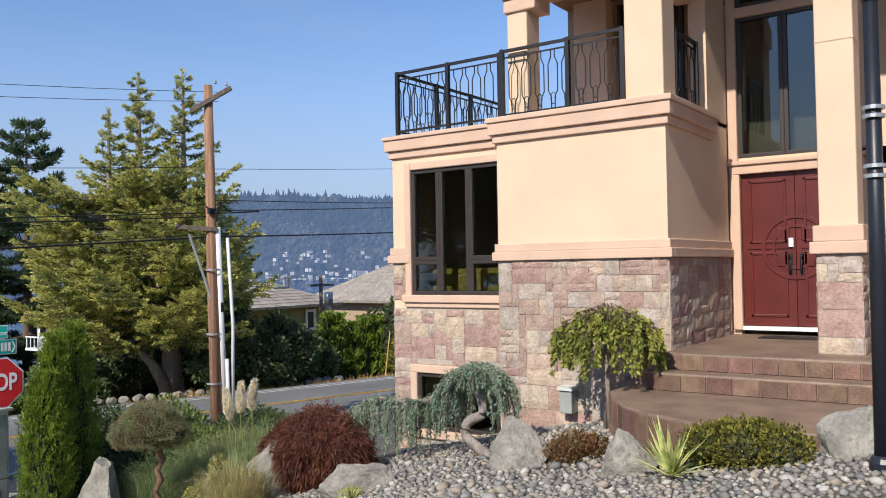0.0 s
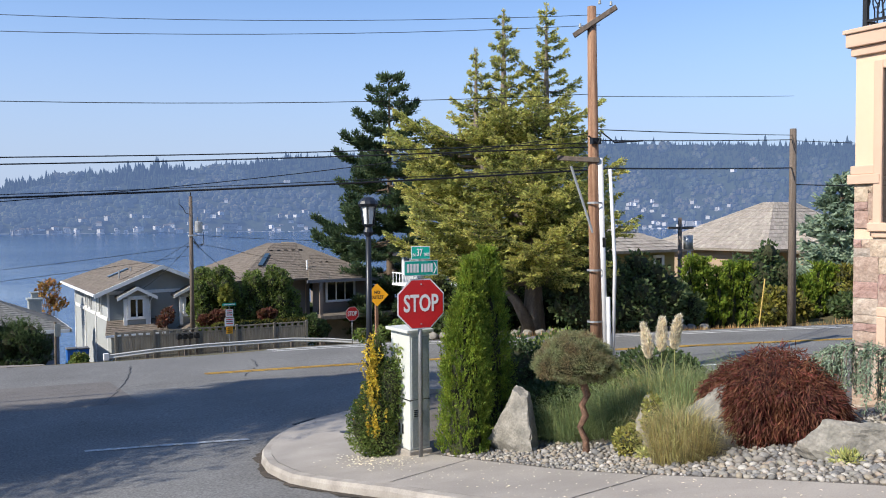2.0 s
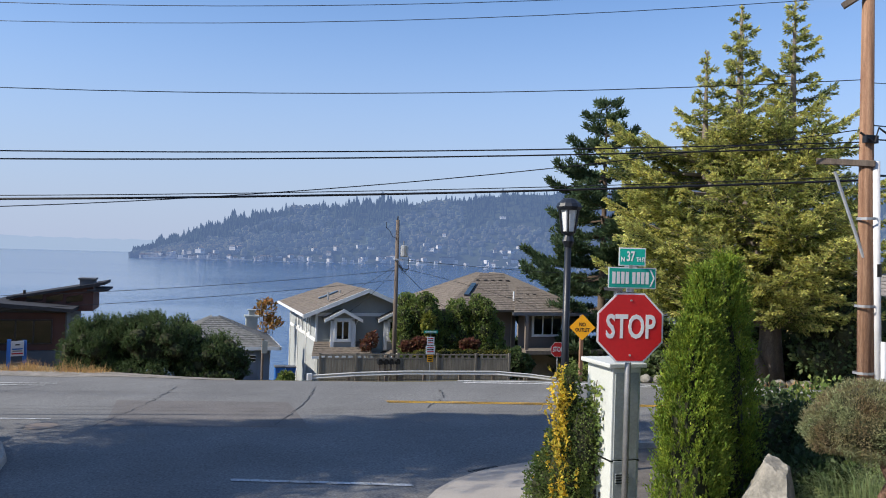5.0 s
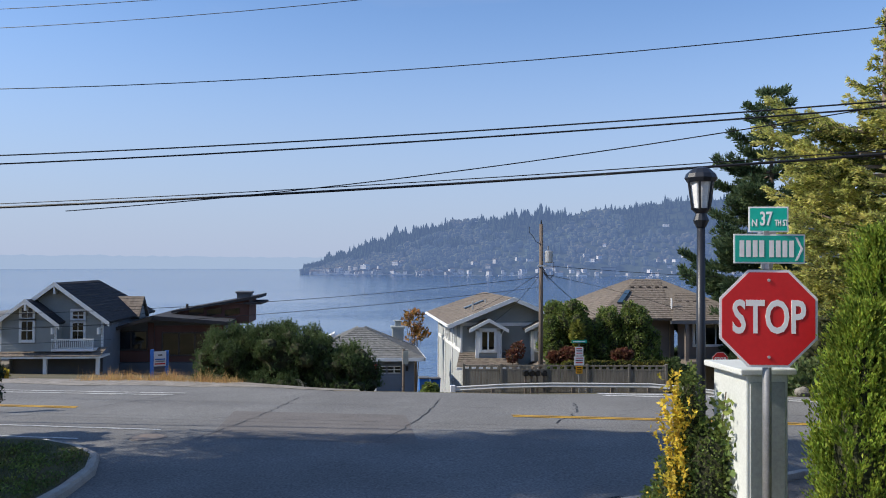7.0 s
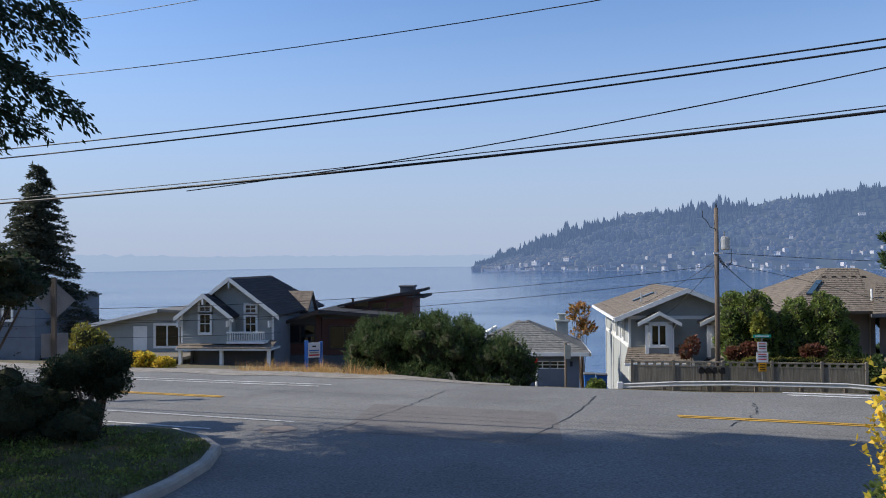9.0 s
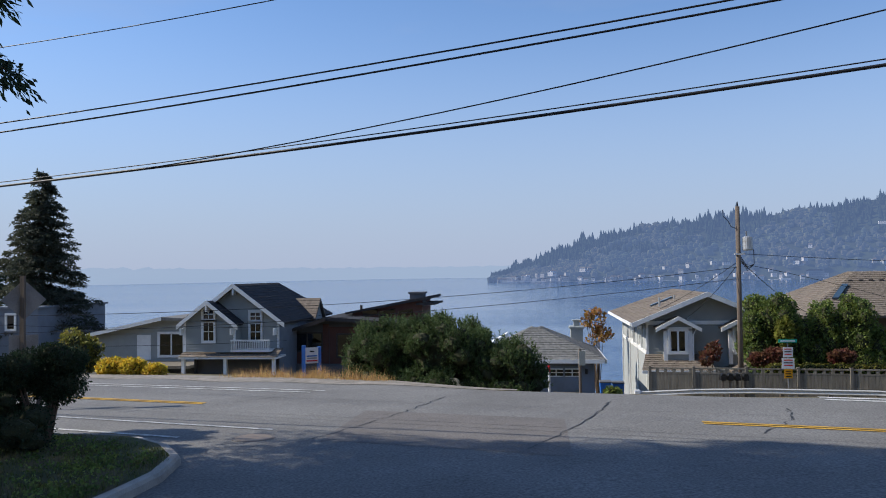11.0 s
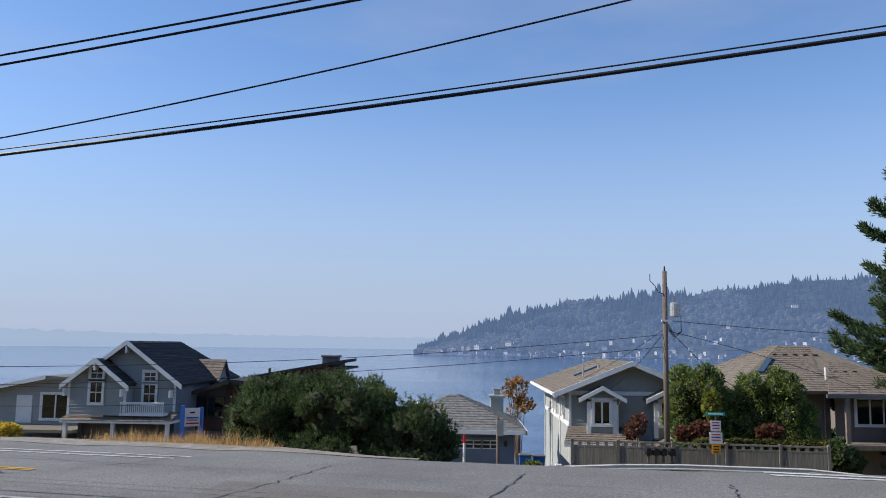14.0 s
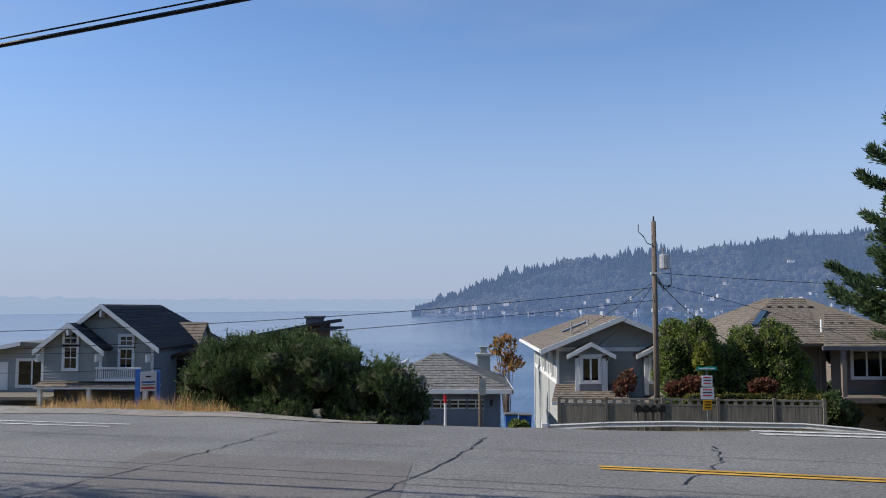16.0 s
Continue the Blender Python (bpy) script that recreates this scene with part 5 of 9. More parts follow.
def stone_mesh(w, h, d=0.012):
    """A split-faced block: a 5 by 4 face of uneven depth with chipped edges."""
    key = (round(w, 3), round(h, 3))
    if key not in STONES:
        g = Geo()
        rng = random.Random(int(key[0] * 1000) * 7 + int(key[1] * 1000))
        rows = []
        for j in range(4):
            row = []
            for i in range(5):
                edge = i in (0, 4) or j in (0, 3)
                x = w * i / 4 + (rng.uniform(-0.004, 0.004) if edge else rng.uniform(-0.015, 0.015))
                z = h * j / 3 + (rng.uniform(-0.004, 0.004) if edge else rng.uniform(-0.015, 0.015))
                row.append((x, -(d * rng.uniform(0.3, 0.8) if edge else d * rng.uniform(0.9, 2.0)), z))
            rows.append(row)
        g.grid(rows)
        ring = [rows[0][i] for i in range(5)] + [rows[j][4] for j in (1, 2, 3)] + [rows[3][i] for i in (3, 2, 1, 0)] + [rows[j][0] for j in (2, 1)]
        n = len(ring)
        g.add(ring + [(x, 0.0, z) for x, _, z in ring], [(i, (i + 1) % n, n + (i + 1) % n, n + i) for i in range(n)])
        STONES[key] = g.mesh("stone")
        STONES[key].materials.append(M_STONE)
    return STONES[key]


def stone_face(parent, m, w, h, seed, unit=0.115, gap=0.007, skip=None):
    """Random ashlar over a face of w by h whose outside is local -y at m; stones are parts of parent."""
    rng = random.Random(seed)
    nx, nz = max(1, round(w / unit)), max(1, round(h / unit))
    ux, uz = w / nx, h / nz
    used = [[False] * nx for _ in range(nz)]
    for j in range(nz):
        for i in range(nx):
            if used[j][i]:
                continue
            sw, sh = rng.choice([(2, 1), (2, 2), (3, 2), (3, 3), (3, 1), (3, 2), (4, 2), (4, 3), (1, 2), (2, 3), (4, 1), (5, 2)])
            sw, sh = min(sw, nx - i), min(sh, nz - j)
            k = 0
            while k < sw and not used[j][i + k]:
                k += 1
            sw = k
            for b in range(sh):
                for a in range(sw):
                    used[j + b][i + a] = True
            cx, cz = (i + sw / 2) * ux, (j + sh / 2) * uz
            if skip and skip(cx, cz):
                continue
            ob = new("stone", stone_mesh(round(sw * ux - gap, 3), round(sh * uz - gap, 3)))
            ob.parent = parent
            ob.matrix_basis = m @ pose(i * ux + gap / 2, rng.uniform(-0.006, 0.002), j * uz + gap / 2)


def framed_window(house, x, y1, z0, w, h, cols, transom, name="window"):
    """Bronze casement window in a wall facing -x; y1 is its left edge seen from outside. cols: widths, transom: height or None per column."""
    m = front_m(x, y1, z0)
    win = part(name, Geo().box((0, 0.03, 0), (w, 0.07, 0.07), m).box((0, 0.03, h - 0.07), (w, 0.07, h), m).box((0, 0.03, 0), (0.06, 0.07, h), m).box((w - 0.06, 0.03, 0), (w, 0.07, h), m), M_DARKFRAME, house, "dark bronze window frame")
    u = 0
    for cw, tr in zip(cols, transom):
        x0, x1 = u, u + cw
        spans = [(0.0, h)] if tr is None else [(0.0, tr), (tr, h)]
        for a, b in spans:
            g = Geo()
            t = 0.065
            for lo, hi in (((x0, -0.04, a), (x1, 0.05, a + t)), ((x0, -0.04, b - t), (x1, 0.05, b)), ((x0, -0.04, a + t), (x0 + t, 0.05, b - t)), ((x1 - t, -0.04, a + t), (x1, 0.05, b - t))):
                g.box(lo, hi, m)
            s = part("sash", g, M_DARKFRAME, win, bevel=0.008)
            part("pane", Geo().box((x0 + t, 0.0, a + t), (x1 - t, 0.008, b - t), m), M_GLASS, win)
        u = x1
    return win


def cornice(house, pts, z, steps, material, name):
    """Stepped moulding along a plan polyline; steps: (height0, height1, projection). Outer side to the right of travel."""
    for z0, z1, pr in steps:
        for (x0, y0), (x1, y1) in zip(pts, pts[1:]):
            d = Vector((x1 - x0, y1 - y0, 0)).normalized()
            nrm = Vector((d.y, -d.x, 0))
            a = Vector((x0, y0, z + z0)) - d * 0.0
            b = Vector((x1, y1, z + z0))
            first = (x0, y0) == tuple(pts[0])
            a2, b2 = (a - d * pr if first else a + d * 0.052), b + d * pr
            part(name, Geo().prism([a2 + nrm * pr, b2 + nrm * pr, b2 - nrm * 0.05, a2 - nrm * 0.05], (0, 0, z1 - z0)), material, house, bevel=0.012)


def build_house():
    h = thing("cream_stucco_house", pose(12.5, 5, -1), "large cream stucco house with stone veneer base and iron balcony", "house")
    X2 = HX + 0.10   # wall with the big window stands slightly back
    YL, YB = 9.30, 7.20
    # bay wall, with the part below it
    part("bay_wall", Geo().box((HX, HY, -0.9), (13.97, YB, 4.15)), M_STUCCO, h, "smooth cream stucco bay")
    # window wall built round its openings
    wy0, wy1, wz0, wz1 = YB + 0.0, 8.90, 1.53, 3.56
    by0, by1, bz0, bz1 = 7.28, 8.82, -0.62, 0.28
    g = Geo()
    g.box((X2, YB, wz1), (X2 + 0.25, YL, 4.15)).box((X2, wy1, wz0), (X2 + 0.25, YL, wz1))
    g.box((X2, YB, bz1), (X2 + 0.25, YL, wz0)).box((X2, by1, bz0), (X2 + 0.25, YL, bz1)).box((X2, YB, -1.6), (X2 + 0.25, YL, bz0)).box((X2, YB, bz0), (X2 + 0.25, by0, bz1))
    part("window_wall", g, M_STUCCO, h)
    part("side_wall", Geo().box((X2 + 0.25, YL - 0.22, -1.8), (22, YL, 4.15)), M_STUCCO, h)
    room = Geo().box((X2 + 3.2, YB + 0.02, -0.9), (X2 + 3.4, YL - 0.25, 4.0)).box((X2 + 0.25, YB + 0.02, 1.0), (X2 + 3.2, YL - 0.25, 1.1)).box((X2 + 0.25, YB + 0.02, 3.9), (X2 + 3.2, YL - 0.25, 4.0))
    part("room", room, M_ROOM, h, "dim-coloured backing behind the window")
    # stone veneer backing and stones
    part("mortar_backing", Geo().box((HX - 0.012, HY - 0.012, -0.9), (HX, YB, 2.05)).box((HX, HY - 0.012, 0.5), (14.0, HY, 2.05)), M_MORTAR, h)
    veneer = part("stone_veneer", Geo().box((X2 - 0.012, YB, -1.5), (X2, YL, bz0 - 0.13)).box((X2 - 0.012, YB, bz1 + 0.14), (X2, YL, wz0 - 0.22)).box((X2 - 0.012, by1 + 0.14, bz0 - 0.13), (X2, YL, bz1 + 0.14)), M_MORTAR, h, "mixed pink, buff and grey ashlar stone")
    stone_face(veneer, front_m(HX - 0.012, YB, -0.45), YB - HY, 2.5, 11)
    stone_face(veneer, front_m(X2 - 0.012, YL, -1.3), YL - YB, 2.6, 12, skip=lambda u, v: (0.34 < u < 2.06 and 0.54 < v < 1.72))
    stone_face(veneer, pose(HX, HY - 0.012, 0.55), 2.75, 1.5, 13)
    stone_face(veneer, front_m(X2 - 0.012, YL, 1.45), 0.3, 0.6, 14)
    # mouldings
    top = [(X2, YL), (X2, YB)]
    bay = [(HX, YB), (HX, HY), (13.1, HY)]
    cornice(h, top, 3.78, ((0, 0.12, 0.05), (0.12, 0.30, 0.10), (0.30, 0.36, 0.13)), M_BAND, "cornice")
    cornice(h, bay, 3.82, ((0, 0.12, 0.05), (0.12, 0.30, 0.10), (0.30, 0.38, 0.13)), M_BAND, "cornice")
    cornice(h, [(HX, YB), (HX, HY), (13.95, HY)], 2.05, ((0, 0.13, 0.075), (0.13, 0.25, 0.045)), M_BAND, "belt_course")
    cornice(h, [(X2, YL), (X2, YL - 0.3)], 2.05, ((0, 0.13, 0.075), (0.13, 0.25, 0.045)), M_BAND, "belt_course")
    # big window and trim
    for lo, hi in (((X2 - 0.06, wy1, wz0 - 0.04), (X2 + 0.06, wy1 + 0.12, wz1 + 0.12)), ((X2 - 0.06, YB, wz1), (X2 + 0.06, wy1, wz1 + 0.12)), ((X2 - 0.09, YB - 0.0, wz0 - 0.12), (X2 + 0.06, wy1 + 0.18, wz0 - 0.0)), ((X2 - 0.05, YB, wz0 - 0.2), (X2 + 0.02, wy1 + 0.14, wz0 - 0.12))):
        part("window_trim", Geo().box(lo, hi), M_BAND, h, bevel=0.015)
    framed_window(h, X2 + 0.02, wy1, wz0, wy1 - YB, wz1 - wz0, (0.55, 0.57, 0.58), (0.55, None, 0.55))
    # basement window and trim
    for lo, hi in (((X2 - 0.06, by0 - 0.13, bz1), (X2 + 0.05, by1 + 0.13, bz1 + 0.13)), ((X2 - 0.06, by1, bz0), (X2 + 0.05, by1 + 0.13, bz1)), ((X2 - 0.09, by0 - 0.13, bz0 - 0.13), (X2 + 0.05, by1 + 0.13, bz0))):
        part("window_trim", Geo().box(lo, hi), M_BAND, h, bevel=0.015)
    framed_window(h, X2 + 0.02, by1, bz0, by1 - by0, bz1 - bz0, (0.77, 0.77), (None, None))
    # balcony deck, pillars, upper wall and roof edge
    part("balcony_deck", Geo().box((X2, HY, 4.10), (14.0, YL, 4.17)), M_BAND, h)
    for lo, hi in (((HX + 0.02, HY + 0.02, 4.17), (HX + 0.50, HY + 0.56, 7.4)), ((HX + 0.10, 6.70, 4.17), (HX + 0.5, 7.04, 7.4)), ((13.3, 6.3, 4.17), (13.7, 6.9, 7.4))):
        part("pillar", Geo().box(lo, hi), M_STUCCO, h, bevel=0.02)
    for lo, hi in (((HX + 0.02, HY - 0.04, 5.98), (HX + 0.62, 7.1, 6.4)), ((HX, HY + 0.02, 5.98), (13.2, HY + 0.5, 6.4)), ((HX + 0.06, 6.54, 5.78), (HX + 0.56, 7.08, 5.98))):
        part("beam", Geo().box(lo, hi), M_BAND, h, bevel=0.02)
    part("soffit", Geo().box((HX, HY, 6.40), (15, 7.15, 6.48)), M_SOFFIT, h, "brown timber porch ceiling")
    part("upper_wall", Geo().box((13.6, HY + 0.1, 4.17), (13.85, 7.15, 7.4)), M_TAN, h)
    part("upper_wall", Geo().box((13.02, HY + 0.0, 4.15), (14.0, HY + 0.26, 7.6)), M_STUCCO, h)
    w = framed_window(h, 13.56, 6.2, 4.3, 1.1, 2.0, (1.1,), (None,), "balcony_door")
    part("pane_backing", Geo().box((13.585, 5.1, 4.3), (13.6, 6.2, 6.3)), M_ROOM, h)
    # entry wall, door and tall window
    EX = 14.05
    part("entry_wall", Geo().box((EX, 4.44, 0.8), (EX + 0.2, HY, 7.6)).box((EX, 0.8, 3.36), (EX + 0.2, 4.44, 3.62)).box((EX, 0.8, 0.8), (EX + 0.2, 2.76, 7.6)).box((EX + 1.6, 0.8, 0.8), (EX + 1.8, HY, 7.6)), M_STUCCO, h)
    for lo, hi in (((EX - 0.08, 4.40, 0.9), (EX + 0.02, 4.54, 3.36)), ((EX - 0.08, 2.6, 3.36), (EX + 0.02, 4.54, 3.50)), ((EX - 0.12, 2.5, 3.50), (EX + 0.02, 4.60, 3.57)), ((EX - 0.08, 4.42, 3.57), (EX + 0.02, 4.56, 7.4)), ((EX - 0.06, 2.5, 5.86), (EX + 0.02, 4.44, 6.02))):
        part("door_trim", Geo().box(lo, hi), M_BAND, h, bevel=0.015)
    framed_window(h, EX + 0.04, 4.42, 3.62, 1.6, 2.25, (0.70, 0.90), (None, None))
    framed_window(h, EX + 0.04, 4.42, 6.02, 1.6, 1.4, (0.70, 0.90), (None, None))
    part("threshold", Geo().box((EX - 0.06, 2.75, 0.90), (EX + 0.1, 4.42, 0.96)), M_WHITE, h, "pale metal threshold")
    part("pane_backing", Geo().box((EX + 0.5, 2.6, 3.4), (EX + 0.55, 4.5, 7.6)), M_ROOM, h)
    for k, y1 in enumerate((4.40, 3.60)):
        m = front_m(EX + 0.02, y1, 0.97)
        W, H = 0.795, 2.39
        d = part("door", Geo().box((0, 0, 0), (W, 0.05, H), m), M_DOOR, h, "dark red panelled double door leaf", bevel=0.006)
        cx = W if k == 0 else 0.0

        def arc(r, w, a0, a1, cz=1.22, n=14):
            g = Geo()
            s = -1 if k == 0 else 1
            rows = [[], [], [], []]
            for i in range(n + 1):
                a = math.radians(a0 + (a1 - a0) * i / n)
                for q, (rr, yy) in enumerate(((r, 0.0), (r + 0.006, -0.022), (r + w - 0.006, -0.022), (r + w, 0.0))):
                    rows[q].append(m @ Vector((cx + s * rr * math.cos(a), yy, cz + rr * math.sin(a))))
            g.grid(rows)
            return g
        part("door_panel", arc(0.44, 0.07, -90, 90), M_DOOR, d)
        part("door_panel", arc(0.30, 0.05, -90, 90), M_DOOR, d)
        for z0, z1 in ((1.32, 1.52), (0.92, 1.12)):
            x0, x1 = (W - 0.27, W - 0.08) if k == 0 else (0.08, 0.27)
            part("door_panel", Geo().box((x0, -0.02, z0), (x1, 0, z1), m), M_DOOR, d, bevel=0.01)
        for z0, z1 in ((0.14, 1.15), (1.29, 2.28)):
            g = Geo()
            a, b = 0.12, W - 0.12
            for lo, hi in (((a, -0.02, z0), (b, 0, z0 + 0.04)), ((a, -0.02, z1 - 0.04), (b, 0, z1)), ((a, -0.02, z0), (a + 0.04, 0, z1)), ((b - 0.04, -0.02, z0), (b, 0, z1))):
                g.box(lo, hi, m)
            part("door_panel", g, M_DOOR, d, bevel=0.006)
        part("door_panel", Geo().box((0.08, -0.018, 1.2), (W - 0.08, 0, 1.24), m), M_DOOR, d)
        hx = W - 0.08 if k == 0 else 0.08
        hd = part("door_handle", Geo().tube([m @ Vector((hx, -0.02, 0.80)), m @ Vector((hx, -0.07, 0.86)), m @ Vector((hx, -0.07, 1.0)), m @ Vector((hx, -0.03, 1.06))], 0.016, 8), M_IRON, d, "black lever handle", smooth=True)
        part("handle_plate", Geo().box((hx - 0.03, -0.02, 0.74), (hx + 0.03, 0, 1.12), m), M_IRON, hd)
    part("door_knocker", Geo().box((EX - 0.02, 3.63, 2.19), (EX + 0.02, 3.70, 2.33)), M_SIGNWHITE, h, "small pale lock box")
    # entry column
    c0, c1 = (11.55, 2.33), (12.05, 2.83)
    part("column", Geo().box((c0[0] + 0.03, c0[1] + 0.03, 2.1), (c1[0] - 0.03, c1[1] - 0.03, 7.6)), M_STUCCO, h, bevel=0.02)
    part("column_joint", Geo().box((c0[0] + 0.024, c0[1] + 0.024, 4.66), (c1[0] - 0.024, c1[1] - 0.024, 4.675)), M_BAND, h)
    for z0, z1, o in ((2.05, 2.20, 0.07), (2.20, 2.40, 0.035)):
        part("column_band", Geo().box((c0[0] - o, c0[1] - o, z0), (c1[0] + o, c1[1] + o, z1)), M_BAND, h, bevel=0.015)
    base = part("column_base", Geo().box((c0[0], c0[1], 0.80), (c1[0], c1[1], 2.05)), M_MORTAR, h)
    stone_face(base, front_m(c0[0], c1[1], 0.81), 0.5, 1.23, 21)
    stone_face(base, pose(c0[0], c0[1], 0.81), 0.5, 1.23, 22)
    stone_face(base, pose(c1[0], c1[1], 0.81, 0, 0, 180), 0.5, 1.23, 23)
    part("wing_wall", Geo().box((12.9, -8, -0.5), (13.1, 1.9, 7.6)), M_STUCCO, h)
    wing = part("wing_stone", Geo().box((12.885, -1.5, 0.3), (12.9, 1.9, 5.5)), M_MORTAR, h)
    stone_face(wing, front_m(12.885, 1.9, 0.4), 1.1, 5.0, 24)
    part("back_wall", Geo().box((15.9, -8, -1), (22, YL - 0.3, 4.1)).box((15.9, -8, 4.1), (22, 7.1, 7.6)), M_STUCCO, h)
    part("roof", Geo().box((HX - 0.7, -8, 7.4), (22.5, YL - 2.0, 7.7)), M_ROOFT, h)
    return h


def iron_railing(m, length, posts, label, post_top=True):
    """Black iron railing: local x along, z up from its bottom rail."""
    r = thing("iron_railing", m, label, "railing", group="balcony railings")
    H = 1.05

    part("top_rail", Geo().box((0, -0.025, H - 0.04), (length, 0.025, H), m), M_IRON, r)
    part("bottom_rail", Geo().box((0, -0.02, 0.05), (length, 0.02, 0.08), m), M_IRON, r)
    part("mid_rail", Geo().box((0, -0.012, H - 0.13), (length, 0.012, H - 0.11), m), M_IRON, r)
    for x in posts:
        part("post", Geo().box((x - 0.03, -0.03, 0), (x + 0.03, 0.03, H + 0.01), m), M_IRON, r)
    n = int(length / 0.11)
    for i in range(n):
        x0 = (i + 0.5) * length / n
        if any(abs(x0 - p) < 0.05 for p in posts):
            continue
        g = Geo()
        s = 1 if i % 2 else -1
        pts = []
        for z, o in ((0.08, 0.045), (0.24, 0.045), (0.33, 0.0), (0.42, 0.0), (0.62, 0.0), (0.72, 0.0), (0.82, 0.045), (0.93, 0.045)):
            pts.append(m @ Vector((x0 + s * (o - 0.02), 0, z)))
        g.tube(pts, 0.009, 4)
        part("baluster", g, M_IRON, r)
        if i % 2:
            part("scroll", Geo().tube([m @ Vector((x0 + 0.055 + 0.04 * math.cos(a * math.pi / 5), 0, 0.22 + 0.085 * math.sin(a * math.pi / 5))) for a in range(11)], 0.007, 4), M_IRON, r)
    return r


def build_porch():
    st = thing("entry_steps", pose(10.5, 3.5, 0.2), "stamped brown concrete entry steps with stone-faced risers", "steps")

    def slab(name, outline, z0, z1, label=""):
        return part(name, Geo().prism([(x, y, z0) for x, y in outline], (0, 0, z1 - z0)), M_STEP, st, label, bevel=0.02)
    P0 = [(14.1, HY - 0.02), (10.95, HY - 0.02), (10.85, 4.3), (10.85, -1.5), (14.1, -1.5)]
    P1 = [(11.2, 4.70), (10.62, 4.70), (10.5, 4.5), (10.5, -1.5), (11.2, -1.5)]
    P2 = [(10.9, 4.95), (10.2, 5.0), (9.7, 4.72), (9.25, 4.42), (8.92, 4.0), (8.68, 3.5), (8.6, 3.0), (8.64, 2.5), (8.75, 2.1), (8.9, 1.5), (9.0, -1.5), (10.9, -1.5)]
    slab("porch", P0, 0.2, 0.83, "stamped concrete porch floor")
    slab("step", P1, 0.0, 0.62)
    slab("landing", P2, -0.35, 0.40, "rounded lower landing")
    riser = part("riser_band", Geo().box((10.6, 1.0, 0.05), (10.62, 1.02, 0.06)), M_STEPTILE, st)
    rng = random.Random(4)

    def tiles(line, z0, z1):
        for (x0, y0), (x1, y1) in zip(line, line[1:]):
            L = math.hypot(x1 - x0, y1 - y0)
            n = max(1, round(L / 0.30))
            ang = math.degrees(math.atan2(y1 - y0, x1 - x0))
            for i in range(n):
                w = L / n - 0.008
                ob = new("riser_tile", tile_mesh(round(w, 2), round(z1 - z0, 3)))
                ob.parent = riser
                ob.matrix_basis = pose(x0 + (x1 - x0) * i / n, y0 + (y1 - y0) * i / n, z0, 0, 0, ang)
    tiles([(10.95, HY), (10.85, 4.3), (10.85, 0.5)], 0.62, 0.80)
    tiles([(10.62, 4.70), (10.5, 4.5), (10.5, 0.5)], 0.40, 0.59)
    tiles(P2[1:10], 0.03, 0.37)
    tiles(P2[1:10], -0.3, 0.03)


TILES = {}


def tile_mesh(w, h):
    if (w, h) not in TILES:
        g = Geo()
        e, d = 0.008, 0.016
        g.add([(0, 0, 0), (w, 0, 0), (w, 0, h), (0, 0, h), (e, -d, e), (w - e, -d, e), (w - e, -d, h - e), (e, -d, h - e)], [(0, 1, 5, 4), (1, 2, 6, 5), (2, 3, 7, 6), (3, 0, 4, 7), (4, 5, 6, 7)])
        TILES[(w, h)] = g.mesh("riser_tile")
        TILES[(w, h)].materials.append(M_STEPTILE)
    return TILES[(w, h)]


build_house()
build_porch()
iron_railing(front_m(HX + 0.13, 9.22, 4.17), 2.05, (0.03, 1.05, 2.02), "black iron balcony railing with looped balusters")
iron_railing(front_m(HX + 0.02, 7.12, 4.17), 1.98, (0.03, 1.12, 1.95), "black iron railing between the bay pillars")
iron_railing(pose(11.75, HY + 0.04, 4.17), 0.95, (0.03, 0.92), "short black iron railing at the side of the bay")
iron_railing(pose(HX + 0.16, 9.2, 4.17), 3.4, (1.1, 2.2, 3.35), "black iron railing along the far side of the balcony")
sofa = thing("sofa", pose(12.1, 8.2, 1.1), "olive-yellow sofa back seen through the window", "sofa")
part("backrest", Geo().box((11.75, 7.3, 1.1), (11.95, 8.85, 1.95)), M_SOFA, sofa, bevel=0.06)
part("seat", Geo().box((11.95, 7.3, 1.1), (12.6, 8.85, 1.5)), M_SOFA, sofa, bevel=0.06)
mb = thing("meter_box", pose(11.15, 6.05, -0.05), "small pale grey metal box on the stone wall", "meter box")
part("box_body", Geo().box((11.0, 5.93, -0.10), (11.2, 6.12, 0.24)), M_CABGREY, mb, bevel=0.012)
part("box_lid", Geo().box((10.97, 5.91, 0.22), (11.2, 6.14, 0.27)), M_CABINET, mb)
mt = obj("door_mat", Geo().box((13.3, 3.1, 0.832), (13.75, 4.0, 0.85)), M_TAR, "thin dark door mat before the threshold", "door mat")


# ---- street furniture ----
def text_part(s, size, m, material, parent, name="lettering", sx=1.0):
    """Letters as a mesh part, centred at m, lying in the local xz plane and facing local -y."""
    cu = bpy.data.curves.new(name, "FONT")
    cu.body, cu.size, cu.align_x, cu.align_y = s, size, "CENTER", "CENTER"
    cu.extrude = 0.002
    cu.offset = size * 0.022
    cu.resolution_u = 3
    tmp = new("letters", cu)
    dg = bpy.context.evaluated_depsgraph_get()
    me = bpy.data.meshes.new_from_object(tmp.evaluated_get(dg))
    bpy.data.objects.remove(tmp)
    me.transform(m @ pose(0, 0, 0, 90, 0, 0) @ Matrix.Diagonal((sx, 1, 1, 1)))
    me.materials.clear()
    me.materials.append(material)
    ob = new(name, me)
    ob.parent = parent
    ob.matrix_parent_inverse = parent.matrix_basis.inverted()
    return ob


def octagon(r, y, m):
    return [m @ Vector((r * math.cos(math.radians(22.5 + 45 * i)), y, r * math.sin(math.radians(22.5 + 45 * i)))) for i in range(8)]


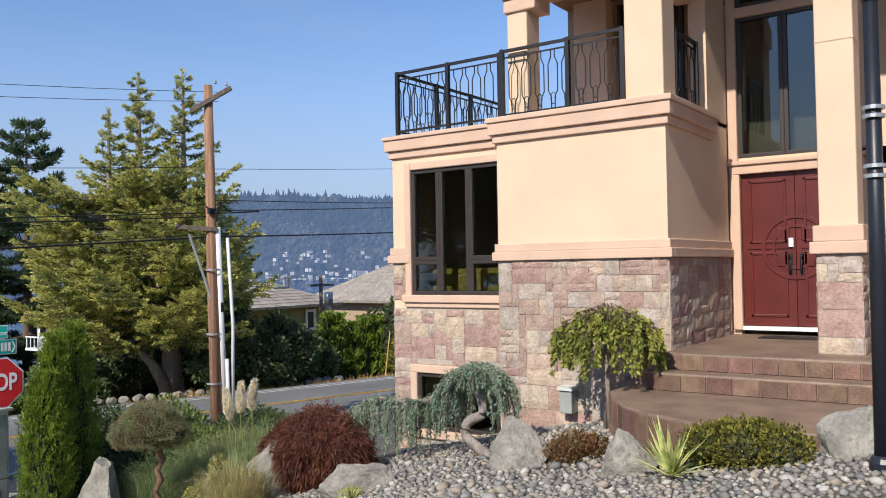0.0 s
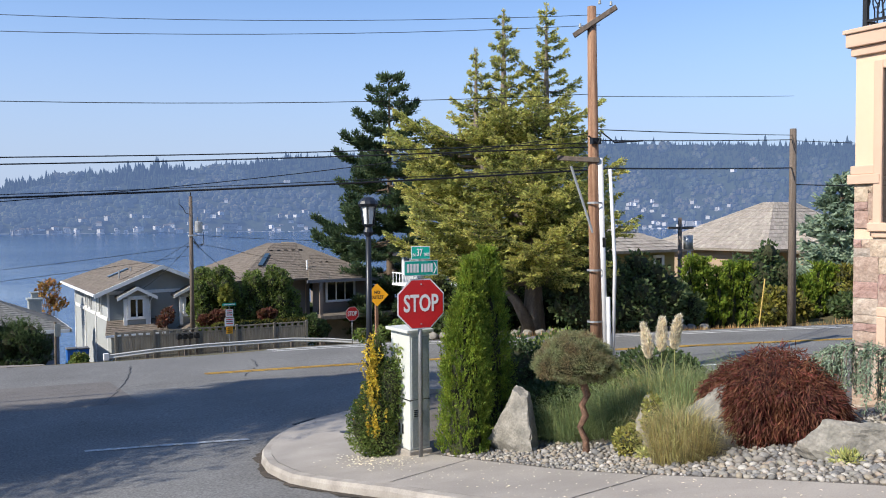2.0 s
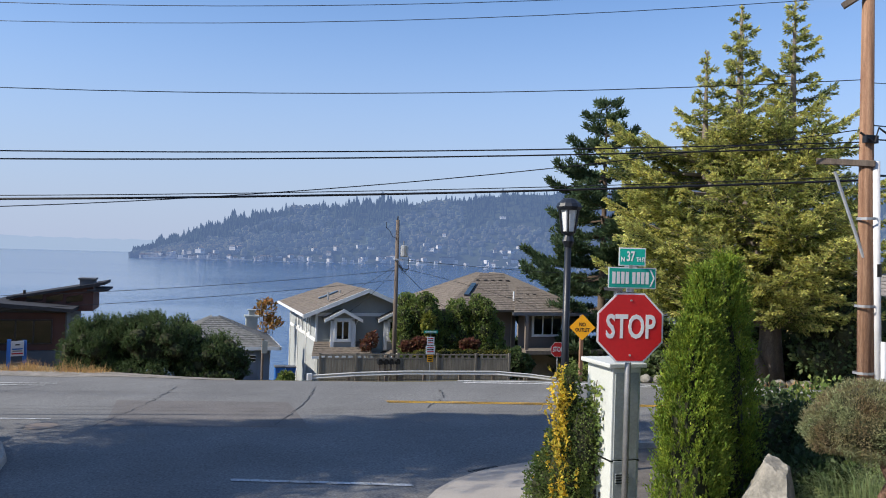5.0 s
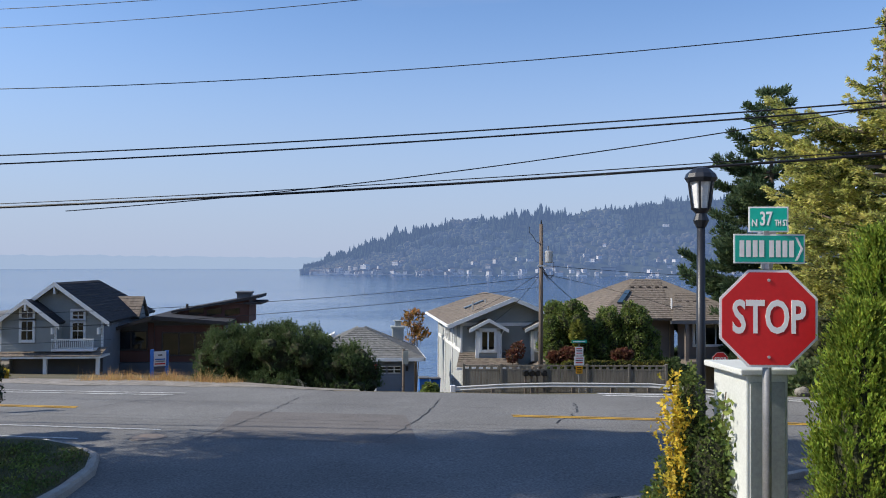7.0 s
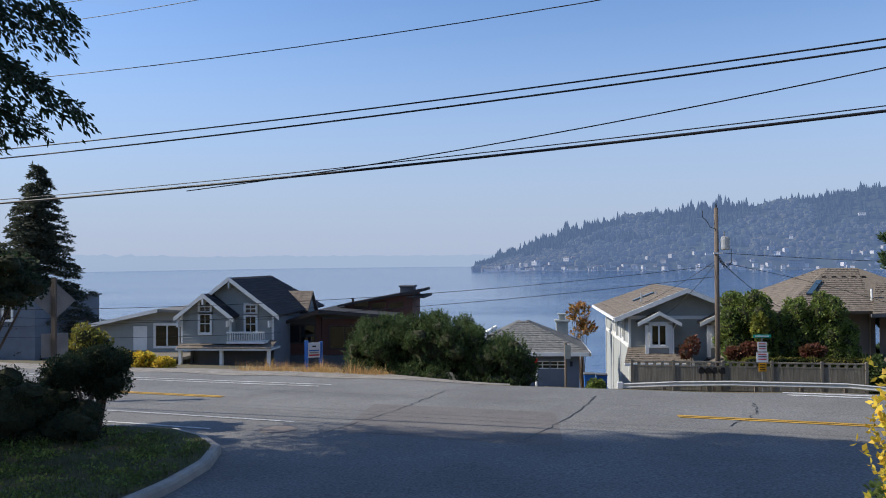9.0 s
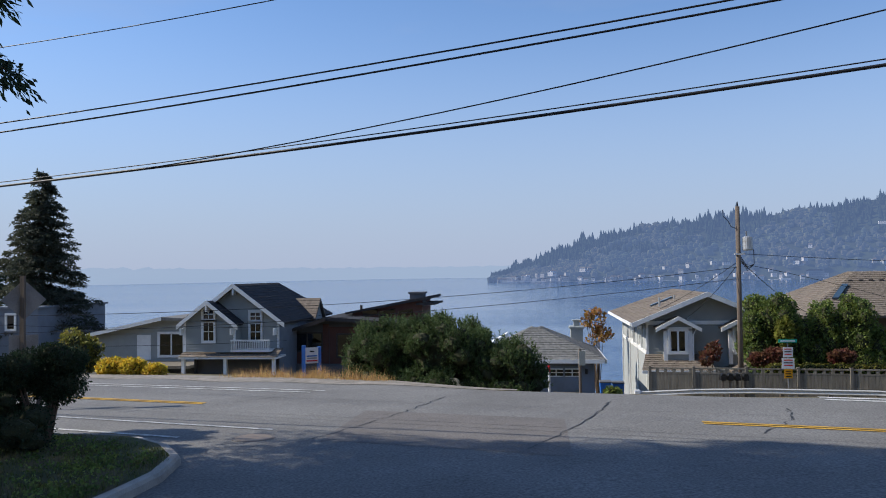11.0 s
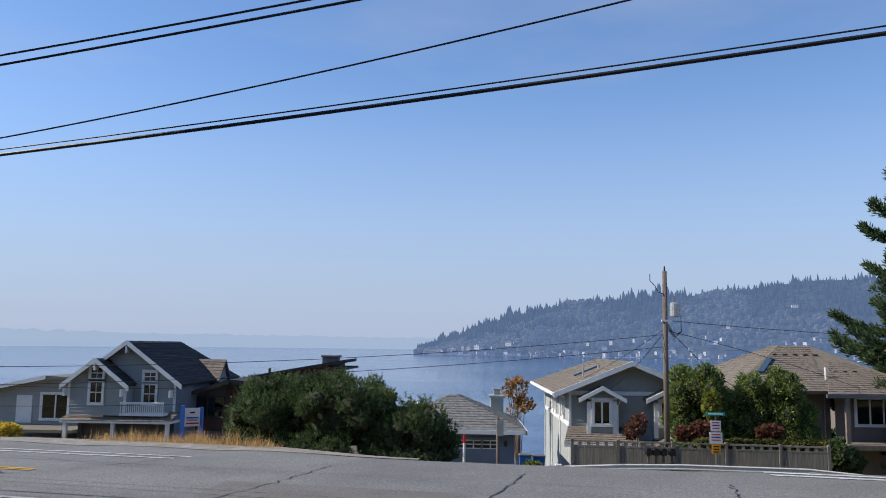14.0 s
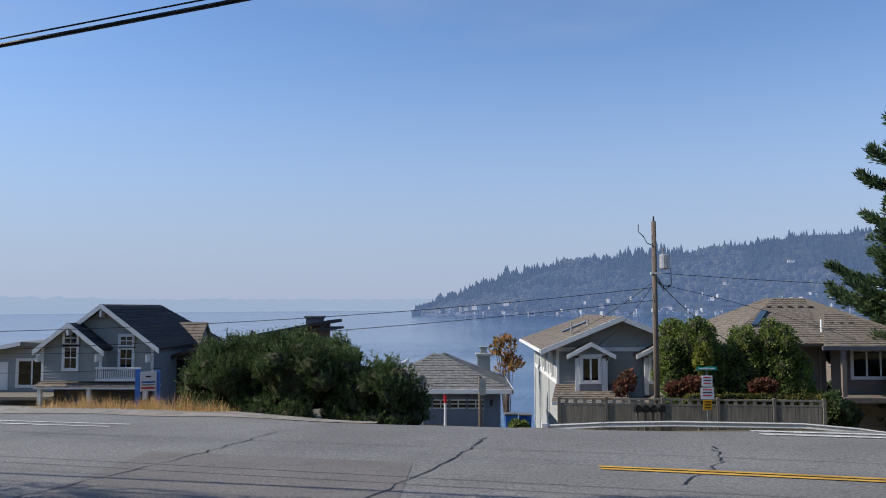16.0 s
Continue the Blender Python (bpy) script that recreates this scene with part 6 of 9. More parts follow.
def stop_sign(x, y, zc, turn, z0, label, scale=1.0, street=False):
    s = thing("stop_sign", pose(x, y, z0), label, "stop sign", group="stop signs")
    m = pose(x, y, zc, 0, 0, turn)
    R = 0.381 / math.cos(math.radians(22.5)) * scale
    part("sign_border", Geo().prism(octagon(R, -0.035, m), m.to_3x3() @ Vector((0, 0.006, 0))), M_SIGNWHITE, s, "white reflective border")
    face = part("sign_face", Geo().prism(octagon(R - 0.022 * scale, -0.039, m), m.to_3x3() @ Vector((0, 0.004, 0))), M_RED, s, "red octagonal face")
    text_part("STOP", 0.36 * scale, m @ pose(0, -0.042, 0.0), M_SIGNWHITE, face, "lettering", 0.66)
    for dz in (-0.3, 0.3):
        part("bolt", Geo().tube([m @ Vector((0, -0.048, dz * scale)), m @ Vector((0, -0.036, dz * scale))], 0.012, 6), M_STEEL, face)
    top = zc + (0.62 if street else 0.3)
    part("post", Geo().tube([(x, y, z0), (x, y, top)], 0.034, 10), M_GREYPOST, s, "grey steel tube post", smooth=True)
    if street:
        for dz, w, h, tn, nm in ((0.545, 0.56, 0.23, turn + 2, "number_blade"), (0.775, 0.30, 0.20, turn - 6, "street_name_blade")):
            mm = pose(x, y, zc + dz, 0, 0, tn)
            b = part(nm, Geo().box((-w / 2, -0.05, -h / 2), (w / 2, -0.044, h / 2), mm), M_SIGNWHITE, s, "green street blade with white edge", bevel=0.001)
            f = part("blade_face", Geo().box((-w / 2 + 0.012, -0.053, -h / 2 + 0.012), (w / 2 - 0.012, -0.0505, h / 2 - 0.012), mm), M_SIGNGREEN, b)
            if nm == "street_name_blade":
                text_part("37", 0.15, mm @ pose(-0.02, -0.055, 0.0), M_SIGNWHITE, b, "lettering", 0.62)
                text_part("N", 0.075, mm @ pose(-0.105, -0.055, -0.03), M_SIGNWHITE, b, "lettering", 0.8)
                text_part("TH ST", 0.068, mm @ pose(0.096, -0.055, -0.03), M_SIGNWHITE, b, "lettering", 0.55)
            else:
                for i in range(8):
                    u = -0.235 + i * 0.052 + (0.025 if i > 3 else 0)
                    part("bar", Geo().box((u, -0.056, -0.065), (u + 0.036, -0.0535, 0.065), mm), M_SIGNWHITE, b)
                part("arrow", Geo().prism([mm @ Vector(p) for p in ((0.20, -0.0535, 0.09), (0.218, -0.0535, 0.09), (0.262, -0.0535, 0.0), (0.218, -0.0535, -0.09), (0.20, -0.0535, -0.09), (0.244, -0.0535, 0.0))], mm.to_3x3() @ Vector((0, -0.003, 0))), M_SIGNWHITE, b)
        part("bracket", Geo().box((x - 0.05, y - 0.05, zc + 0.655), (x + 0.05, y + 0.05, zc + 0.685)), M_STEEL, s)
        part("bracket", Geo().tube([(x, y, zc + 0.39), (x, y, zc + 0.44)], 0.045, 10), M_STEEL, s)
    return s


stop_sign(6.91, 13.51, 0.33, -8, gz(6.91, 13.51) + 0.14, "red stop sign on a steel post with green street blades", street=True)
stop_sign(24.3, 51.5, -4.45, 0, gz(24.3, 51.5), "distant red stop sign on a thin post", 1.2)

lamp = thing("street_lamp", pose(0, 0, 0), "black lamp post with a hexagonal lantern", "street lamp", group="street lamps")
part("post", Geo().tube([(0, 0, 0), (0, 0, 4.0)], [0.075, 0.062], 14), M_LAMPMETAL, lamp, smooth=True)
part("base", Geo().tube([(0, 0, 0), (0, 0, 0.06), (0, 0, 0.10), (0, 0, 0.12)], [0.12, 0.12, 0.1, 0.08], 14), M_LAMPMETAL, lamp)
part("collar", Geo().tube([(0, 0, 3.95), (0, 0, 4.05), (0, 0, 4.15), (0, 0, 4.22)], [0.07, 0.12, 0.08, 0.15], 12), M_LAMPMETAL, lamp)
lant = part("lantern", Geo().tube([(0, 0, 4.22), (0, 0, 4.62)], [0.125, 0.185], 6, True), M_LAMPGLASS, lamp, "frosted glass lantern")
for i in range(6):
    a = math.radians(60 * i)
    part("lantern_bar", Geo().tube([(0.135 * math.cos(a), 0.135 * math.sin(a), 4.2), (0.20 * math.cos(a), 0.20 * math.sin(a), 4.64)], 0.018, 6), M_LAMPMETAL, lant)
part("lantern_hood", Geo().tube([(0, 0, 4.60), (0, 0, 4.66), (0, 0, 4.72), (0, 0, 4.80), (0, 0, 4.82)], [0.21, 0.245, 0.22, 0.12, 0.03], 12), M_LAMPMETAL, lant)
lamp.matrix_basis = pose(8.41, 18.12, gz(8.41, 18.12) + 0.15) @ Matrix.Diagonal((0.9, 0.9, 0.95, 1))
lamp2 = copy_thing(lamp, pose(8.02, 1.70, bed_z(8.02, 1.7)))
lamp2["label"] = "dark lamp post with steel clamp bands beside the bed"
for z in (2.62, 2.70, 3.10, 3.17):
    part("clamp_band", Geo().tube([(8.02, 1.70, z), (8.02, 1.70, z + 0.03)], 0.086, 14), M_STEEL, lamp2)


def cabinet():
    x0, x1, y0, y1 = 6.86, 7.22, 13.75, 14.35
    z0 = gz(7.1, 14) + 0.15
    c = thing("utility_cabinet", pose(7.1, 14, z0), "white weathered metal utility cabinet on a concrete plinth", "utility cabinet")
    part("plinth", Geo().box((x0 - 0.03, y0 - 0.03, z0 - 0.25), (x1 + 0.03, y1 + 0.03, z0 + 0.12)), M_KERB, c, bevel=0.02)
    b = part("body", Geo().box((x0, y0, z0 + 0.12), (x1, y1, z0 + 1.95)), M_CABINET, c, bevel=0.012)
    part("lid", Geo().box((x0 - 0.07, y0 - 0.05, z0 + 1.95), (x1 + 0.05, y1 + 0.05, z0 + 2.0)), M_CABINET, c, "pale overhanging lid", bevel=0.01)
    # doors greyed against the white body: this face's shade is in their colour
    part("door", Geo().box((x0 + 0.03, y0 - 0.014, z0 + 0.92), (x1 - 0.03, y0, z0 + 1.89)), M_CABGREY, c, "grey upper door", bevel=0.005)
    part("door", Geo().box((x0 + 0.03, y0 - 0.014, z0 + 0.16), (x1 - 0.03, y0, z0 + 0.90)), M_CABGREY, c, "grey lower door", bevel=0.005)
    for z in (z0 + 0.89,):
        part("seam", Geo().box((x0 - 0.004, y0 - 0.004, z), (x1 + 0.004, y1 + 0.004, z + 0.02)), M_SIGNBLACK, c)
    v = part("vent", Geo().box((x0 + 0.06, y0 - 0.02, z0 + 0.64), (x0 + 0.22, y0 - 0.012, z0 + 0.76)), M_CABGREY, c)
    for k in range(4):
        part("slat", Geo().box((x0 + 0.06, y0 - 0.03, z0 + 0.65 + k * 0.03), (x0 + 0.22, y0 - 0.018, z0 + 0.662 + k * 0.03)), M_SIGNBLACK, v)
    for k in (0.2, 0.3):
        part("handle", Geo().box((x0 - 0.02, y0 + k, z0 + 0.35), (x0 - 0.004, y0 + k + 0.02, z0 + 0.5)), M_SIGNBLACK, c)


cabinet()


def pole_main():
    x, y = 14.9, 18.42
    z0 = gz(x, y)
    p = thing("utility_pole", pose(x, y, z0), "tall brown timber utility pole with crossarms and white conduits", "utility pole", group="utility poles")
    part("pole", Geo().tube([(x + 0.12, y - 0.1, z0), (x + 0.05, y - 0.03, 2), (x, y, 6.95)], [0.17, 0.145, 0.112], 14), M_POLEWOOD, p, smooth=True)
    part("crossarm", Geo().box((-0.62, -0.06, -0.06), (0.62, 0.06, 0.06), pose(x - 0.02, y - 0.14, 6.55, 0, -32, -43)), M_POLEGREY, p, bevel=0.01)
    part("crossarm", Geo().box((-0.95, -0.06, -0.06), (0.1, 0.06, 0.06), pose(x, y - 0.14, 3.1, 0, 4, -40)), M_POLEGREY, p, bevel=0.01)
    part("brace", Geo().tube([(x - 0.42, y + 0.3, 2.96), (x - 0.05, y - 0.1, 1.27)], 0.035, 6), M_STEEL, p)
    part("conduit", Geo().tube([(x + 0.27, y - 0.25, z0), (x + 0.13, y - 0.17, 3.15)], 0.075, 10), M_PVC, p, "white plastic conduit", smooth=True)
    part("conduit", Geo().tube([(x + 0.42, y - 0.33, z0), (x + 0.42, y - 0.40, 0.5), (x + 0.33, y - 0.32, 2.87)], 0.045, 8), M_PVC, p, "thin white conduit", smooth=True)
    part("conduit", Geo().tube([(x + 0.30, y - 0.36, z0), (x + 0.27, y - 0.32, -0.35)], 0.05, 8), M_PVC, p, smooth=True)
    for z in (0.3, 2.0, -1.0):
        part("strap", Geo().tube([(x + 0.03, y - 0.08, z), (x + 0.03, y - 0.08, z + 0.05)], 0.19, 12, False), M_STEEL, p)
    part("conduit_band", Geo().tube([(x + 0.195, y - 0.205, 0.9), (x + 0.19, y - 0.2, 1.15)], 0.079, 10), M_SIGNBLACK, p)
    for dx, dz in ((-0.38, 6.42), (0.38, 6.93), (0.1, 6.98)):
        part("insulator", Geo().tube([(x + dx * 0.73, y - 0.14 - dx * 0.68, dz), (x + dx * 0.73, y - 0.14 - dx * 0.68, dz + 0.1)], [0.04, 0.025], 8), M_CABGREY, p)
    part("cable_loop", Geo().tube([(x - 0.2, y - 0.1, 3.7), (x, y - 0.25, 3.5), (x + 0.15, y - 0.2, 3.8), (x + 0.5, y - 0.3, 3.55), (x + 1.2, y - 0.6, 3.6)], 0.022, 5), M_WIRE, p)
    part("transformer_bracket", Geo().box((x - 0.15, y - 0.2, 3.5), (x + 0.15, y - 0.1, 3.65)), M_IRON, p)


pole_main()


def sag(a, b, drop, n=28):
    a, b = Vector(a), Vector(b)
    return [a.lerp(b, k / n) - Vector((0, 0, drop * 4 * (k / n) * (1 - k / n))) for k in range(n + 1)]


def cable(a, b, drop, r, label="black overhead cable with a gentle sag"):
    obj("overhead_cable", Geo().tube(sag(a, b, drop), r, 5, False), M_WIRE, label, "cable", group="overhead cables", smooth=True)


PX, PY = 14.9, 18.42
WD = Vector((-math.cos(radians(22)), math.sin(radians(22)), 0))


def wp(s, z, o=0.0):
    return Vector((PX, PY, z)) + WD * s + Vector((0.37, 0.93, 0)) * o


def span(th, off, a, b, c, s1, r, label="black overhead cable with a gentle sag"):
    """A cable leaving the pole at th degrees, height a + b s + c s s after s metres."""
    d = Vector((-math.cos(radians(th)), math.sin(radians(th)), 0))
    pts = [Vector((PX, PY + off, a + b * s + c * s * s)) + d * s for s in np.linspace(-0.95 * off, s1, 36)]
    obj("overhead_cable", Geo().tube([tuple(p) for p in pts], r, 5, False), M_WIRE, label, "cable", group="overhead cables", smooth=True)


span(18, 2.0, 2.89, -0.065, 0.0009, 60, 0.026, "thick black bundled telephone cable")
span(18, 2.0, 2.97, -0.066, 0.00095, 60, 0.010)
span(20, 0, 3.44, -0.0568, 0.0011, 60, 0.016)
span(20, 0.1, 3.548, -0.0546, 0.0012, 60, 0.014)
span(20, 0, 3.796, -0.172, 0.0033, 18, 0.010, "thin service cable joining the bundle")
span(20, 0, 4.768, -0.0732, 0.0025, 60, 0.009)
span(22, 1.0, 6.654, -0.0817, 0.0027, 60, 0.008)
span(22, 1.0, 6.93, -0.0740, 0.0027, 60, 0.008)
P3 = Vector((28.4, 22.05, 0))
for za, zb, r in ((4.71, 6.23, 0.008), (3.88, 4.76, 0.013), (3.6, 4.59, 0.016), (2.9, 3.53, 0.024)):
    cable((PX, PY, za), (P3.x, P3.y, zb), 0.02, r)
cable((P3.x, P3.y, 4.55), (60, 8, 4.8), 0.3, 0.013)
cable((P3.x, P3.y, 2.9), (60, 8, 3.4), 0.3, 0.02)
# the pole that carries the far ends
e = wp(60, 0)
pl = thing("utility_pole", pose(e.x, e.y, gz(e.x, e.y)), "brown timber utility pole carrying the cables", "utility pole", group="utility poles")
part("pole", Geo().tube([(e.x, e.y, gz(e.x, e.y)), (e.x, e.y, 7.2)], [0.18, 0.13], 12), M_POLEWOOD, pl, smooth=True)


def simple_pole(x, y, top, label, r=0.14, material=None):
    z0 = gz(x, y)
    p = thing("utility_pole", pose(x, y, z0), label, "utility pole", group="utility poles")
    part("pole", Geo().tube([(x, y, z0 - 0.1), (x, y, top)], [r, r * 0.75], 10), material or M_POLEGREY, p, smooth=True)
    return p


simple_pole(P3.x, P3.y, 5.0, "weathered grey timber pole beside the road", 0.16)
p4 = simple_pole(31.2, 30.0, 1.7, "short grey service pole with a transformer can", 0.12)
part("crossarm", Geo().box((30.4, 29.95, 1.15), (32.1, 30.05, 1.27)), M_POLEGREY, p4)
part("transformer", Geo().tube([(31.55, 29.8, 0.2), (31.55, 29.8, 0.85)], 0.22, 12), M_STEEL, p4, smooth=True)
part("conduit", Geo().tube([(31.6, 29.8, gz(31.6, 29.8)), (31.6, 29.8, 0.1)], 0.08, 8), M_PVC, p4)


def pole_two():
    x, y = 15.0, 55.5
    p = simple_pole(x, y, 3.25, "slim weathered utility pole with a grey transformer can", 0.15)
    tr = part("transformer", Geo().tube([(x + 0.45, y - 0.1, 0.95), (x + 0.45, y - 0.1, 1.0), (x + 0.45, y - 0.1, 1.62), (x + 0.45, y - 0.1, 1.68)], [0.22, 0.25, 0.25, 0.18], 14), M_STEEL, p, "grey transformer can")
    part("bushing", Geo().tube([(x + 0.4, y - 0.1, 1.68), (x + 0.4, y - 0.1, 1.95)], 0.035, 6), M_GREYPOST, tr)
    part("bracket", Geo().box((x - 0.2, y - 0.16, 0.72), (x + 0.3, y - 0.04, 0.82)), M_PVC, p)
    part("cutout", Geo().tube([(x - 0.1, y - 0.1, 2.1), (x - 0.35, y - 0.1, 2.2), (x - 0.5, y - 0.1, 2.5), (x - 0.75, y - 0.1, 2.75), (x - 0.75, y - 0.1, 3.1)], 0.02, 5), M_IRON, p)
    part("insulator", Geo().tube([(x, y, 3.25), (x, y, 3.5)], [0.05, 0.03], 8), M_IRON, p)
    for k in range(3):
        part("cable_loop", Geo().tube([(x + 0.1, y - 0.15, 0.6 - k * 0.1), (x + 0.4, y - 0.2, 0.1 - k * 0.1), (x + 0.75, y - 0.15, 0.25), (x + 0.75, y - 0.1, 1.0)], 0.02, 5), M_WIRE, p)
    cable((x, y, 0.4), (10.5, 66, -3.3), 0.3, 0.014)
    cable((x, y, 0.3), (13.0, 62, -3.2), 0.3, 0.014)
    cable((x, y, 0.55), (22, 66, -3.0), 0.3, 0.018)
    cable((x, y, 0.3), (30, 66.5, -3.0), -0.2, 0.014)
    cable((x, y, 0.8), (60, 60, 1.0), 0.9, 0.014)
    cable((x, y, 0.1), (-32, 46, -1.6), 0.9, 0.014)
    cable((x, y, -0.5), (-32, 46, -2.6), 0.8, 0.014)
    for (a, b) in (((-12.9, 67.4, -3.6), (-40, 52, -1.5)), ((-12.9, 67.4, -4.6), (-40, 52, -3.0))):
        cable(a, b, 0.5, 0.012)


pole_two()


# ---- fence, guard rail, signs below the road ----
def fence():
    pts = [(10.4, 55.6), (12.6, 55.4), (15.2, 55.2), (17.7, 55.0), (20.2, 54.8), (22.4, 54.6)]
    f = thing("timber_fence", pose(16, 55, -7), "weathered grey timber fence with a lattice top", "fence")
    T = -5.12
    for x, y in pts:
        part("post", Geo().box((x - 0.07, y - 0.07, T - 1.9), (x + 0.07, y + 0.07, T + 0.08)), M_FENCE, f)
    for (x0, y0), (x1, y1) in zip(pts, pts[1:]):
        L = math.hypot(x1 - x0, y1 - y0)
        m = pose(x0, y0, 0, 0, 0, math.degrees(math.atan2(y1 - y0, x1 - x0)))
        for z in (T - 0.06, T - 0.30, T - 1.55):
            part("rail", Geo().box((0.07, -0.03, z), (L - 0.07, 0.04, z + 0.08), m), M_FENCE, f)
        n = int(L / 0.17)
        for i in range(n):
            u = 0.09 + i * (L - 0.18) / n
            part("board", Geo().box((u, -0.02, T - 1.85), (u + (L - 0.18) / n - 0.012, 0.0, T - 0.26), m), M_FENCE, f)
        for i in range(int(L / 0.42)):
            u = 0.3 + i * 0.42
            part("lattice_block", Geo().box((u, -0.02, T - 0.24), (u + 0.16, 0.01, T - 0.06), m), M_FENCE, f)


fence()


def guard_rail():
    r = thing("guard_rail", pose(15, 54, -7), "galvanised W-beam guard rail on timber posts", "guard rail")
    pts = [(9.6, 54.4), (12.5, 54.1), (15.3, 53.9), (17.2, 53.8), (21.0, 53.6), (23.2, 53.2), (25.6, 52.4), (28, 51.2)]
    line = smooth_line(pts, 0.5)
    zt = lambda x: float(np.interp(x, [9.6, 12.5, 15.3, 21, 23.2, 25.6, 28], [-6.20, -6.02, -5.95, -6.0, -6.15, -6.4, -6.65]))
    prof = [(0, 0), (-0.05, -0.05), (-0.02, -0.12), (-0.02, -0.16), (-0.05, -0.23), (0, -0.28)]
    part("beam", Geo().grid([[(x, y + o, zt(x) + h) for o, h in prof] for x, y in line]), M_RAIL, r, "galvanised corrugated beam")
    part("end_terminal", Geo().box((9.45, 54.3, -6.54), (9.75, 54.5, -6.12)), M_SIGNWHITE, r, bevel=0.03)
    for i in range(0, len(line), 4):
        x, y = line[i]
        part("post", Geo().box((x - 0.08, y + 0.02, zt(x) - 1.3), (x + 0.08, y + 0.2, zt(x) - 0.03)), M_POLEGREY, r)


guard_rail()


def small_signs():
    x, y = 17.0, 54.3
    s = thing("sign_cluster", pose(x, y, -7), "post with a green blade and three small notice plates", "sign post")
    part("post", Geo().tube([(x, y, -7.2), (x, y, -3.7)], 0.03, 8), M_GREYPOST, s)
    b = part("street_blade", Geo().box((x - 0.45, y - 0.04, -3.72), (x + 0.45, y - 0.02, -3.56)), M_SIGNGREEN, s, "green street blade")
    part("bar", Geo().box((x - 0.35, y - 0.05, -3.67), (x + 0.35, y - 0.042, -3.61)), M_SIGNWHITE, b)
    for z0, z1, w, m2 in ((-4.45, -3.95, 0.24, M_SIGNWHITE), (-5.02, -4.5, 0.3, M_SIGNWHITE), (-5.5, -5.05, 0.2, M_SIGNYEL)):
        pl = part("notice_plate", Geo().box((x - w, y - 0.05, z0), (x + w, y - 0.035, z1)), m2, s)
        for k in range(3):
            part("bar", Geo().box((x - w * 0.7, y - 0.056, z1 - 0.12 - k * 0.13), (x + w * 0.7, y - 0.051, z1 - 0.07 - k * 0.13)), M_SIGNBLACK if m2 is M_SIGNYEL or k == 1 else M_RED, pl)
    for i, xx in enumerate((13.85, 14.2, 14.55, 14.95)):
        mbx = thing("mailbox", pose(xx, 54.4, -5.6), "black arched metal mailbox on a shared timber rail", "mailbox", group="row of mailboxes")
        g = Geo().prism([(xx - 0.13, 54.2, -5.62), (xx + 0.13, 54.2, -5.62), (xx + 0.13, 54.2, -5.4), (xx + 0.08, 54.2, -5.29), (xx - 0.08, 54.2, -5.29), (xx - 0.13, 54.2, -5.4)], (0, 0.45, 0))
        part("mailbox_body", g, M_SIGNBLACK, mbx)
        part("mailbox_door", Geo().box((xx - 0.11, 54.18, -5.6), (xx + 0.11, 54.2, -5.42)), M_IRON, mbx)
        part("mailbox_stand", Geo().box((xx - 0.05, 54.35, -7.3), (xx + 0.05, 54.45, -5.62)), M_POLEGREY, mbx)
    # warning diamond behind the lamp
    x, y = 14.85, 30.0
    d = thing("no_outlet_sign", pose(x, y, gz(x, y)), "yellow diamond warning sign on a wooden post", "warning sign")
    mm = pose(x, y, -1.15, 0, 0, -20)
    part("post", Geo().box((x - 0.05, y, gz(x, y)), (x + 0.05, y + 0.1, -0.75)), M_POLEWOOD, d)
    R = 0.43
    face = part("sign_face", Geo().prism([mm @ Vector(p) for p in ((-R, -0.03, 0), (0, -0.03, -R), (R, -0.03, 0), (0, -0.03, R))], mm.to_3x3() @ Vector((0, 0.006, 0))), M_SIGNYEL, d, "yellow diamond face")
    text_part("NO", 0.17, mm @ pose(0, -0.034, 0.09), M_SIGNBLACK, face, "lettering", 0.8)
    text_part("OUTLET", 0.17, mm @ pose(0, -0.034, -0.09), M_SIGNBLACK, face, "lettering", 0.75)
    # board on blue posts
    x, y = -4.2, 41.6
    b = thing("notice_board", pose(x, y, -3.7), "white site notice board on two blue posts", "notice board")
    for dx, dy, t in ((0, 0, -2.72), (0.52, 0.26, -2.78)):
        part("post", Geo().box((x + dx - 0.07, y + dy - 0.05, gz(x + dx, y + dy) - 0.1), (x + dx + 0.07, y + dy + 0.05, t)), M_BLUE, b, "blue painted post")
    m3 = pose(x, y, 0, 0, 0, math.degrees(math.atan2(0.5, 1.0)))
    bd = part("board", Geo().box((0.05, -0.05, -3.40), (0.54, -0.03, -2.80), m3), M_SIGNWHITE, b)
    for z, w, c in ((-2.95, 0.16, M_SIGNBLACK), (-3.12, 0.40, M_BLUE), (-3.20, 0.36, M_CABGREY), (-3.30, 0.42, M_RED)):
        part("bar", Geo().box((0.30 - w / 2, -0.058, z - 0.025), (0.30 + w / 2, -0.051, z + 0.025), m3), c, bd)
    part("leg", Geo().box((0.05, -0.03, -3.75), (0.55, 0.01, -3.66), m3), M_FENCE, b)
    # back of a diamond sign by the lawn
    x, y = -8.48, 31.0
    k = thing("sign_seen_from_behind", pose(x, y, gz(x, y)), "bare metal back of a diamond sign with a plate below", "road sign")
    z0 = gz(x, y)
    part("post", Geo().box((x - 0.06, y - 0.08, z0), (x + 0.06, y + 0.0, 0.0)), M_POLEGREY, k)
    mm = pose(x, y, -0.62, 0, 0, 30)
    part("sign_plate", Geo().prism([mm @ Vector(p) for p in ((-0.52, 0.03, 0), (0, 0.03, -0.52), (0.52, 0.03, 0), (0, 0.03, 0.52))], mm.to_3x3() @ Vector((0, 0.01, 0))), M_SIGNBACK, k)
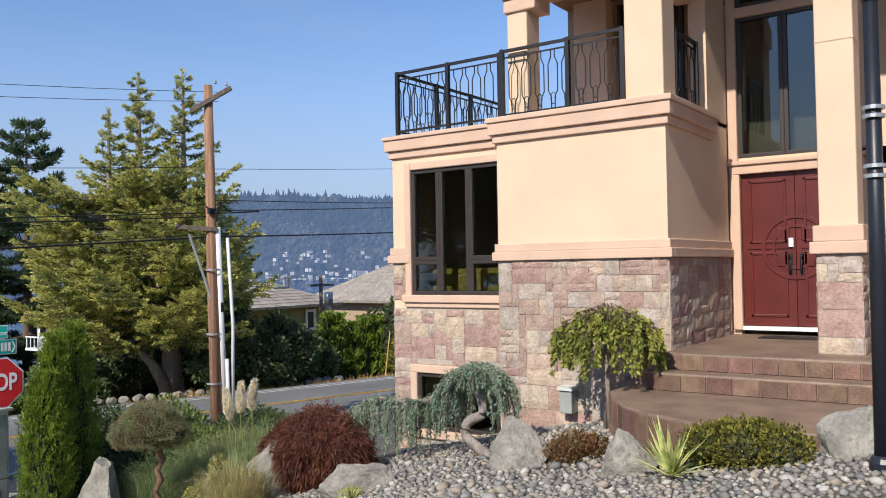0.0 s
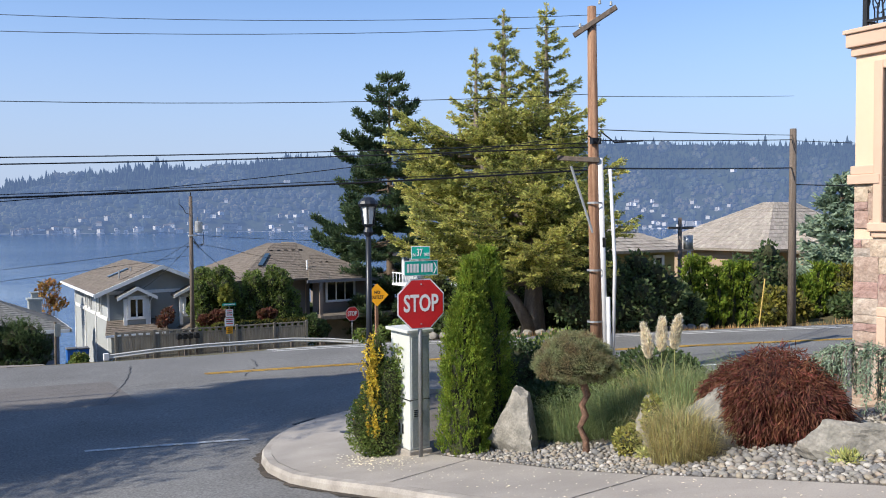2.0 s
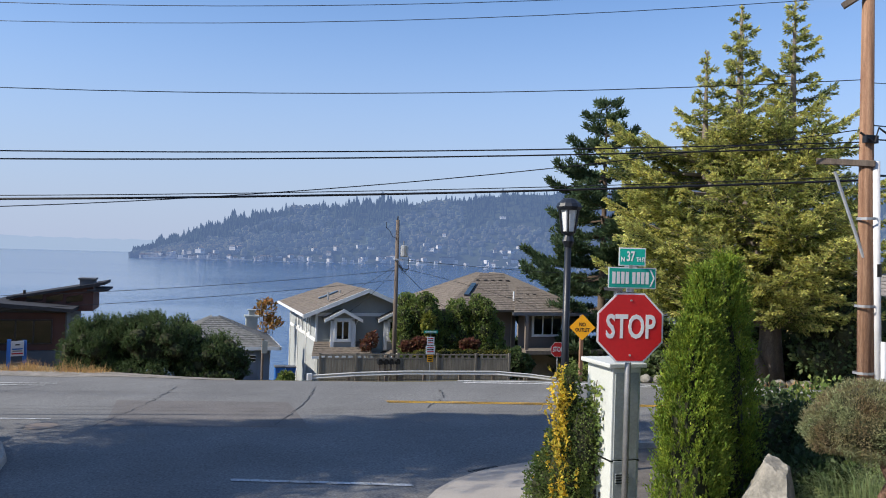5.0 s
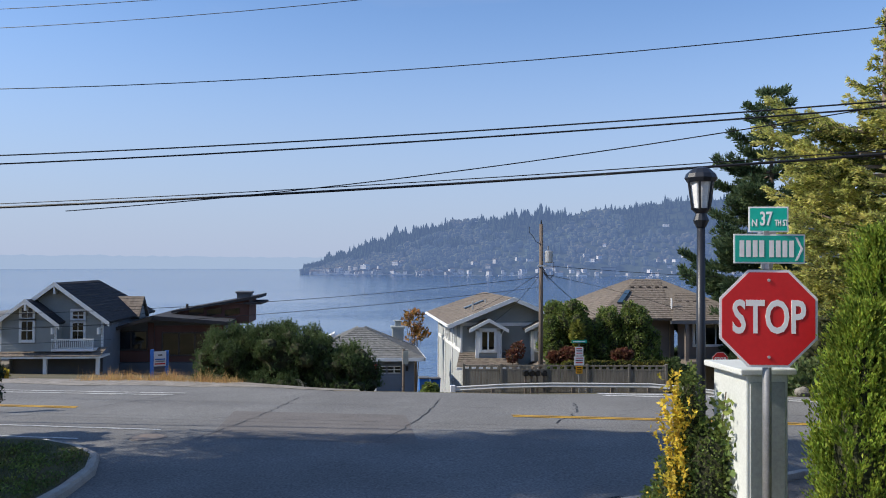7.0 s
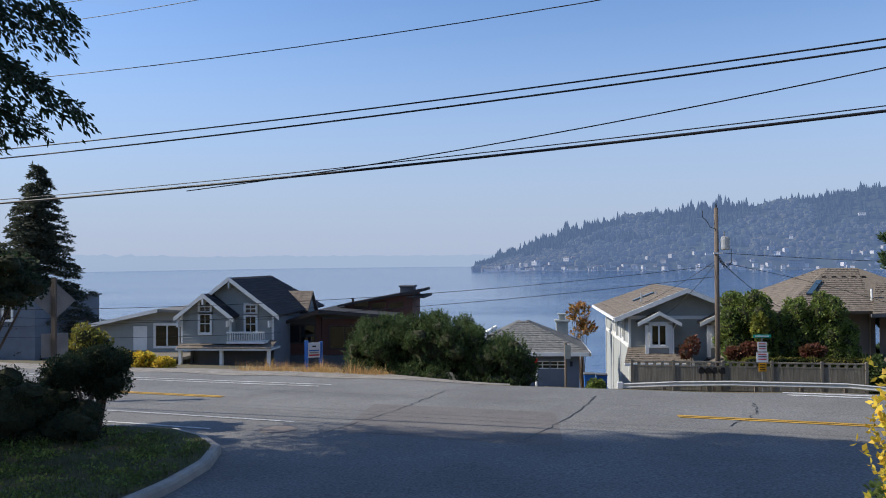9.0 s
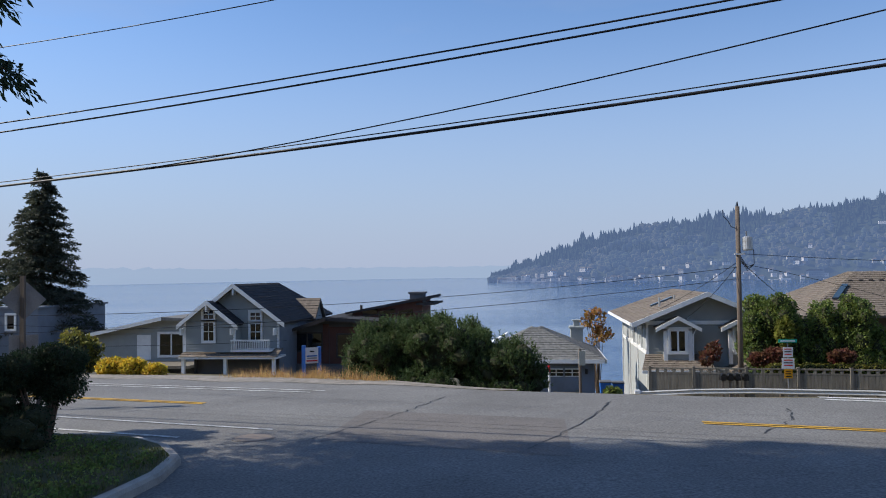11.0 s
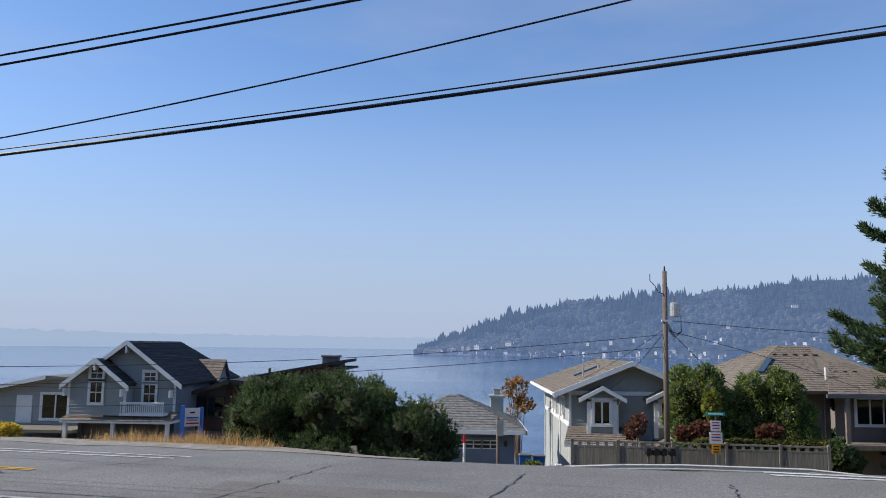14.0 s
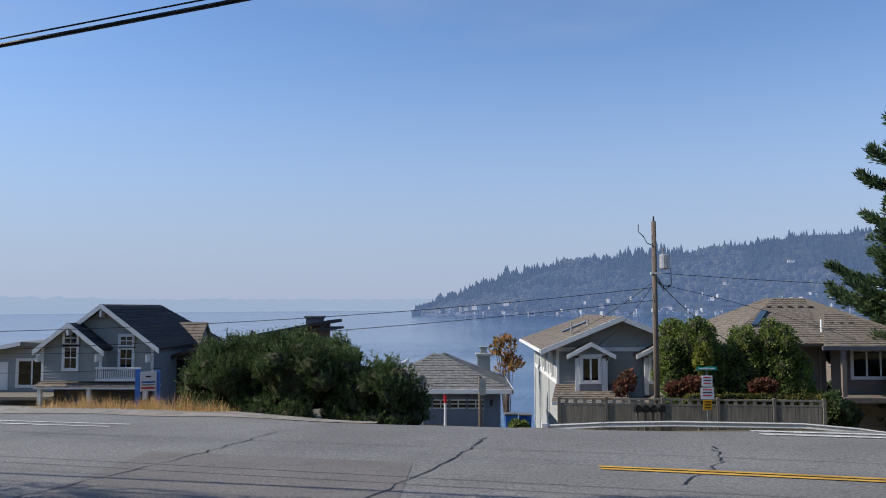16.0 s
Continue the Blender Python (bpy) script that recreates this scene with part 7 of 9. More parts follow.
    part("sign_plate", Geo().box((-0.34, 0.03, -1.55), (0.34, 0.04, -0.9), mm @ pose(0, 0, 0)), M_SIGNBACK, k)
    # sign seen from behind at the drive, with marker posts
    x, y = 4.2, 50.5
    k = thing("sign_seen_from_behind", pose(x, y, gz(x, y)), "back of an octagonal sign on a grey post", "road sign")
    part("post", Geo().tube([(x, y, gz(x, y)), (x, y, -3.6)], 0.04, 8), M_GREYPOST, k)
    part("sign_plate", Geo().prism(octagon(0.35, 0.03, pose(x, y, -3.95, 0, 0, 60)), (0.01, 0.01, 0)), M_SIGNBACK, k)
    x, y = 5.1, 52
    k = thing("marker_post", pose(x, y, gz(x, y)), "thin white and red marker post", "marker post")
    part("post", Geo().tube([(x, y, gz(x, y)), (x, y, -4.6)], 0.06, 8), M_PVC, k)
    part("red_band", Geo().tube([(x, y, -4.95), (x, y, -4.6)], 0.063, 8), M_RED, k)
    x, y = 6.6, 52
    k = thing("service_box_post", pose(x, y, gz(x, y)), "grey service box on a pole", "service pole")
    part("post", Geo().tube([(x, y, gz(x, y)), (x, y, -3.8)], 0.07, 8), M_POLEGREY, k)
    part("box_body", Geo().box((x - 0.05, y - 0.15, -4.6), (x + 0.25, y - 0.02, -3.9)), M_CABGREY, k)
    # yellow guy-wire guard across the road
    g = Geo().tube([(27.6, 22.9, gz(27.6, 22.9)), (27.95, 22.9, -0.7)], 0.024, 6)
    obj("guy_guard", g, M_GUYYEL, "thin faded yellow guy-wire guard", "guy guard")
    # bins beside the garage
    for k, (bx, by) in enumerate(((8.31, 58.50), (9.06, 59.00))):
        zb = gz(bx, by)
        wb = thing("wheeled_bin", pose(bx, by, zb), "dark blue wheeled bin beside the garage", "bin", group="wheeled bins")
        part("bin_body", Geo().prism([(bx - 0.27, by - 0.27, zb + 0.08), (bx + 0.27, by - 0.27, zb + 0.08), (bx + 0.32, by - 0.32, zb + 1.0), (bx - 0.32, by - 0.32, zb + 1.0)], (0, 0.6, 0)), M_BLUE, wb, bevel=0.03)
        part("lid", Geo().prism([(bx - 0.35, by - 0.36, zb + 1.0), (bx + 0.35, by - 0.36, zb + 1.0), (bx + 0.32, by - 0.36, zb + 1.08), (bx - 0.32, by - 0.36, zb + 1.08)], (0, 0.72, 0)), M_SIDINGD, wb, "dark hinged lid", bevel=0.02)
        for s in (-1, 1):
            part("wheel", Geo().tube([(bx + s * 0.24, by + 0.34, zb + 0.12), (bx + s * 0.30, by + 0.34, zb + 0.12)], 0.12, 12), M_RUBBER, wb)
    # red car beyond the rail
    c = thing("parked_car", pose(26.5, 57.5, -9), "red car parked below the guard rail", "car")
    zc = gz(26.5, 56.5)
    part("body", Geo().box((24.6, 54.8, zc + 0.3), (28.8, 56.5, zc + 0.95)), M_CARRED, c, bevel=0.15)
    part("cabin", Geo().prism([(25.4, 54.9, zc + 0.9), (28.2, 54.9, zc + 0.9), (27.6, 54.9, zc + 1.4), (26.0, 54.9, zc + 1.4)], (0, 1.5, 0)), M_PANE, c)
    for xx in (25.4, 28.0):
        for yy in (54.78, 56.35):
            wh = part("wheel", Geo().tube([(xx, yy, zc + 0.32), (xx, yy + 0.18, zc + 0.32)], 0.32, 16), M_RUBBER, c)
            part("rim", Geo().tube([(xx, yy - 0.01, zc + 0.32), (xx, yy + 0.19, zc + 0.32)], 0.2, 12), M_STEEL, wh)


small_signs()


# ---- plants ----
def plant(name, x, y, z, label, category, group=""):
    return thing(name, pose(x, y, z), label, category, group)


def leaves(owner, P, Dr, length, width, material, rng, name="foliage"):
    me = leaf_mesh(name, P, Dr, length, width, rng)
    me.materials.append(material)
    ob = new(name, me)
    ob.parent = owner
    ob.matrix_parent_inverse = owner.matrix_basis.inverted()
    ob["kind"] = "stuff"
    return ob


def bush(name, label, category, lumps, n, length, width, material, seed, core=None, up=0.3, shell=0.25, group="", stem=None, jit=0.7, base=None, stems=True):
    """A shrub: leaves over uneven lumps, a solid core painted dark as inner shade, and short stems."""
    rng = np.random.default_rng(seed)
    L = np.array(lumps, float)
    bx, by = L[:, 0].mean(), L[:, 1].mean()
    bz = base if base is not None else (L[:, 2] - L[:, 5]).min()
    o = plant(name, bx, by, bz, label, category, group)
    P, N = lumps_cloud(lumps, n, rng, shell)
    Dr = N + rng.normal(size=N.shape) * jit + np.array([0, 0, up])
    leaves(o, P, Dr, length, width, material, rng)
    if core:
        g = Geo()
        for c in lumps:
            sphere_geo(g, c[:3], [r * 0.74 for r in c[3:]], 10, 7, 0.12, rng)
        part("shade_core", g, core, o, "solid dark core painted as inner shade")
    g = Geo()
    for c in (lumps[:12] if stems else ()):
        g.tube([(bx + 0.1 * (c[0] - bx), by + 0.1 * (c[1] - by), bz - 0.12), (0.5 * (bx + c[0]), 0.5 * (by + c[1]), 0.5 * (bz + c[2])), c[:3]], [0.035 + 0.012 * c[3], 0.03, 0.012], 6)
    if stems:
        part("stem", g, stem or M_BARK, o)
    return o


# fill colours of the solid cores: shade inside the crowns painted dark
M_CORE = mat("inner_shade_fill", (0.05, 0.055, 0.024), 0.95, 0.4, 6, 30, 0.5)
M_CORER = mat("red_inner_shade_fill", (0.07, 0.025, 0.018), 0.95, 0.4, 6, 30, 0.5)


def conifer(name, label, x, y, z0, top, radius, clear, whorls, per, material, seed, leaf=(0.22, 0.05), dens=60, rise=0.15, tipup=0.25, droop=0.0, profile=None, tips=((0, 0),), trunk_r=0.28, lean=None, barkm=None, spread=0.28, tipm=None):
    """A conifer: tapered trunk, whorls of limbs, and sprays of foliage along each limb."""
    rng = np.random.default_rng(seed)
    o = plant(name, x, y, z0, label, "tree")
    H = top - z0
    tg, lg = Geo(), Geo()
    for k, (tx, ty) in enumerate(tips):
        f = 1.0 if k == 0 else 0.97
        tg.tube([(x, y, z0 - 0.2), (x + tx * 0.15, y + ty * 0.15, z0 + H * 0.2), (x + tx, y + ty, z0 + H * 0.6), (x + tx, y + ty, z0 + H * f)], [trunk_r, trunk_r * 0.8, trunk_r * 0.4, 0.02], 9)
    PP, DD, UU = [], [], []
    for i in range(whorls):
        t = i / (whorls - 1)
        zz = z0 + clear + (H - clear) * t ** 0.95 + rng.uniform(-0.1, 0.1) * (1 - t)
        for j in range(per if t < 0.85 else max(3, per - 2)):
            a = rng.uniform(0, 2 * math.pi)
            k = rng.integers(len(tips))
            tx, ty = tips[k]
            s = min(1, max(0.15, (zz - z0) / (H * 0.6)))
            cx, cy = x + tx * s, y + ty * s
            prof = profile(t) if profile else (1 - t) ** 0.8
            R = radius * prof * rng.uniform(0.62, 1.12) + 0.12
            if len(tips) > 1 and t > 0.5:
                R *= 0.72
            d = np.array([math.cos(a), math.sin(a), 0.0])
            if lean is not None:
                R *= 1 + 0.25 * float(d[:2] @ np.array(lean))
            m = 7
            us = np.linspace(0, 1, m)
            dz = R * (rise * us + tipup * us ** 3 - droop * us ** 1.6) + rng.uniform(-0.2, 0.2)
            base = np.array([cx, cy, zz])
            line = base + d * (us * R)[:, None] + np.stack([0 * us, 0 * us, dz], 1)
            lg.tube([tuple(p) for p in line[::2]], [max(0.012, 0.022 * R), 0.014 * R + 0.006, 0.008, 0.004][:len(line[::2])], 4, False)
            n = int(dens * (R + 0.4))
            side = np.array([-d[1], d[0], 0])
            m2 = int(8 + 5 * R)
            k2 = rng.integers(m2, size=n)
            ju = rng.uniform(-0.5, 0.5, m2)
            sg = np.where(k2 % 2 == 0, 1.0, -1.0)
            u0 = 0.12 + 0.86 * (k2 + 0.5 + ju[k2]) / m2
            s2 = rng.random(n) ** 0.8
            wl = 0.07 + spread * 2.6 * R * (1.02 - u0) ** 0.7 * np.minimum(1, u0 * 2.2) * (0.7 + 0.6 * np.abs(ju[k2]))
            u = u0
            c = base + d * (u0 * R)[:, None]
            c[:, 2] += np.interp(u0, us, dz)
            tw = side * (sg * 0.72)[:, None] + d * 0.62
            tw[:, 2] += tipup * 0.5 - droop * 1.4 * s2
            c += tw * (s2 * wl)[:, None] + rng.normal(size=(n, 3)) * (0.03 + 0.006 * R)
            dirs = tw + rng.normal(size=(n, 3)) * 0.42
            dirs[:, 2] += 0.25 * tipup - 0.9 * droop + 0.12
            u = u0 + 0.35 * s2
            PP.append(c)
            DD.append(dirs)
            UU.append(u + rng.normal(0, 0.10, n))
    part("trunk", tg, barkm or M_BARK, o, smooth=True)
    lm = part("branchwork", lg, barkm or M_BARK, o)
    lm["kind"] = "stuff"
    P, D, U = np.concatenate(PP), np.concatenate(DD), np.concatenate(UU)
    if tipm:
        k = U > 0.62
        leaves(o, P[k], D[k], leaf[0], leaf[1], tipm, rng, "tip_foliage")
        P, D = P[~k], D[~k]
    leaves(o, P, D, leaf[0], leaf[1], material, rng)
    return o


def limbed_conifer(name, label, x, y, z0, top, leaders, limbs, shape, needle, per_m, material, tipm, seed, trunk_r, barkm, twig=0.34, gap=0.17, fluff=0.05, up=0.0, tuft=0.6):
    """A conifer built limb by limb: every limb carries side twigs, every twig a brush of needles.
    leaders: (dx, dy, height share); limbs: (leader, z share, azimuth, length); shape(u) gives the limb's rise over its length."""
    rng = np.random.default_rng(seed)
    o = plant(name, x, y, z0, label, "tree")
    H = top - z0
    tg, lg = Geo(), Geo()

    def axis(k, f):
        dx, dy, hf = leaders[k]
        s = min(1.0, max(0.0, (f - 0.26) / 0.3))
        s = s * s * (3 - 2 * s)
        return np.array([x + dx * s, y + dy * s, z0 + H * f])
    for k, (dx, dy, hf) in enumerate(leaders):
        fs = np.linspace(0.0, hf, 9)
        tg.tube([tuple(axis(k, f) - (0, 0, 0.2 if f == 0 else 0)) for f in fs], [trunk_r * 1.35] + [trunk_r * (1 - 0.93 * f / hf) * (1 if k == 0 else 0.8) for f in fs[1:]], 10)
    P, D, T = [], [], []

    def brush(a, b, n, spread, tip):
        u = rng.random(n)
        ax = (b - a) / (np.linalg.norm(b - a) + 1e-9)
        r = rng.normal(size=(n, 3))
        r -= (r @ ax)[:, None] * ax
        r /= np.linalg.norm(r, axis=1, keepdims=True) + 1e-9
        P.append(a + (b - a) * u[:, None] + r * (fluff * rng.random(n))[:, None] * spread)
        d = r * tuft + ax + rng.normal(size=(n, 3)) * 0.25
        d[:, 2] += up
        D.append(d)
        T.append(np.full(n, tip) + 0.3 * u + rng.normal(0, 0.12, n))
    for k, f, az, R in limbs:
        base = axis(k, f)
        d = np.array([math.cos(az), math.sin(az), 0.0])
        sd = np.array([-d[1], d[0], 0.0])
        wob = rng.uniform(-0.12, 0.12)
        us = np.linspace(0, 1, 9)
        line = np.array([base + d * u * R + sd * wob * R * math.sin(u * 3) + np.array([0, 0, R * shape(u, f)]) for u in us])
        lg.tube([tuple(p) for p in line[::2]], [0.02 * R + 0.012, 0.014 * R + 0.01, 0.009 * R + 0.006, 0.008, 0.004], 5, False)
        nt = max(5, int(R / gap))
        for q in range(nt):
            u = 0.16 + 0.84 * (q + rng.uniform(-0.3, 0.3) + 0.5) / nt
            u = min(0.99, u)
            i = min(7, int(u * 8))
            a = line[i] + (line[i + 1] - line[i]) * (u * 8 - i)
            fw = line[i + 1] - line[i]
            fw /= np.linalg.norm(fw)
            L = twig * R * min(1.0, 3.2 * (1.02 - u)) * min(1, 0.45 + u) * rng.uniform(0.65, 1.2) + 0.10
            for s in ((-1, 1) if L > 0.22 else (rng.choice((-1, 1)),)):
                t = sd * s * rng.uniform(0.45, 0.85) + fw * 0.75
                t[2] += rng.uniform(-0.16, 0.10) + up * 0.5
                t /= np.linalg.norm(t)
                b = a + t * L
                b[2] -= 0.12 * L
                lg.tube([tuple(a), tuple(b)], [0.008, 0.003], 3, False)
                brush(a + (b - a) * 0.1, b, max(6, int(per_m * L)), 1.0, 0.25 + 0.55 * u)
        brush(line[2], line[5], int(per_m * 0.5 * R * 0.4), 1.0, 0.2)
        brush(line[5], line[8], int(per_m * R * 0.5), 1.0, 0.75)
    for k, (dx, dy, hf) in enumerate(leaders):
        brush(axis(k, hf - 0.10), axis(k, hf), int(per_m * 1.6), 2.0, 0.7)
    part("trunk", tg, barkm, o, smooth=True)
    part("branchwork", lg, barkm, o)["kind"] = "stuff"
    P, D, T = np.concatenate(P), np.concatenate(D), np.concatenate(T)
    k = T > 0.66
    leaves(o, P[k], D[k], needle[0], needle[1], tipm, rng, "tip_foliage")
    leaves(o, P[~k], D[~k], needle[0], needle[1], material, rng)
    return o


# golden cedar across the road: a broad skirt and three leaders
def cedar_limbs():
    rng = random.Random(21)
    out = []
    for i in range(165):
        f = 0.16 + 0.42 * (i / 149) ** 1.05
        R = float(np.interp(f, [0.16, 0.24, 0.40, 0.58], [4.2, 5.0, 4.4, 2.7])) * rng.uniform(0.62, 1.08)
        az = i * 2.4 + rng.uniform(-0.5, 0.5)
        out.append((rng.randrange(3), f, az, R * (1 + 0.2 * math.cos(az - 2.7))))
    for k, hf, r0 in ((0, 0.985, 3.1), (1, 1.0, 3.2), (2, 0.86, 2.2)):
        n = 46 if k < 2 else 26
        for i in range(n):
            s = (i + rng.random()) / n
            f = 0.52 + (hf - 0.54) * s
            out.append((k, f, i * 2.4 + rng.uniform(-0.6, 0.6), (r0 * (1 - s) ** 1.35 + 0.25) * rng.uniform(0.45, 1.2)))
    return out


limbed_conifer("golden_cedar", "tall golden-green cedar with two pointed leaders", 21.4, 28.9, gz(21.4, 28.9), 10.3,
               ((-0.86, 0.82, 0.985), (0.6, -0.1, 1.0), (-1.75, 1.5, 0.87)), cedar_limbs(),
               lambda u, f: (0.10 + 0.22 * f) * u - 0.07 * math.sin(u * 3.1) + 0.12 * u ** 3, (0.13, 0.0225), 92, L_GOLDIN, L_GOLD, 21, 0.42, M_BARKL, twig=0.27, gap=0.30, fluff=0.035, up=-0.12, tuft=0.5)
tk = Geo().tube([(21.3, 28.7, gz(21.4, 28.9)), (20.5, 28.9, -1.6), (19.7, 29.2, -0.6)], [0.3, 0.2, 0.1], 8)
obj("fallen_limb", tk, M_BARKL, "bare pale forked limb at the foot of the cedar", "tree limb", smooth=True)
# dark pine beyond the houses
def pine_limbs():
    rng = random.Random(22)
    out = []
    for w in range(19):
        f = 0.08 + 0.90 * (w / 18) ** 0.96
        R = 9.6 * (1 - (f - 0.08) / 0.94) ** 0.72 + 0.4
        for k in range(6 if w < 14 else 5):
            out.append((0, f + rng.uniform(-0.012, 0.012), k * (1.0472 if w < 14 else 1.2566) + w * 0.7 + rng.uniform(-0.4, 0.4), R * rng.uniform(0.55, 1.06)))
    return out


limbed_conifer("dark_pine", "tall dark green pine with upswept branch tips", 37.3, 70.0, gz(37.3, 70), 15.2, ((0, 0, 1.0),), pine_limbs(),
               lambda u, f: -0.17 * u + 0.33 * u ** 3.2 + 0.35 * max(0, f - 0.55) * u, (0.42, 0.058), 38, L_PINEFAR, L_PINEFAR, 22, 0.5, M_BARK, twig=0.28, gap=0.40, fluff=0.22, up=0.5, tuft=0.75)
# spruce by the water at the far left
conifer("grey_spruce", "tall thinning grey-green spruce by the shore", -39.2, 80, gz(-39.2, 80), 9.3, 5.6, 2.0, 44, 8, L_SPRUCE, 23, (0.36, 0.055), 48, -0.12, 0.18, 0.28,
        profile=lambda t: 1.0 * (1 - t) ** 0.85 + 0.05, trunk_r=0.45, spread=0.3)
# drooping cedar on the lawn, then two unseen ones added to cast shade
conifer("drooping_cedar", "dark drooping cedar on the lawn corner", -8.1, 21.6, gz(-8.1, 21.6) + 0.2, 13.4, 4.75, 7.5, 19, 10, L_CEDAR, 24, (0.17, 0.028), 190, 0.12, -0.1, 0.42,
        profile=lambda t: 0.95 * (1 - t) ** 0.6 + 0.08, trunk_r=0.4, spread=0.34)
conifer("drooping_cedar", "unseen second cedar added to shade the road", -9.2, 19.5, gz(-9.2, 19.5) + 0.2, 16.0, 4.3, 5.0, 26, 7, L_CEDAR, 25, (0.20, 0.03), 62, 0.1, -0.1, 0.25,
        profile=lambda t: 0.95 * (1 - t) ** 0.45 + 0.08, trunk_r=0.38, spread=0.34)
conifer("shade_cedar", "unseen tall cedar added to shade the lawn", -13.5, 21.0, gz(-13.5, 21) + 0.2, 10.5, 4.4, 3.0, 13, 5, L_CEDAR, 27, (0.28, 0.05), 45, 0.1, -0.1, 0.25,
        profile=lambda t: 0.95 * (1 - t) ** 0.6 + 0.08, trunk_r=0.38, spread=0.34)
conifer("blue_green_fir", "blue-green young fir beyond the road", 39.5, 27.0, gz(39.5, 27), 3.6, 2.9, 0.3, 16, 8, L_BLUE, 26, (0.36, 0.07), 60, 0.1, 0.2, 0.1, trunk_r=0.15)


def arborvitae(x, y, z0, top, r, n, seed, label, group, leaf=(0.06, 0.011), fan=0.13):
    """A columnar hedge tree of upright flat sprays standing out from a dark core."""
    rng = np.random.default_rng(seed)
    o = plant("arborvitae", x, y, z0, label, "hedge tree", group)
    H = top - z0
    per = 34
    m = max(20, n // per)
    t = rng.random(m) ** 0.85 * 0.985
    a = rng.uniform(0, 2 * math.pi, m)
    prof = (1.02 - 0.22 * t) * np.clip((1 - t) / 0.42, 0, 1) ** 0.6
    wob = 1 + 0.10 * np.sin(a * 3 + t * 9 + seed) + 0.10 * np.sin(a * 7 + t * 21)
    rr = r * prof * wob * rng.uniform(0.80, 1.06, m) + 0.02
    C = np.stack([x + rr * np.cos(a), y + rr * np.sin(a), z0 + 0.02 + H * t * 0.95], 1)
    out = np.stack([np.cos(a), np.sin(a), np.zeros(m)], 1)
    tan = np.stack([-np.sin(a), np.cos(a), np.zeros(m)], 1)
    tilt = rng.uniform(-0.9, 0.9, m)[:, None]
    spray = out * np.cos(tilt) + tan * np.sin(tilt)
    grow = np.array([0, 0, 1.0]) + spray * rng.uniform(0.15, 0.7, m)[:, None]
    k = np.repeat(np.arange(m), per)
    u = rng.random(len(k))
    v = rng.uniform(-1, 1, len(k)) * (0.15 + 0.85 * u) * 0.55
    s = fan * rng.uniform(0.7, 1.25, m)[k]
    P = C[k] + grow[k] * (u * s)[:, None] + spray[k] * (v * s)[:, None] + rng.normal(size=(len(k), 3)) * 0.004
    Dr = grow[k] + spray[k] * (v * 1.3)[:, None] + rng.normal(size=(len(k), 3)) * 0.15
    leaves(o, P, Dr, leaf[0], leaf[1], L_ARB, rng)
    # solid dark taper inside the sprays, painted as the shade within
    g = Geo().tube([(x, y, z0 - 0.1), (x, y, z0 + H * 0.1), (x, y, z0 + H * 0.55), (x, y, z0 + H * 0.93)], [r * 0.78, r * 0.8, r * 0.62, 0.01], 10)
    part("shade_core", g, M_CORE, o, "solid dark core painted as inner shade")
    return o


arborvitae(7.44, 13.10, gz(7.44, 13.10) + 0.1, 0.52, 0.31, 44000, 31, "dense green arborvitae beside the cabinet, shorter than its neighbours", "corner arborvitae", (0.034, 0.008))
arborvitae(7.68, 13.28, gz(7.68, 13.28) + 0.1, 1.12, 0.26, 44000, 33, "dense green columnar arborvitae with a pointed top", "corner arborvitae", (0.034, 0.008))
arborvitae(8.22, 13.62, gz(8.22, 13.62) + 0.1, 1.26, 0.34, 44000, 32, "shaded columnar arborvitae behind its neighbour", "corner arborvitae", (0.034, 0.008))
for i, (hx, hh) in enumerate(((28.0, 0.0), (28.55, -0.1), (29.2, -0.5), (29.8, -0.3), (30.4, -0.3), (33.2, -1.0), (33.9, -0.4), (34.5, -0.6))):
    arborvitae(hx, 26.6 - 0.35 * (hx - 28), gz(hx, 26.5), hh, 0.34, 5000, 40 + i, "slim arborvitae in a hedge row beyond the road", "hedge row", (0.12, 0.03), 0.3)

# corner shrubs
rng0 = np.random.default_rng(50)
ez = gz(6.6, 14.4) + 0.30
eu = bush("variegated_euonymus", "green euonymus with bright golden shoots", "shrub",
          [(6.6, 14.35, ez + 0.55, 0.33, 0.33, 0.6), (6.75, 14.2, ez + 0.9, 0.26, 0.26, 0.55), (6.5, 14.5, ez + 0.30, 0.33, 0.31, 0.46), (6.66, 14.3, ez + 0.18, 0.34, 0.32, 0.34), (6.62, 14.3, ez + 1.35, 0.13, 0.13, 0.5)], 16000, 0.036, 0.012, L_GREEN, 51, M_CORE)
P, D = [], []
for k in range(95):
    c = [(6.48, 14.25, 0.45, 0.13), (6.48, 14.2, 0.2, 0.20), (6.5, 14.28, 1.2, 0.07), (6.48, 14.24, 0.8, 0.12)][k % 4]
    p0 = np.array([c[0] + rng0.normal() * c[3] * 0.35, c[1] + rng0.normal() * c[3] * 0.6, ez + c[2] + rng0.uniform(-0.12, 0.3)])
    ax = np.array([rng0.normal() * 0.22 - 0.12, rng0.normal() * 0.22, 1.0])
    u = rng0.random(26)
    P.append(p0 + ax * (u * rng0.uniform(0.2, 0.42))[:, None])
    D.append(ax * 0.6 + rng0.normal(size=(26, 3)) * 0.7)
leaves(eu, np.concatenate(P), np.concatenate(D), 0.045, 0.013, L_YEL, rng0, "golden_foliage")
iz = gz(7.0, 13.9) + 0.2
rv = np.random.default_rng(52)
ivy = plant("climbing_ivy", 6.83, 13.9, iz, "sparse ivy climbing the cabinet side", "climber")
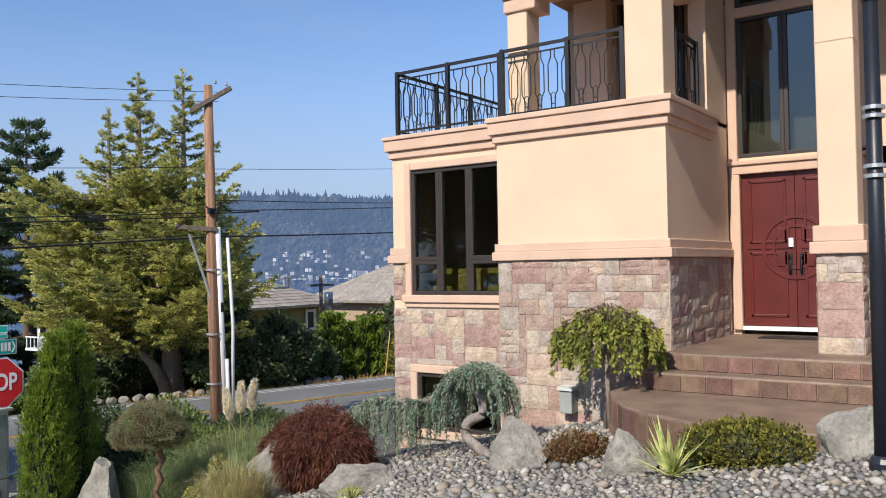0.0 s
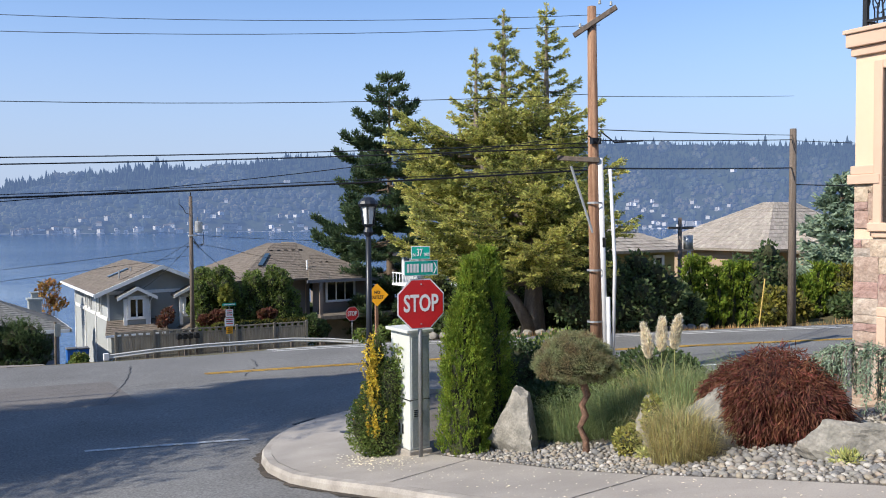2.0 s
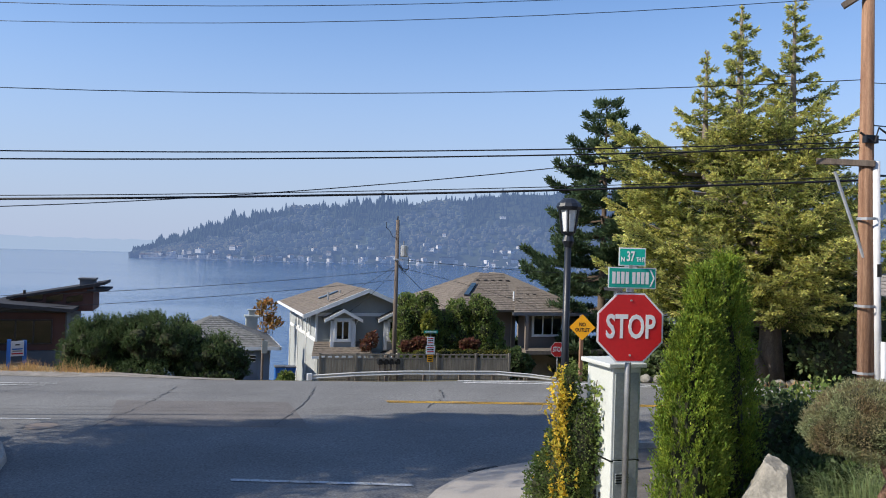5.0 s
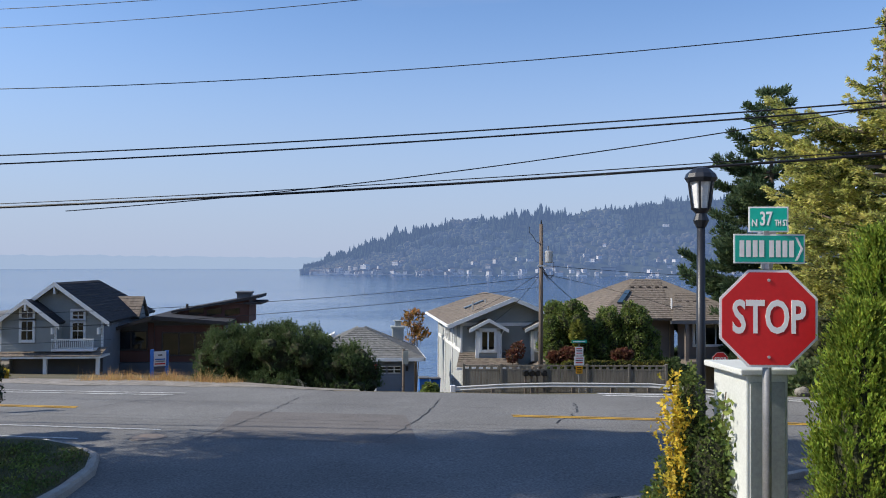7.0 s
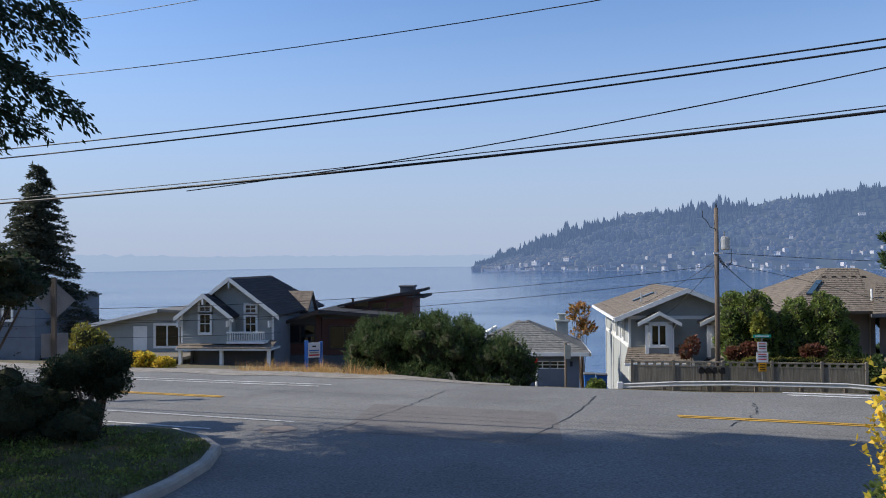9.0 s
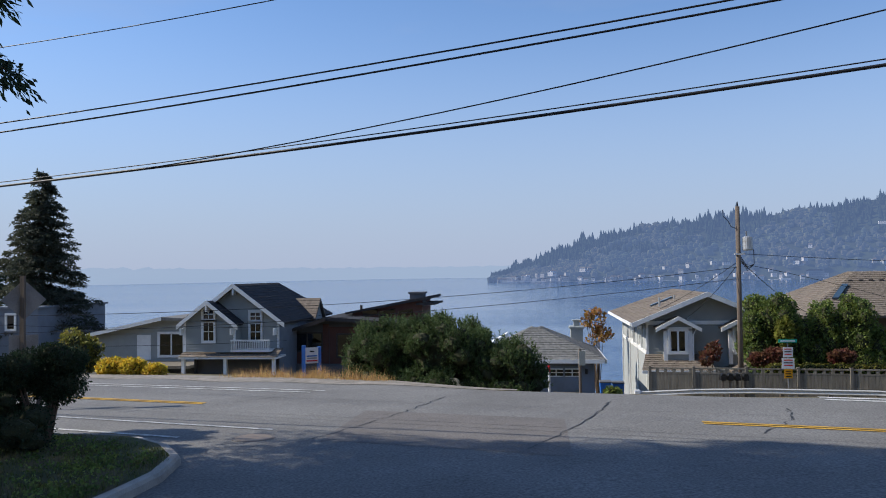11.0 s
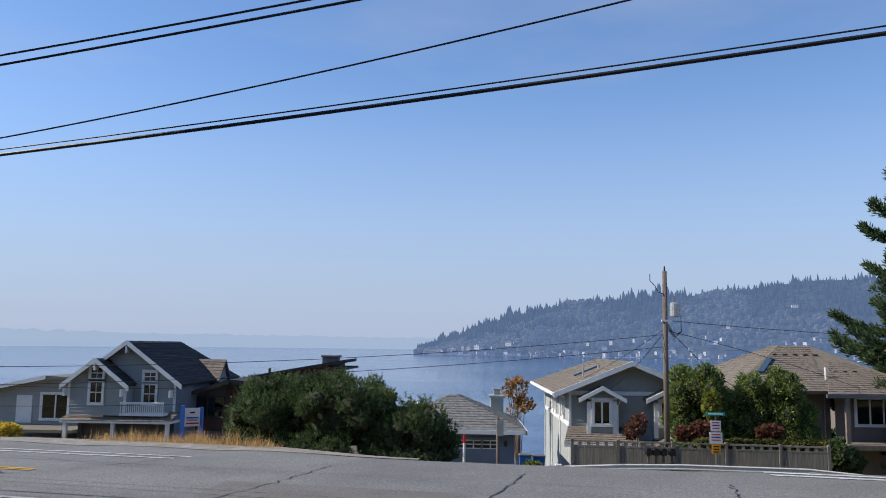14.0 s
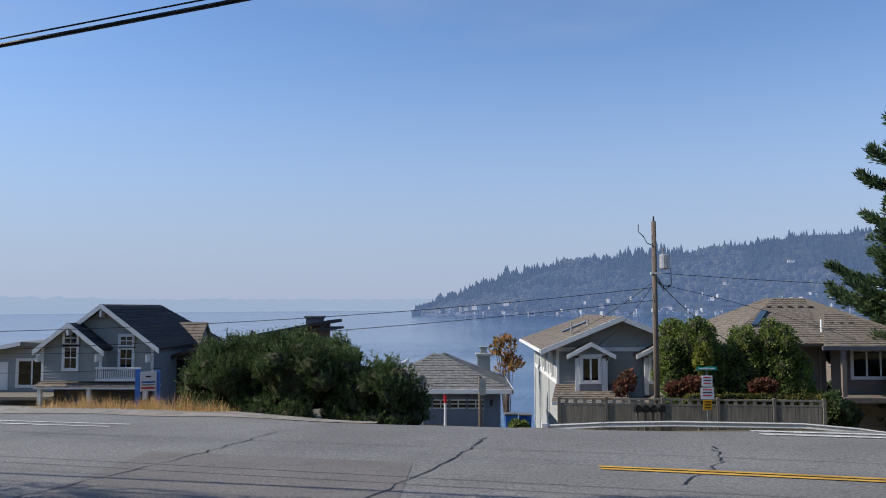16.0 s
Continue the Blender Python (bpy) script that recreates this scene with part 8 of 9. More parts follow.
P = np.stack([np.full(260, 6.835) - rv.random(260) * 0.04, 13.95 + 0.28 * rv.random(260) + 0.08 * np.sin(np.arange(260) * 0.3), iz + 0.5 + 1.15 * rv.random(260) ** 0.8], 1)
leaves(ivy, P, rv.normal(size=(260, 3)) + np.array([-0.5, 0, 0.3]), 0.06, 0.024, L_GREEN, rv)
part("stem", Geo().tube([(6.84, 14.1, iz), (6.83, 14.05, iz + 0.6), (6.83, 14.15, iz + 1.3), (6.83, 14.05, iz + 1.7)], 0.006, 5), M_BARK, ivy)

# topiary standard
tz = bed_z(8.05, 11.1)
tp = bush("topiary_standard", "clipped mushroom-headed juniper on a bare trunk", "topiary", [(7.97, 11.2, -0.30, 0.5, 0.5, 0.30), (7.97, 11.2, -0.20, 0.42, 0.42, 0.28), (8.2, 11.0, -0.38, 0.28, 0.28, 0.2), (7.75, 11.4, -0.38, 0.28, 0.28, 0.2)], 42000, 0.036, 0.0032, L_TOPI, 53, M_CORE, 0.5, 0.16, base=tz, stems=False)
part("trunk", Geo().tube([(8.07, 11.08, tz - 0.1), (8.06, 11.09, tz + 0.18), (8.00, 11.14, tz + 0.36), (8.05, 11.08, tz + 0.52), (8.02, 11.12, tz + 0.66), (8.07, 11.07, tz + 0.80), (7.98, 11.2, -0.35)], [0.058, 0.046, 0.04, 0.05, 0.044, 0.052, 0.06], 9), M_TOPIBARK, tp, "crooked reddish-brown trunk", smooth=True)


def grass_clump(name, label, x, y, z, h, r, n, material, seed, w=0.006, arch=0.5):
    rng = np.random.default_rng(seed)
    o = plant(name, x, y, z, label, "grass clump")
    a = rng.uniform(0, 2 * math.pi, n)
    q = 0.6 * r * rng.random(n) ** 0.6
    b = np.stack([x + q * np.cos(a), y + q * np.sin(a), np.full(n, z - 0.03)], 1)
    a = a + rng.normal(0, 0.7, n)
    L = h * rng.uniform(0.30, 1.12, n) * (1 - 0.35 * q / r)
    o1 = np.stack([np.cos(a), np.sin(a)], 1) * (r * rng.random(n) ** 0.7)[:, None]
    V = []
    F = []
    side = np.stack([-np.sin(a), np.cos(a), np.zeros(n)], 1) * w
    mid = b + np.stack([o1[:, 0] * 0.30, o1[:, 1] * 0.30, L * 0.66], 1)
    tip = b + np.stack([o1[:, 0], o1[:, 1], L * (1 - arch * 0.35 * rng.random(n))], 1)
    V = np.stack([b - side, b + side, mid + side * 0.8, mid - side * 0.8, tip], 1).reshape(-1, 3)
    me = bpy.data.meshes.new("blades")
    F = []
    for i in range(n):
        k = 5 * i
        F += [(k, k + 1, k + 2, k + 3), (k + 3, k + 2, k + 4)]
    me.from_pydata([tuple(v) for v in V], [], F)
    me.materials.append(material)
    ob = new("blades", me)
    ob.parent = o
    ob.matrix_parent_inverse = o.matrix_basis.inverted()
    ob["kind"] = "stuff"
    return o


grass_clump("ornamental_grass", "low tan-green ornamental grass clump among pebbles", 7.95, 9.35, bed_z(7.95, 9.35), 0.85, 0.55, 2200, M_GRASSY, 61, 0.0030, 1.2)
grass_clump("ornamental_grass", "low tan-green ornamental grass clump among pebbles", 8.15, 9.6, bed_z(8.15, 9.6), 0.90, 0.45, 700, M_GRASS, 62, 0.0036, 1.2)
for i, (gx, gy, gh) in enumerate(((9.5, 10.6, 1.15), (9.2, 11.3, 1.0), (10.2, 10.2, 1.2), (9.6, 12.0, 1.0), (8.9, 12.2, 0.85), (10.4, 11.4, 1.1), (9.0, 13.0, 0.8))):
    grass_clump("fountain_grass", "arching green fountain grass", gx, gy, bed_z(gx, gy), gh, 0.9, 1500, M_GRASS, 63 + i, 0.0036, 1.5)
pg = grass_clump("pampas_grass", "pampas grass with cream feathery plumes", 9.75, 11.35, bed_z(9.75, 11.35), 1.2, 0.8, 700, M_GRASSY, 72, 0.006, 1.0)
for i, (dx, dy, dz, ln) in enumerate(((-0.06, 0.16, 0.0, -0.16), (0.04, 0.0, 0.12, 0.02), (0.12, -0.18, 0.17, 0.12))):
    rp = np.random.default_rng(80 + i)
    n = 2600
    u = rp.random(n)
    px, py = 9.75 + dx, 11.35 + dy
    zc = -0.50 + dz + 0.48 * u
    rr = 0.058 * np.sin(np.pi * np.clip(u * 0.86 + 0.14, 0, 1)) ** 0.8 * rp.random(n) ** 0.5
    a = rp.uniform(0, 6.28, n)
    P = np.stack([px + rr * np.cos(a) - 0.3 * ln * u, py + rr * np.sin(a) - ln * u ** 1.5, zc], 1)
    D = np.stack([np.cos(a) * 0.45, np.sin(a) * 0.45 - ln, np.full(n, 1.0)], 1) + rp.normal(size=(n, 3)) * 0.25
    leaves(pg, P, D, 0.075, 0.0055, M_PAMPAS, rp, "plume")
    part("plume_stalk", Geo().tube([(px, py, bed_z(px, py)), (px, py, -0.2 + dz)], 0.008, 5), M_GRASSY, pg)
bush("golden_conifer", "small golden dwarf conifer beside a boulder", "shrub", [(8.2, 10.35, bed_z(8.2, 10.3) + 0.15, 0.24, 0.24, 0.2), (8.3, 10.1, bed_z(8.3, 10.1) + 0.4, 0.14, 0.14, 0.35)], 2600, 0.05, 0.014, L_GCON, 73, M_CORE)
for i, (bx, by, r, tp_) in enumerate(((9.3, 14.3, 0.8, -0.55), (10.2, 13.2, 0.8, -0.9), (9.0, 13.2, 0.55, -1.1), (10.6, 14.6, 0.9, -0.6), (11.8, 13.4, 0.8, -0.8))):
    zb = bed_z(bx, by)
    bush("dark_shrub", "dark shaded evergreen shrub at the back of the bed", "shrub", [(bx, by, zb + (tp_ - zb) * 0.5, r, r, (tp_ - zb) * 0.55), (bx + 0.3, by - 0.3, zb + (tp_ - zb) * 0.4, r * 0.7, r * 0.7, (tp_ - zb) * 0.5)], 5000, 0.08, 0.025, L_GREEN if i % 2 else L_PINE, 90 + i, M_CORE)


def weeping_mound(name, label, lumps, n, length, width, material, seed, core, base, category="shrub"):
    """Leaves that hang outward and down over a mound."""
    rng = np.random.default_rng(seed)
    L = np.array(lumps, float)
    o = plant(name, L[:, 0].mean(), L[:, 1].mean(), base, label, category)
    P, N = lumps_cloud(lumps, n, rng, 0.18)
    Dr = N * 0.6 + rng.normal(size=N.shape) * 0.35 + np.array([0, 0, -0.75])
    leaves(o, P, Dr, length, width, material, rng)
    g = Geo()
    for c in lumps:
        sphere_geo(g, c[:3], [r * 0.8 for r in c[3:]], 12, 8, 0.1, rng)
    part("shade_core", g, core, o, "solid dark core painted as inner shade")
    part("trunk", Geo().tube([(L[0, 0], L[0, 1], base - 0.1), (L[0, 0] + 0.05, L[0, 1], base + 0.3), (L[0, 0], L[0, 1], L[0, 2])], [0.06, 0.05, 0.03], 7), M_BARK, o)
    return o


mzb = bed_z(9.1, 8.9)
weeping_mound("laceleaf_maple", "mounded dark red laceleaf maple", [(9.12, 8.95, -0.50, 0.62, 0.62, 0.52), (9.0, 9.4, -0.68, 0.45, 0.42, 0.42), (9.1, 8.5, -0.62, 0.45, 0.42, 0.42), (8.85, 8.95, -0.72, 0.4, 0.5, 0.36)], 30000, 0.11, 0.006, L_MAPLE, 101, M_CORER, mzb)


def curve_through(pts, rad, n=6):
    """Catmull-Rom points and radii through pts."""
    P = [Vector(p) for p in pts]
    P = [P[0] * 2 - P[1]] + P + [P[-1] * 2 - P[-2]]
    out, rr = [], []
    for k in range(1, len(P) - 2):
        for q in range(n):
            t = q / n
            a, b, c, d = P[k - 1], P[k], P[k + 1], P[k + 2]
            out.append(tuple(0.5 * ((2 * b) + (c - a) * t + (2 * a - 5 * b + 4 * c - d) * t * t + (3 * b - a - 3 * c + d) * t ** 3)))
            rr.append(rad[k - 1] * (1 - t) + rad[k] * t)
    return out + [tuple(P[-2])], rr + [rad[-1]]


def blue_cedar():
    rng = np.random.default_rng(111)
    x, y = 9.55, 6.55
    z0 = bed_z(x, y)
    o = plant("weeping_blue_cedar", x, y, z0, "weeping blue-green cedar on a twisted silver trunk", "weeping tree")
    h_ = 0.52 - z0
    pts = [(x - 0.06, y - 0.20, z0 - 0.1), (x - 0.06, y - 0.20, z0 + 0.03), (x - 0.06, y - 0.02, z0 + h_ * 0.14), (x - 0.06, y + 0.15, z0 + h_ * 0.28), (x - 0.05, y + 0.10, z0 + h_ * 0.45), (x - 0.04, y - 0.10, z0 + h_ * 0.56), (x - 0.03, y - 0.08, z0 + h_ * 0.74), (x, y + 0.02, z0 + h_ * 0.9), (x + 0.04, y + 0.03, 0.64)]
    tr = Geo().tube(*curve_through(pts, [0.078, 0.074, 0.066, 0.064, 0.064, 0.06, 0.056, 0.05, 0.028]), 12)
    part("trunk", tr, M_SILVER, o, smooth=True)
    lg = Geo()
    PP, DD = [], []

    def strand(pts, n, spread):
        lg.tube([tuple(p) for p in pts], [0.012] + [0.008] * (len(pts) - 2) + [0.003], 4, False)
        u = rng.random(n) * (len(pts) - 1)
        k = np.minimum(u.astype(int), len(pts) - 2)
        A = np.array(pts)
        c = A[k] + (A[k + 1] - A[k]) * (u - k)[:, None]
        t = A[k + 1] - A[k]
        t /= np.linalg.norm(t, axis=1, keepdims=True) + 1e-9
        PP.append(c + rng.normal(size=(n, 3)) * spread)
        DD.append(t * 0.8 + rng.normal(size=(n, 3)) * 0.6 + np.array([0, 0, -0.25]))

    for i in range(64):
        # dome round the head of the trunk
        a = rng.uniform(0, 6.28)
        R = rng.uniform(0.25, 0.66)
        drop = rng.uniform(0.45, 1.0) * (0.4 + 0.8 * R)
        if math.cos(a) < 0.1 and abs(R * math.sin(a)) < 0.30:
            drop = rng.uniform(0.16, 0.30)
        ex, ey = x + 0.08 + 0.75 * R * math.cos(a), y - 0.02 + R * math.sin(a)
        top = rng.uniform(0.62, 0.70)
        pts = []
        for u in np.linspace(0, 1, 7):
            f = 1 - (1 - u) ** 2
            px, py = x + 0.08 + (ex - x - 0.08) * f, y + (ey - y) * f
            pts.append((px + rng.uniform(-0.02, 0.02), py + rng.uniform(-0.02, 0.02), max(bed_z(px, py) + 0.03, top + 0.03 * math.sin(3 * u) - drop * u ** 1.7)))
        strand(pts, 200, 0.016)
    arm = [(x + 0.05, y + 0.1, 0.60), (x + 0.1, y + 0.5, 0.40), (x + 0.12, y + 0.85, 0.16), (x + 0.15, y + 1.3, 0.10), (x + 0.18, y + 1.75, 0.12), (x + 0.18, y + 2.1, 0.0), (x + 0.15, y + 2.35, -0.25)]
    lg.tube(arm, [0.05, 0.045, 0.04, 0.035, 0.03, 0.02, 0.01], 6)
    A = np.array(arm)
    for i in range(78):
        # strands hanging from the long arm along the wall
        u = rng.uniform(0.4, 5.6)
        k = int(u)
        p = A[k] + (A[k + 1] - A[k]) * (u - k)
        L = rng.uniform(0.28, 0.72)
        ox, oy = rng.uniform(-0.26, 0.2), rng.uniform(-0.12, 0.16)
        pts = [(p[0] + ox * min(1, 2.5 * q), p[1] + oy * min(1, 2.5 * q), max(bed_z(p[0] + ox, p[1] + oy) + 0.03, p[2] + 0.05 * math.sin(min(1, 2.5 * q) * 3.1) - L * q ** 1.5)) for q in np.linspace(0, 1, 6)]
        strand(pts, 170, 0.016)
    part("branchwork", lg, M_BARKL, o)["kind"] = "stuff"
    leaves(o, np.concatenate(PP), np.concatenate(DD), 0.05, 0.008, L_BLUE, rng)


blue_cedar()


def weeping_standard():
    rng = np.random.default_rng(121)
    x, y = 10.42, 5.12
    z0 = bed_z(x, y)
    o = plant("weeping_standard_tree", x, y, z0, "small grafted weeping tree with bright green leaves", "weeping tree")
    part("trunk", Geo().tube([(x, y - 0.03, z0 - 0.1), (x, y, z0 + 0.5), (x, y, 1.2)], [0.045, 0.04, 0.04], 8), M_BARKL, o, smooth=True)
    part("trunk", Geo().tube([(x + 0.02, y + 0.06, z0 - 0.1), (x, y + 0.03, z0 + 0.6), (x, y, 1.1)], [0.03, 0.025, 0.02], 8), M_BARKL, o, smooth=True)
    PP, DD = [], []
    lg = Geo()
    for i in range(120):
        a = rng.uniform(0, 6.28)
        r = 0.70 * math.sqrt(rng.random())
        sz = 1.42 - 0.34 * (r / 0.7) ** 2 + rng.uniform(-0.05, 0.04)
        sx, sy = x + r * 0.8 * math.cos(a), y + r * math.sin(a)
        L = rng.uniform(0.25, 0.62) * (0.6 + 0.5 * r)
        n = 62
        u = rng.random(n)
        c = np.stack([sx + 0.05 * u * math.cos(a), sy + 0.05 * u * math.sin(a), sz - L * u], 1) + rng.normal(size=(n, 3)) * 0.02
        d = rng.normal(size=(n, 3)) * 0.4 + np.array([math.cos(a) * 0.5, math.sin(a) * 0.5, -0.8])
        PP.append(c)
        DD.append(d)
        lg.tube([(x, y, 1.2), ((x + sx) / 2, (y + sy) / 2, sz + 0.05), (sx, sy, sz), (sx, sy, sz - L)], 0.006, 4, False)
    part("branchwork", lg, M_BARK, o)["kind"] = "stuff"
    leaves(o, np.concatenate(PP), np.concatenate(DD), 0.075, 0.019, L_BRIGHT, rng)


weeping_standard()
bz_ = bed_z(8.95, 4.85)
bush("barberry", "low russet barberry bush among the pebbles", "shrub", [(8.95, 4.85, bz_ + 0.14, 0.26, 0.26, 0.18), (8.85, 4.98, bz_ + 0.1, 0.2, 0.2, 0.14), (9.05, 4.7, bz_ + 0.12, 0.2, 0.2, 0.16)], 3600, 0.035, 0.011, L_BARB, 131, None, 0.5, 0.5)
bz_ = bed_z(8.40, 2.88)
bush("olive_shrub", "rounded olive-green shrub before the steps", "shrub", [(8.40, 2.88, bz_ + 0.16, 0.32, 0.34, 0.24), (8.38, 3.2, bz_ + 0.15, 0.24, 0.26, 0.2), (8.42, 2.55, bz_ + 0.16, 0.25, 0.26, 0.22), (8.46, 2.75, bz_ + 0.28, 0.16, 0.2, 0.13), (8.38, 3.05, bz_ + 0.27, 0.14, 0.15, 0.12)], 6000, 0.045, 0.014, L_SHRUB, 132, M_CORE, 0.5, 0.4)
yz = bed_z(8.12, 3.48)
yr = np.random.default_rng(133)
yu = plant("yucca", 8.12, 3.48, yz, "yellow-striped yucca with pointed blades", "yucca")
for i in range(42):
    a = yr.uniform(0, 6.28)
    el = yr.uniform(0.15, 1.35)
    L = yr.uniform(0.38, 0.66)
    d = Vector((math.cos(a) * math.cos(el), math.sin(a) * math.cos(el), math.sin(el)))
    s = Vector((-math.sin(a), math.cos(a), 0)) * 0.021
    p0 = Vector((8.12, 3.48, yz))
    p1, p2 = p0 + d * L * 0.55, p0 + d * L - Vector((0, 0, 0.03))
    upv = s.cross(d) * 0.4
    part("blade", Geo().add([p0 - s * 0.6, p0 + s * 0.6, p1 + s + upv, p1 - s + upv, p2, p1 + upv * -0.2], [(0, 5, 3), (0, 1, 5), (1, 2, 5), (3, 5, 4), (5, 2, 4)]), L_YUCCA, yu)
yz = bed_z(8.05, 7.0)
for yy, rr in ((7.35, 0.14), (9.95, 0.1)):
    bush("small_groundcover", "small yellow-green groundcover tuft", "groundcover", [(8.0, yy, bed_z(8, yy) + 0.04, rr, rr, 0.06)], 260, 0.08, 0.008, L_YUCCA, int(yy * 10), None, 0.8, 0.8)
vz = 0.84
bush("porch_vine", "green vine climbing behind the entry column", "climber", [(12.15, 2.15, 1.5, 0.08, 0.1, 0.35), (12.15, 2.12, 1.05, 0.05, 0.08, 0.2)], 500, 0.08, 0.022, L_BRIGHT, 134, None, 0.2, 0.9, base=0.84)

# far side of the road
def mugo(bx, by, r, top, seed, material, n):
    rng = np.random.default_rng(seed)
    zb = gz(bx, by)
    h = top - zb
    lum = [(bx, by, zb + h * 0.40, r * 0.82, r * 0.75, h * 0.42)]
    for k in range(30):
        a = rng.uniform(0, 6.28)
        e = math.asin(rng.uniform(-0.35, 1.0))
        q = rng.uniform(0.82, 1.0)
        s = rng.uniform(0.24, 0.44)
        lum.append((bx + q * 0.84 * r * math.cos(a) * math.cos(e), by + q * 0.78 * r * math.sin(a) * math.cos(e), zb + h * 0.42 + q * h * 0.45 * math.sin(e), s, s, s * 0.9))
    for k in range(14):
        a = k * 0.449 + rng.uniform(-0.2, 0.2)
        s = rng.uniform(0.30, 0.42)
        lum.append((bx + 0.80 * r * math.cos(a), by + 0.74 * r * math.sin(a), zb + 0.26, s, s, 0.34))
    o = plant("mugo_pine", bx, by, zb, "large rounded mugo pine at the road edge", "pine bush", "roadside pines")
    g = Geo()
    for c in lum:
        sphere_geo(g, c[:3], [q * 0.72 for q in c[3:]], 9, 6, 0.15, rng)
    part("shade_core", g, M_CORE, o, "solid dark core painted as inner shade")
    part("stem", Geo().tube([(bx, by, zb - 0.15), (bx, by, zb + h * 0.45)], [0.09, 0.06], 7), M_BARK, o)
    P, D = [], []
    for k in range(n):
        c = lum[0] if rng.random() < 0.12 else lum[1 + rng.integers(44)]
        d = rng.normal(size=3)
        d /= np.linalg.norm(d)
        d[2] = max(d[2], -0.45)
        base = np.array(c[:3]) + d * np.array(c[3:]) * rng.uniform(0.68, 1.0)
        ax = d * 0.55 + np.array([0, 0, 0.8]) + rng.normal(size=3) * 0.18
        ax /= np.linalg.norm(ax)
        L = rng.uniform(0.10, 0.26) * (1.35 if d[2] > 0.5 else 1)
        u = rng.random(13)
        P.append(base + ax * (u * L)[:, None])
        D.append(ax * 0.75 + rng.normal(size=(13, 3)) * 0.5)
    leaves(o, np.concatenate(P), np.concatenate(D), 0.09, 0.0135, material, rng)


mugo(-0.8, 39.9, 1.4, -1.6, 140, L_PINE, 3300)
mugo(1.35, 39.6, 1.95, -1.25, 141, L_PINE, 5200)
mugo(3.45, 39.2, 1.35, -2.3, 142, L_PINE, 2700)


def laurel(name, lumps, mat_, seed, label, n=9000, group="", leaf=(0.22, 0.075), core=M_CORE):
    zb = min(gz(l[0], l[1]) for l in lumps)
    rng = random.Random(seed)
    clumps = []
    for x, y, z, a, b, c in lumps:
        clumps.append((x, y, z, a * 0.86, b * 0.86, c * 0.86))
        for _ in range(9 if min(a, b, c) > 0.45 else 0):
            d = Vector((rng.gauss(0, 1), rng.gauss(0, 1), rng.gauss(0.2, 1))).normalized()
            s = rng.uniform(0.26, 0.48)
            clumps.append((x + d.x * a * 0.84, y + d.y * b * 0.84, z + d.z * c * 0.84, a * s, b * s, c * s))
    return bush(name, label, "tree", clumps, n, leaf[0], leaf[1], mat_, seed, core, 0.1, 0.3, group, base=zb)


laurel("laurel_tree", [(17.3, 58.5, -2.9, 1.35, 1.2, 1.5), (16.6, 58.3, -4.4, 1.0, 1.0, 1.5), (18.2, 58.4, -4.0, 1.1, 1.0, 1.7), (17.5, 58.2, -5.6, 1.4, 1.0, 1.0)], L_GREEN, 150, "glossy dense green laurel behind the fence", 22000, "laurels", (0.15, 0.048))
laurel("laurel_tree", [(20.2, 58.6, -3.3, 0.9, 1.0, 1.6), (21.9, 58.4, -3.0, 1.15, 1.1, 1.4), (19.5, 58.4, -5.0, 1.0, 1.0, 1.4), (21.5, 58.3, -4.7, 1.4, 1.0, 1.7), (22.6, 58.3, -4.8, 0.8, 1.0, 1.6)], L_GREEN, 151, "glossy dense green laurel behind the fence", 26000, "laurels", (0.15, 0.048))
laurel("yellowing_branch", [(17.7, 57.2, -3.4, 0.45, 0.3, 0.8)], L_BRIGHT, 152, "yellowing leafy branch in front of the laurel", 900)
laurel("small_red_maple", [(14.4, 59.2, -4.6, 0.42, 0.4, 0.6), (14.0, 59.2, -5.0, 0.35, 0.4, 0.4)], L_RED, 153, "small red-leaved maple before the house", 420, core=None)
laurel("small_red_maple", [(17.0, 56.6, -4.6, 0.6, 0.4, 0.4), (16.2, 56.6, -4.8, 0.5, 0.4, 0.3)], L_RED, 154, "red-leaved shrub above the fence", 1000, core=None)
laurel("small_red_maple", [(20.4, 56.6, -4.7, 0.7, 0.4, 0.35)], L_RED, 155, "russet shrub above the fence", 800, core=None)
laurel("autumn_tree", [(8.75, 72, -3.5, 0.8, 0.7, 0.8), (9.3, 72, -4.5, 0.6, 0.6, 0.5), (8.4, 72, -5.1, 0.45, 0.45, 0.5)], L_ORANGE, 156, "thin orange-leaved autumn tree by the water", 700, core=None, leaf=(0.25, 0.09))
laurel("fence_top_hedge", [(18.5 + k * 0.8, 55.9, -5.15, 0.6, 0.3, 0.22) for k in range(-2, 6)], L_SHRUB, 157, "low clipped hedge showing above the fence", 3500, leaf=(0.1, 0.03))
laurel("driveway_shrub", [(8.6, 57.5, -7.2, 0.6, 0.5, 0.7)], L_GREEN, 158, "small bush beside the drive", 1500)
laurel("corner_hedge", [(25.5, 50.5, -5.9, 1.3, 0.9, 0.7), (27.3, 50.0, -5.7, 1.4, 0.9, 0.8), (29.3, 49.0, -5.2, 1.5, 1.0, 0.9)], L_GREEN, 159, "low green hedge beyond the stop sign", 6000)
laurel("leafy_street_tree", [(28.4, 49.6, -4.4, 0.8, 0.7, 1.2), (29.4, 49.2, -3.9, 0.8, 0.7, 1.1)], L_GREEN, 164, "small green tree beside the pale house", 7000, leaf=(0.14, 0.05))
laurel("small_conifer_shrub", [(23.8, 57, -5.9, 0.6, 0.5, 1.0), (24.8, 58, -6.4, 0.7, 0.5, 0.7)], L_PINE, 160, "dark shrub at the fence end", 2600)
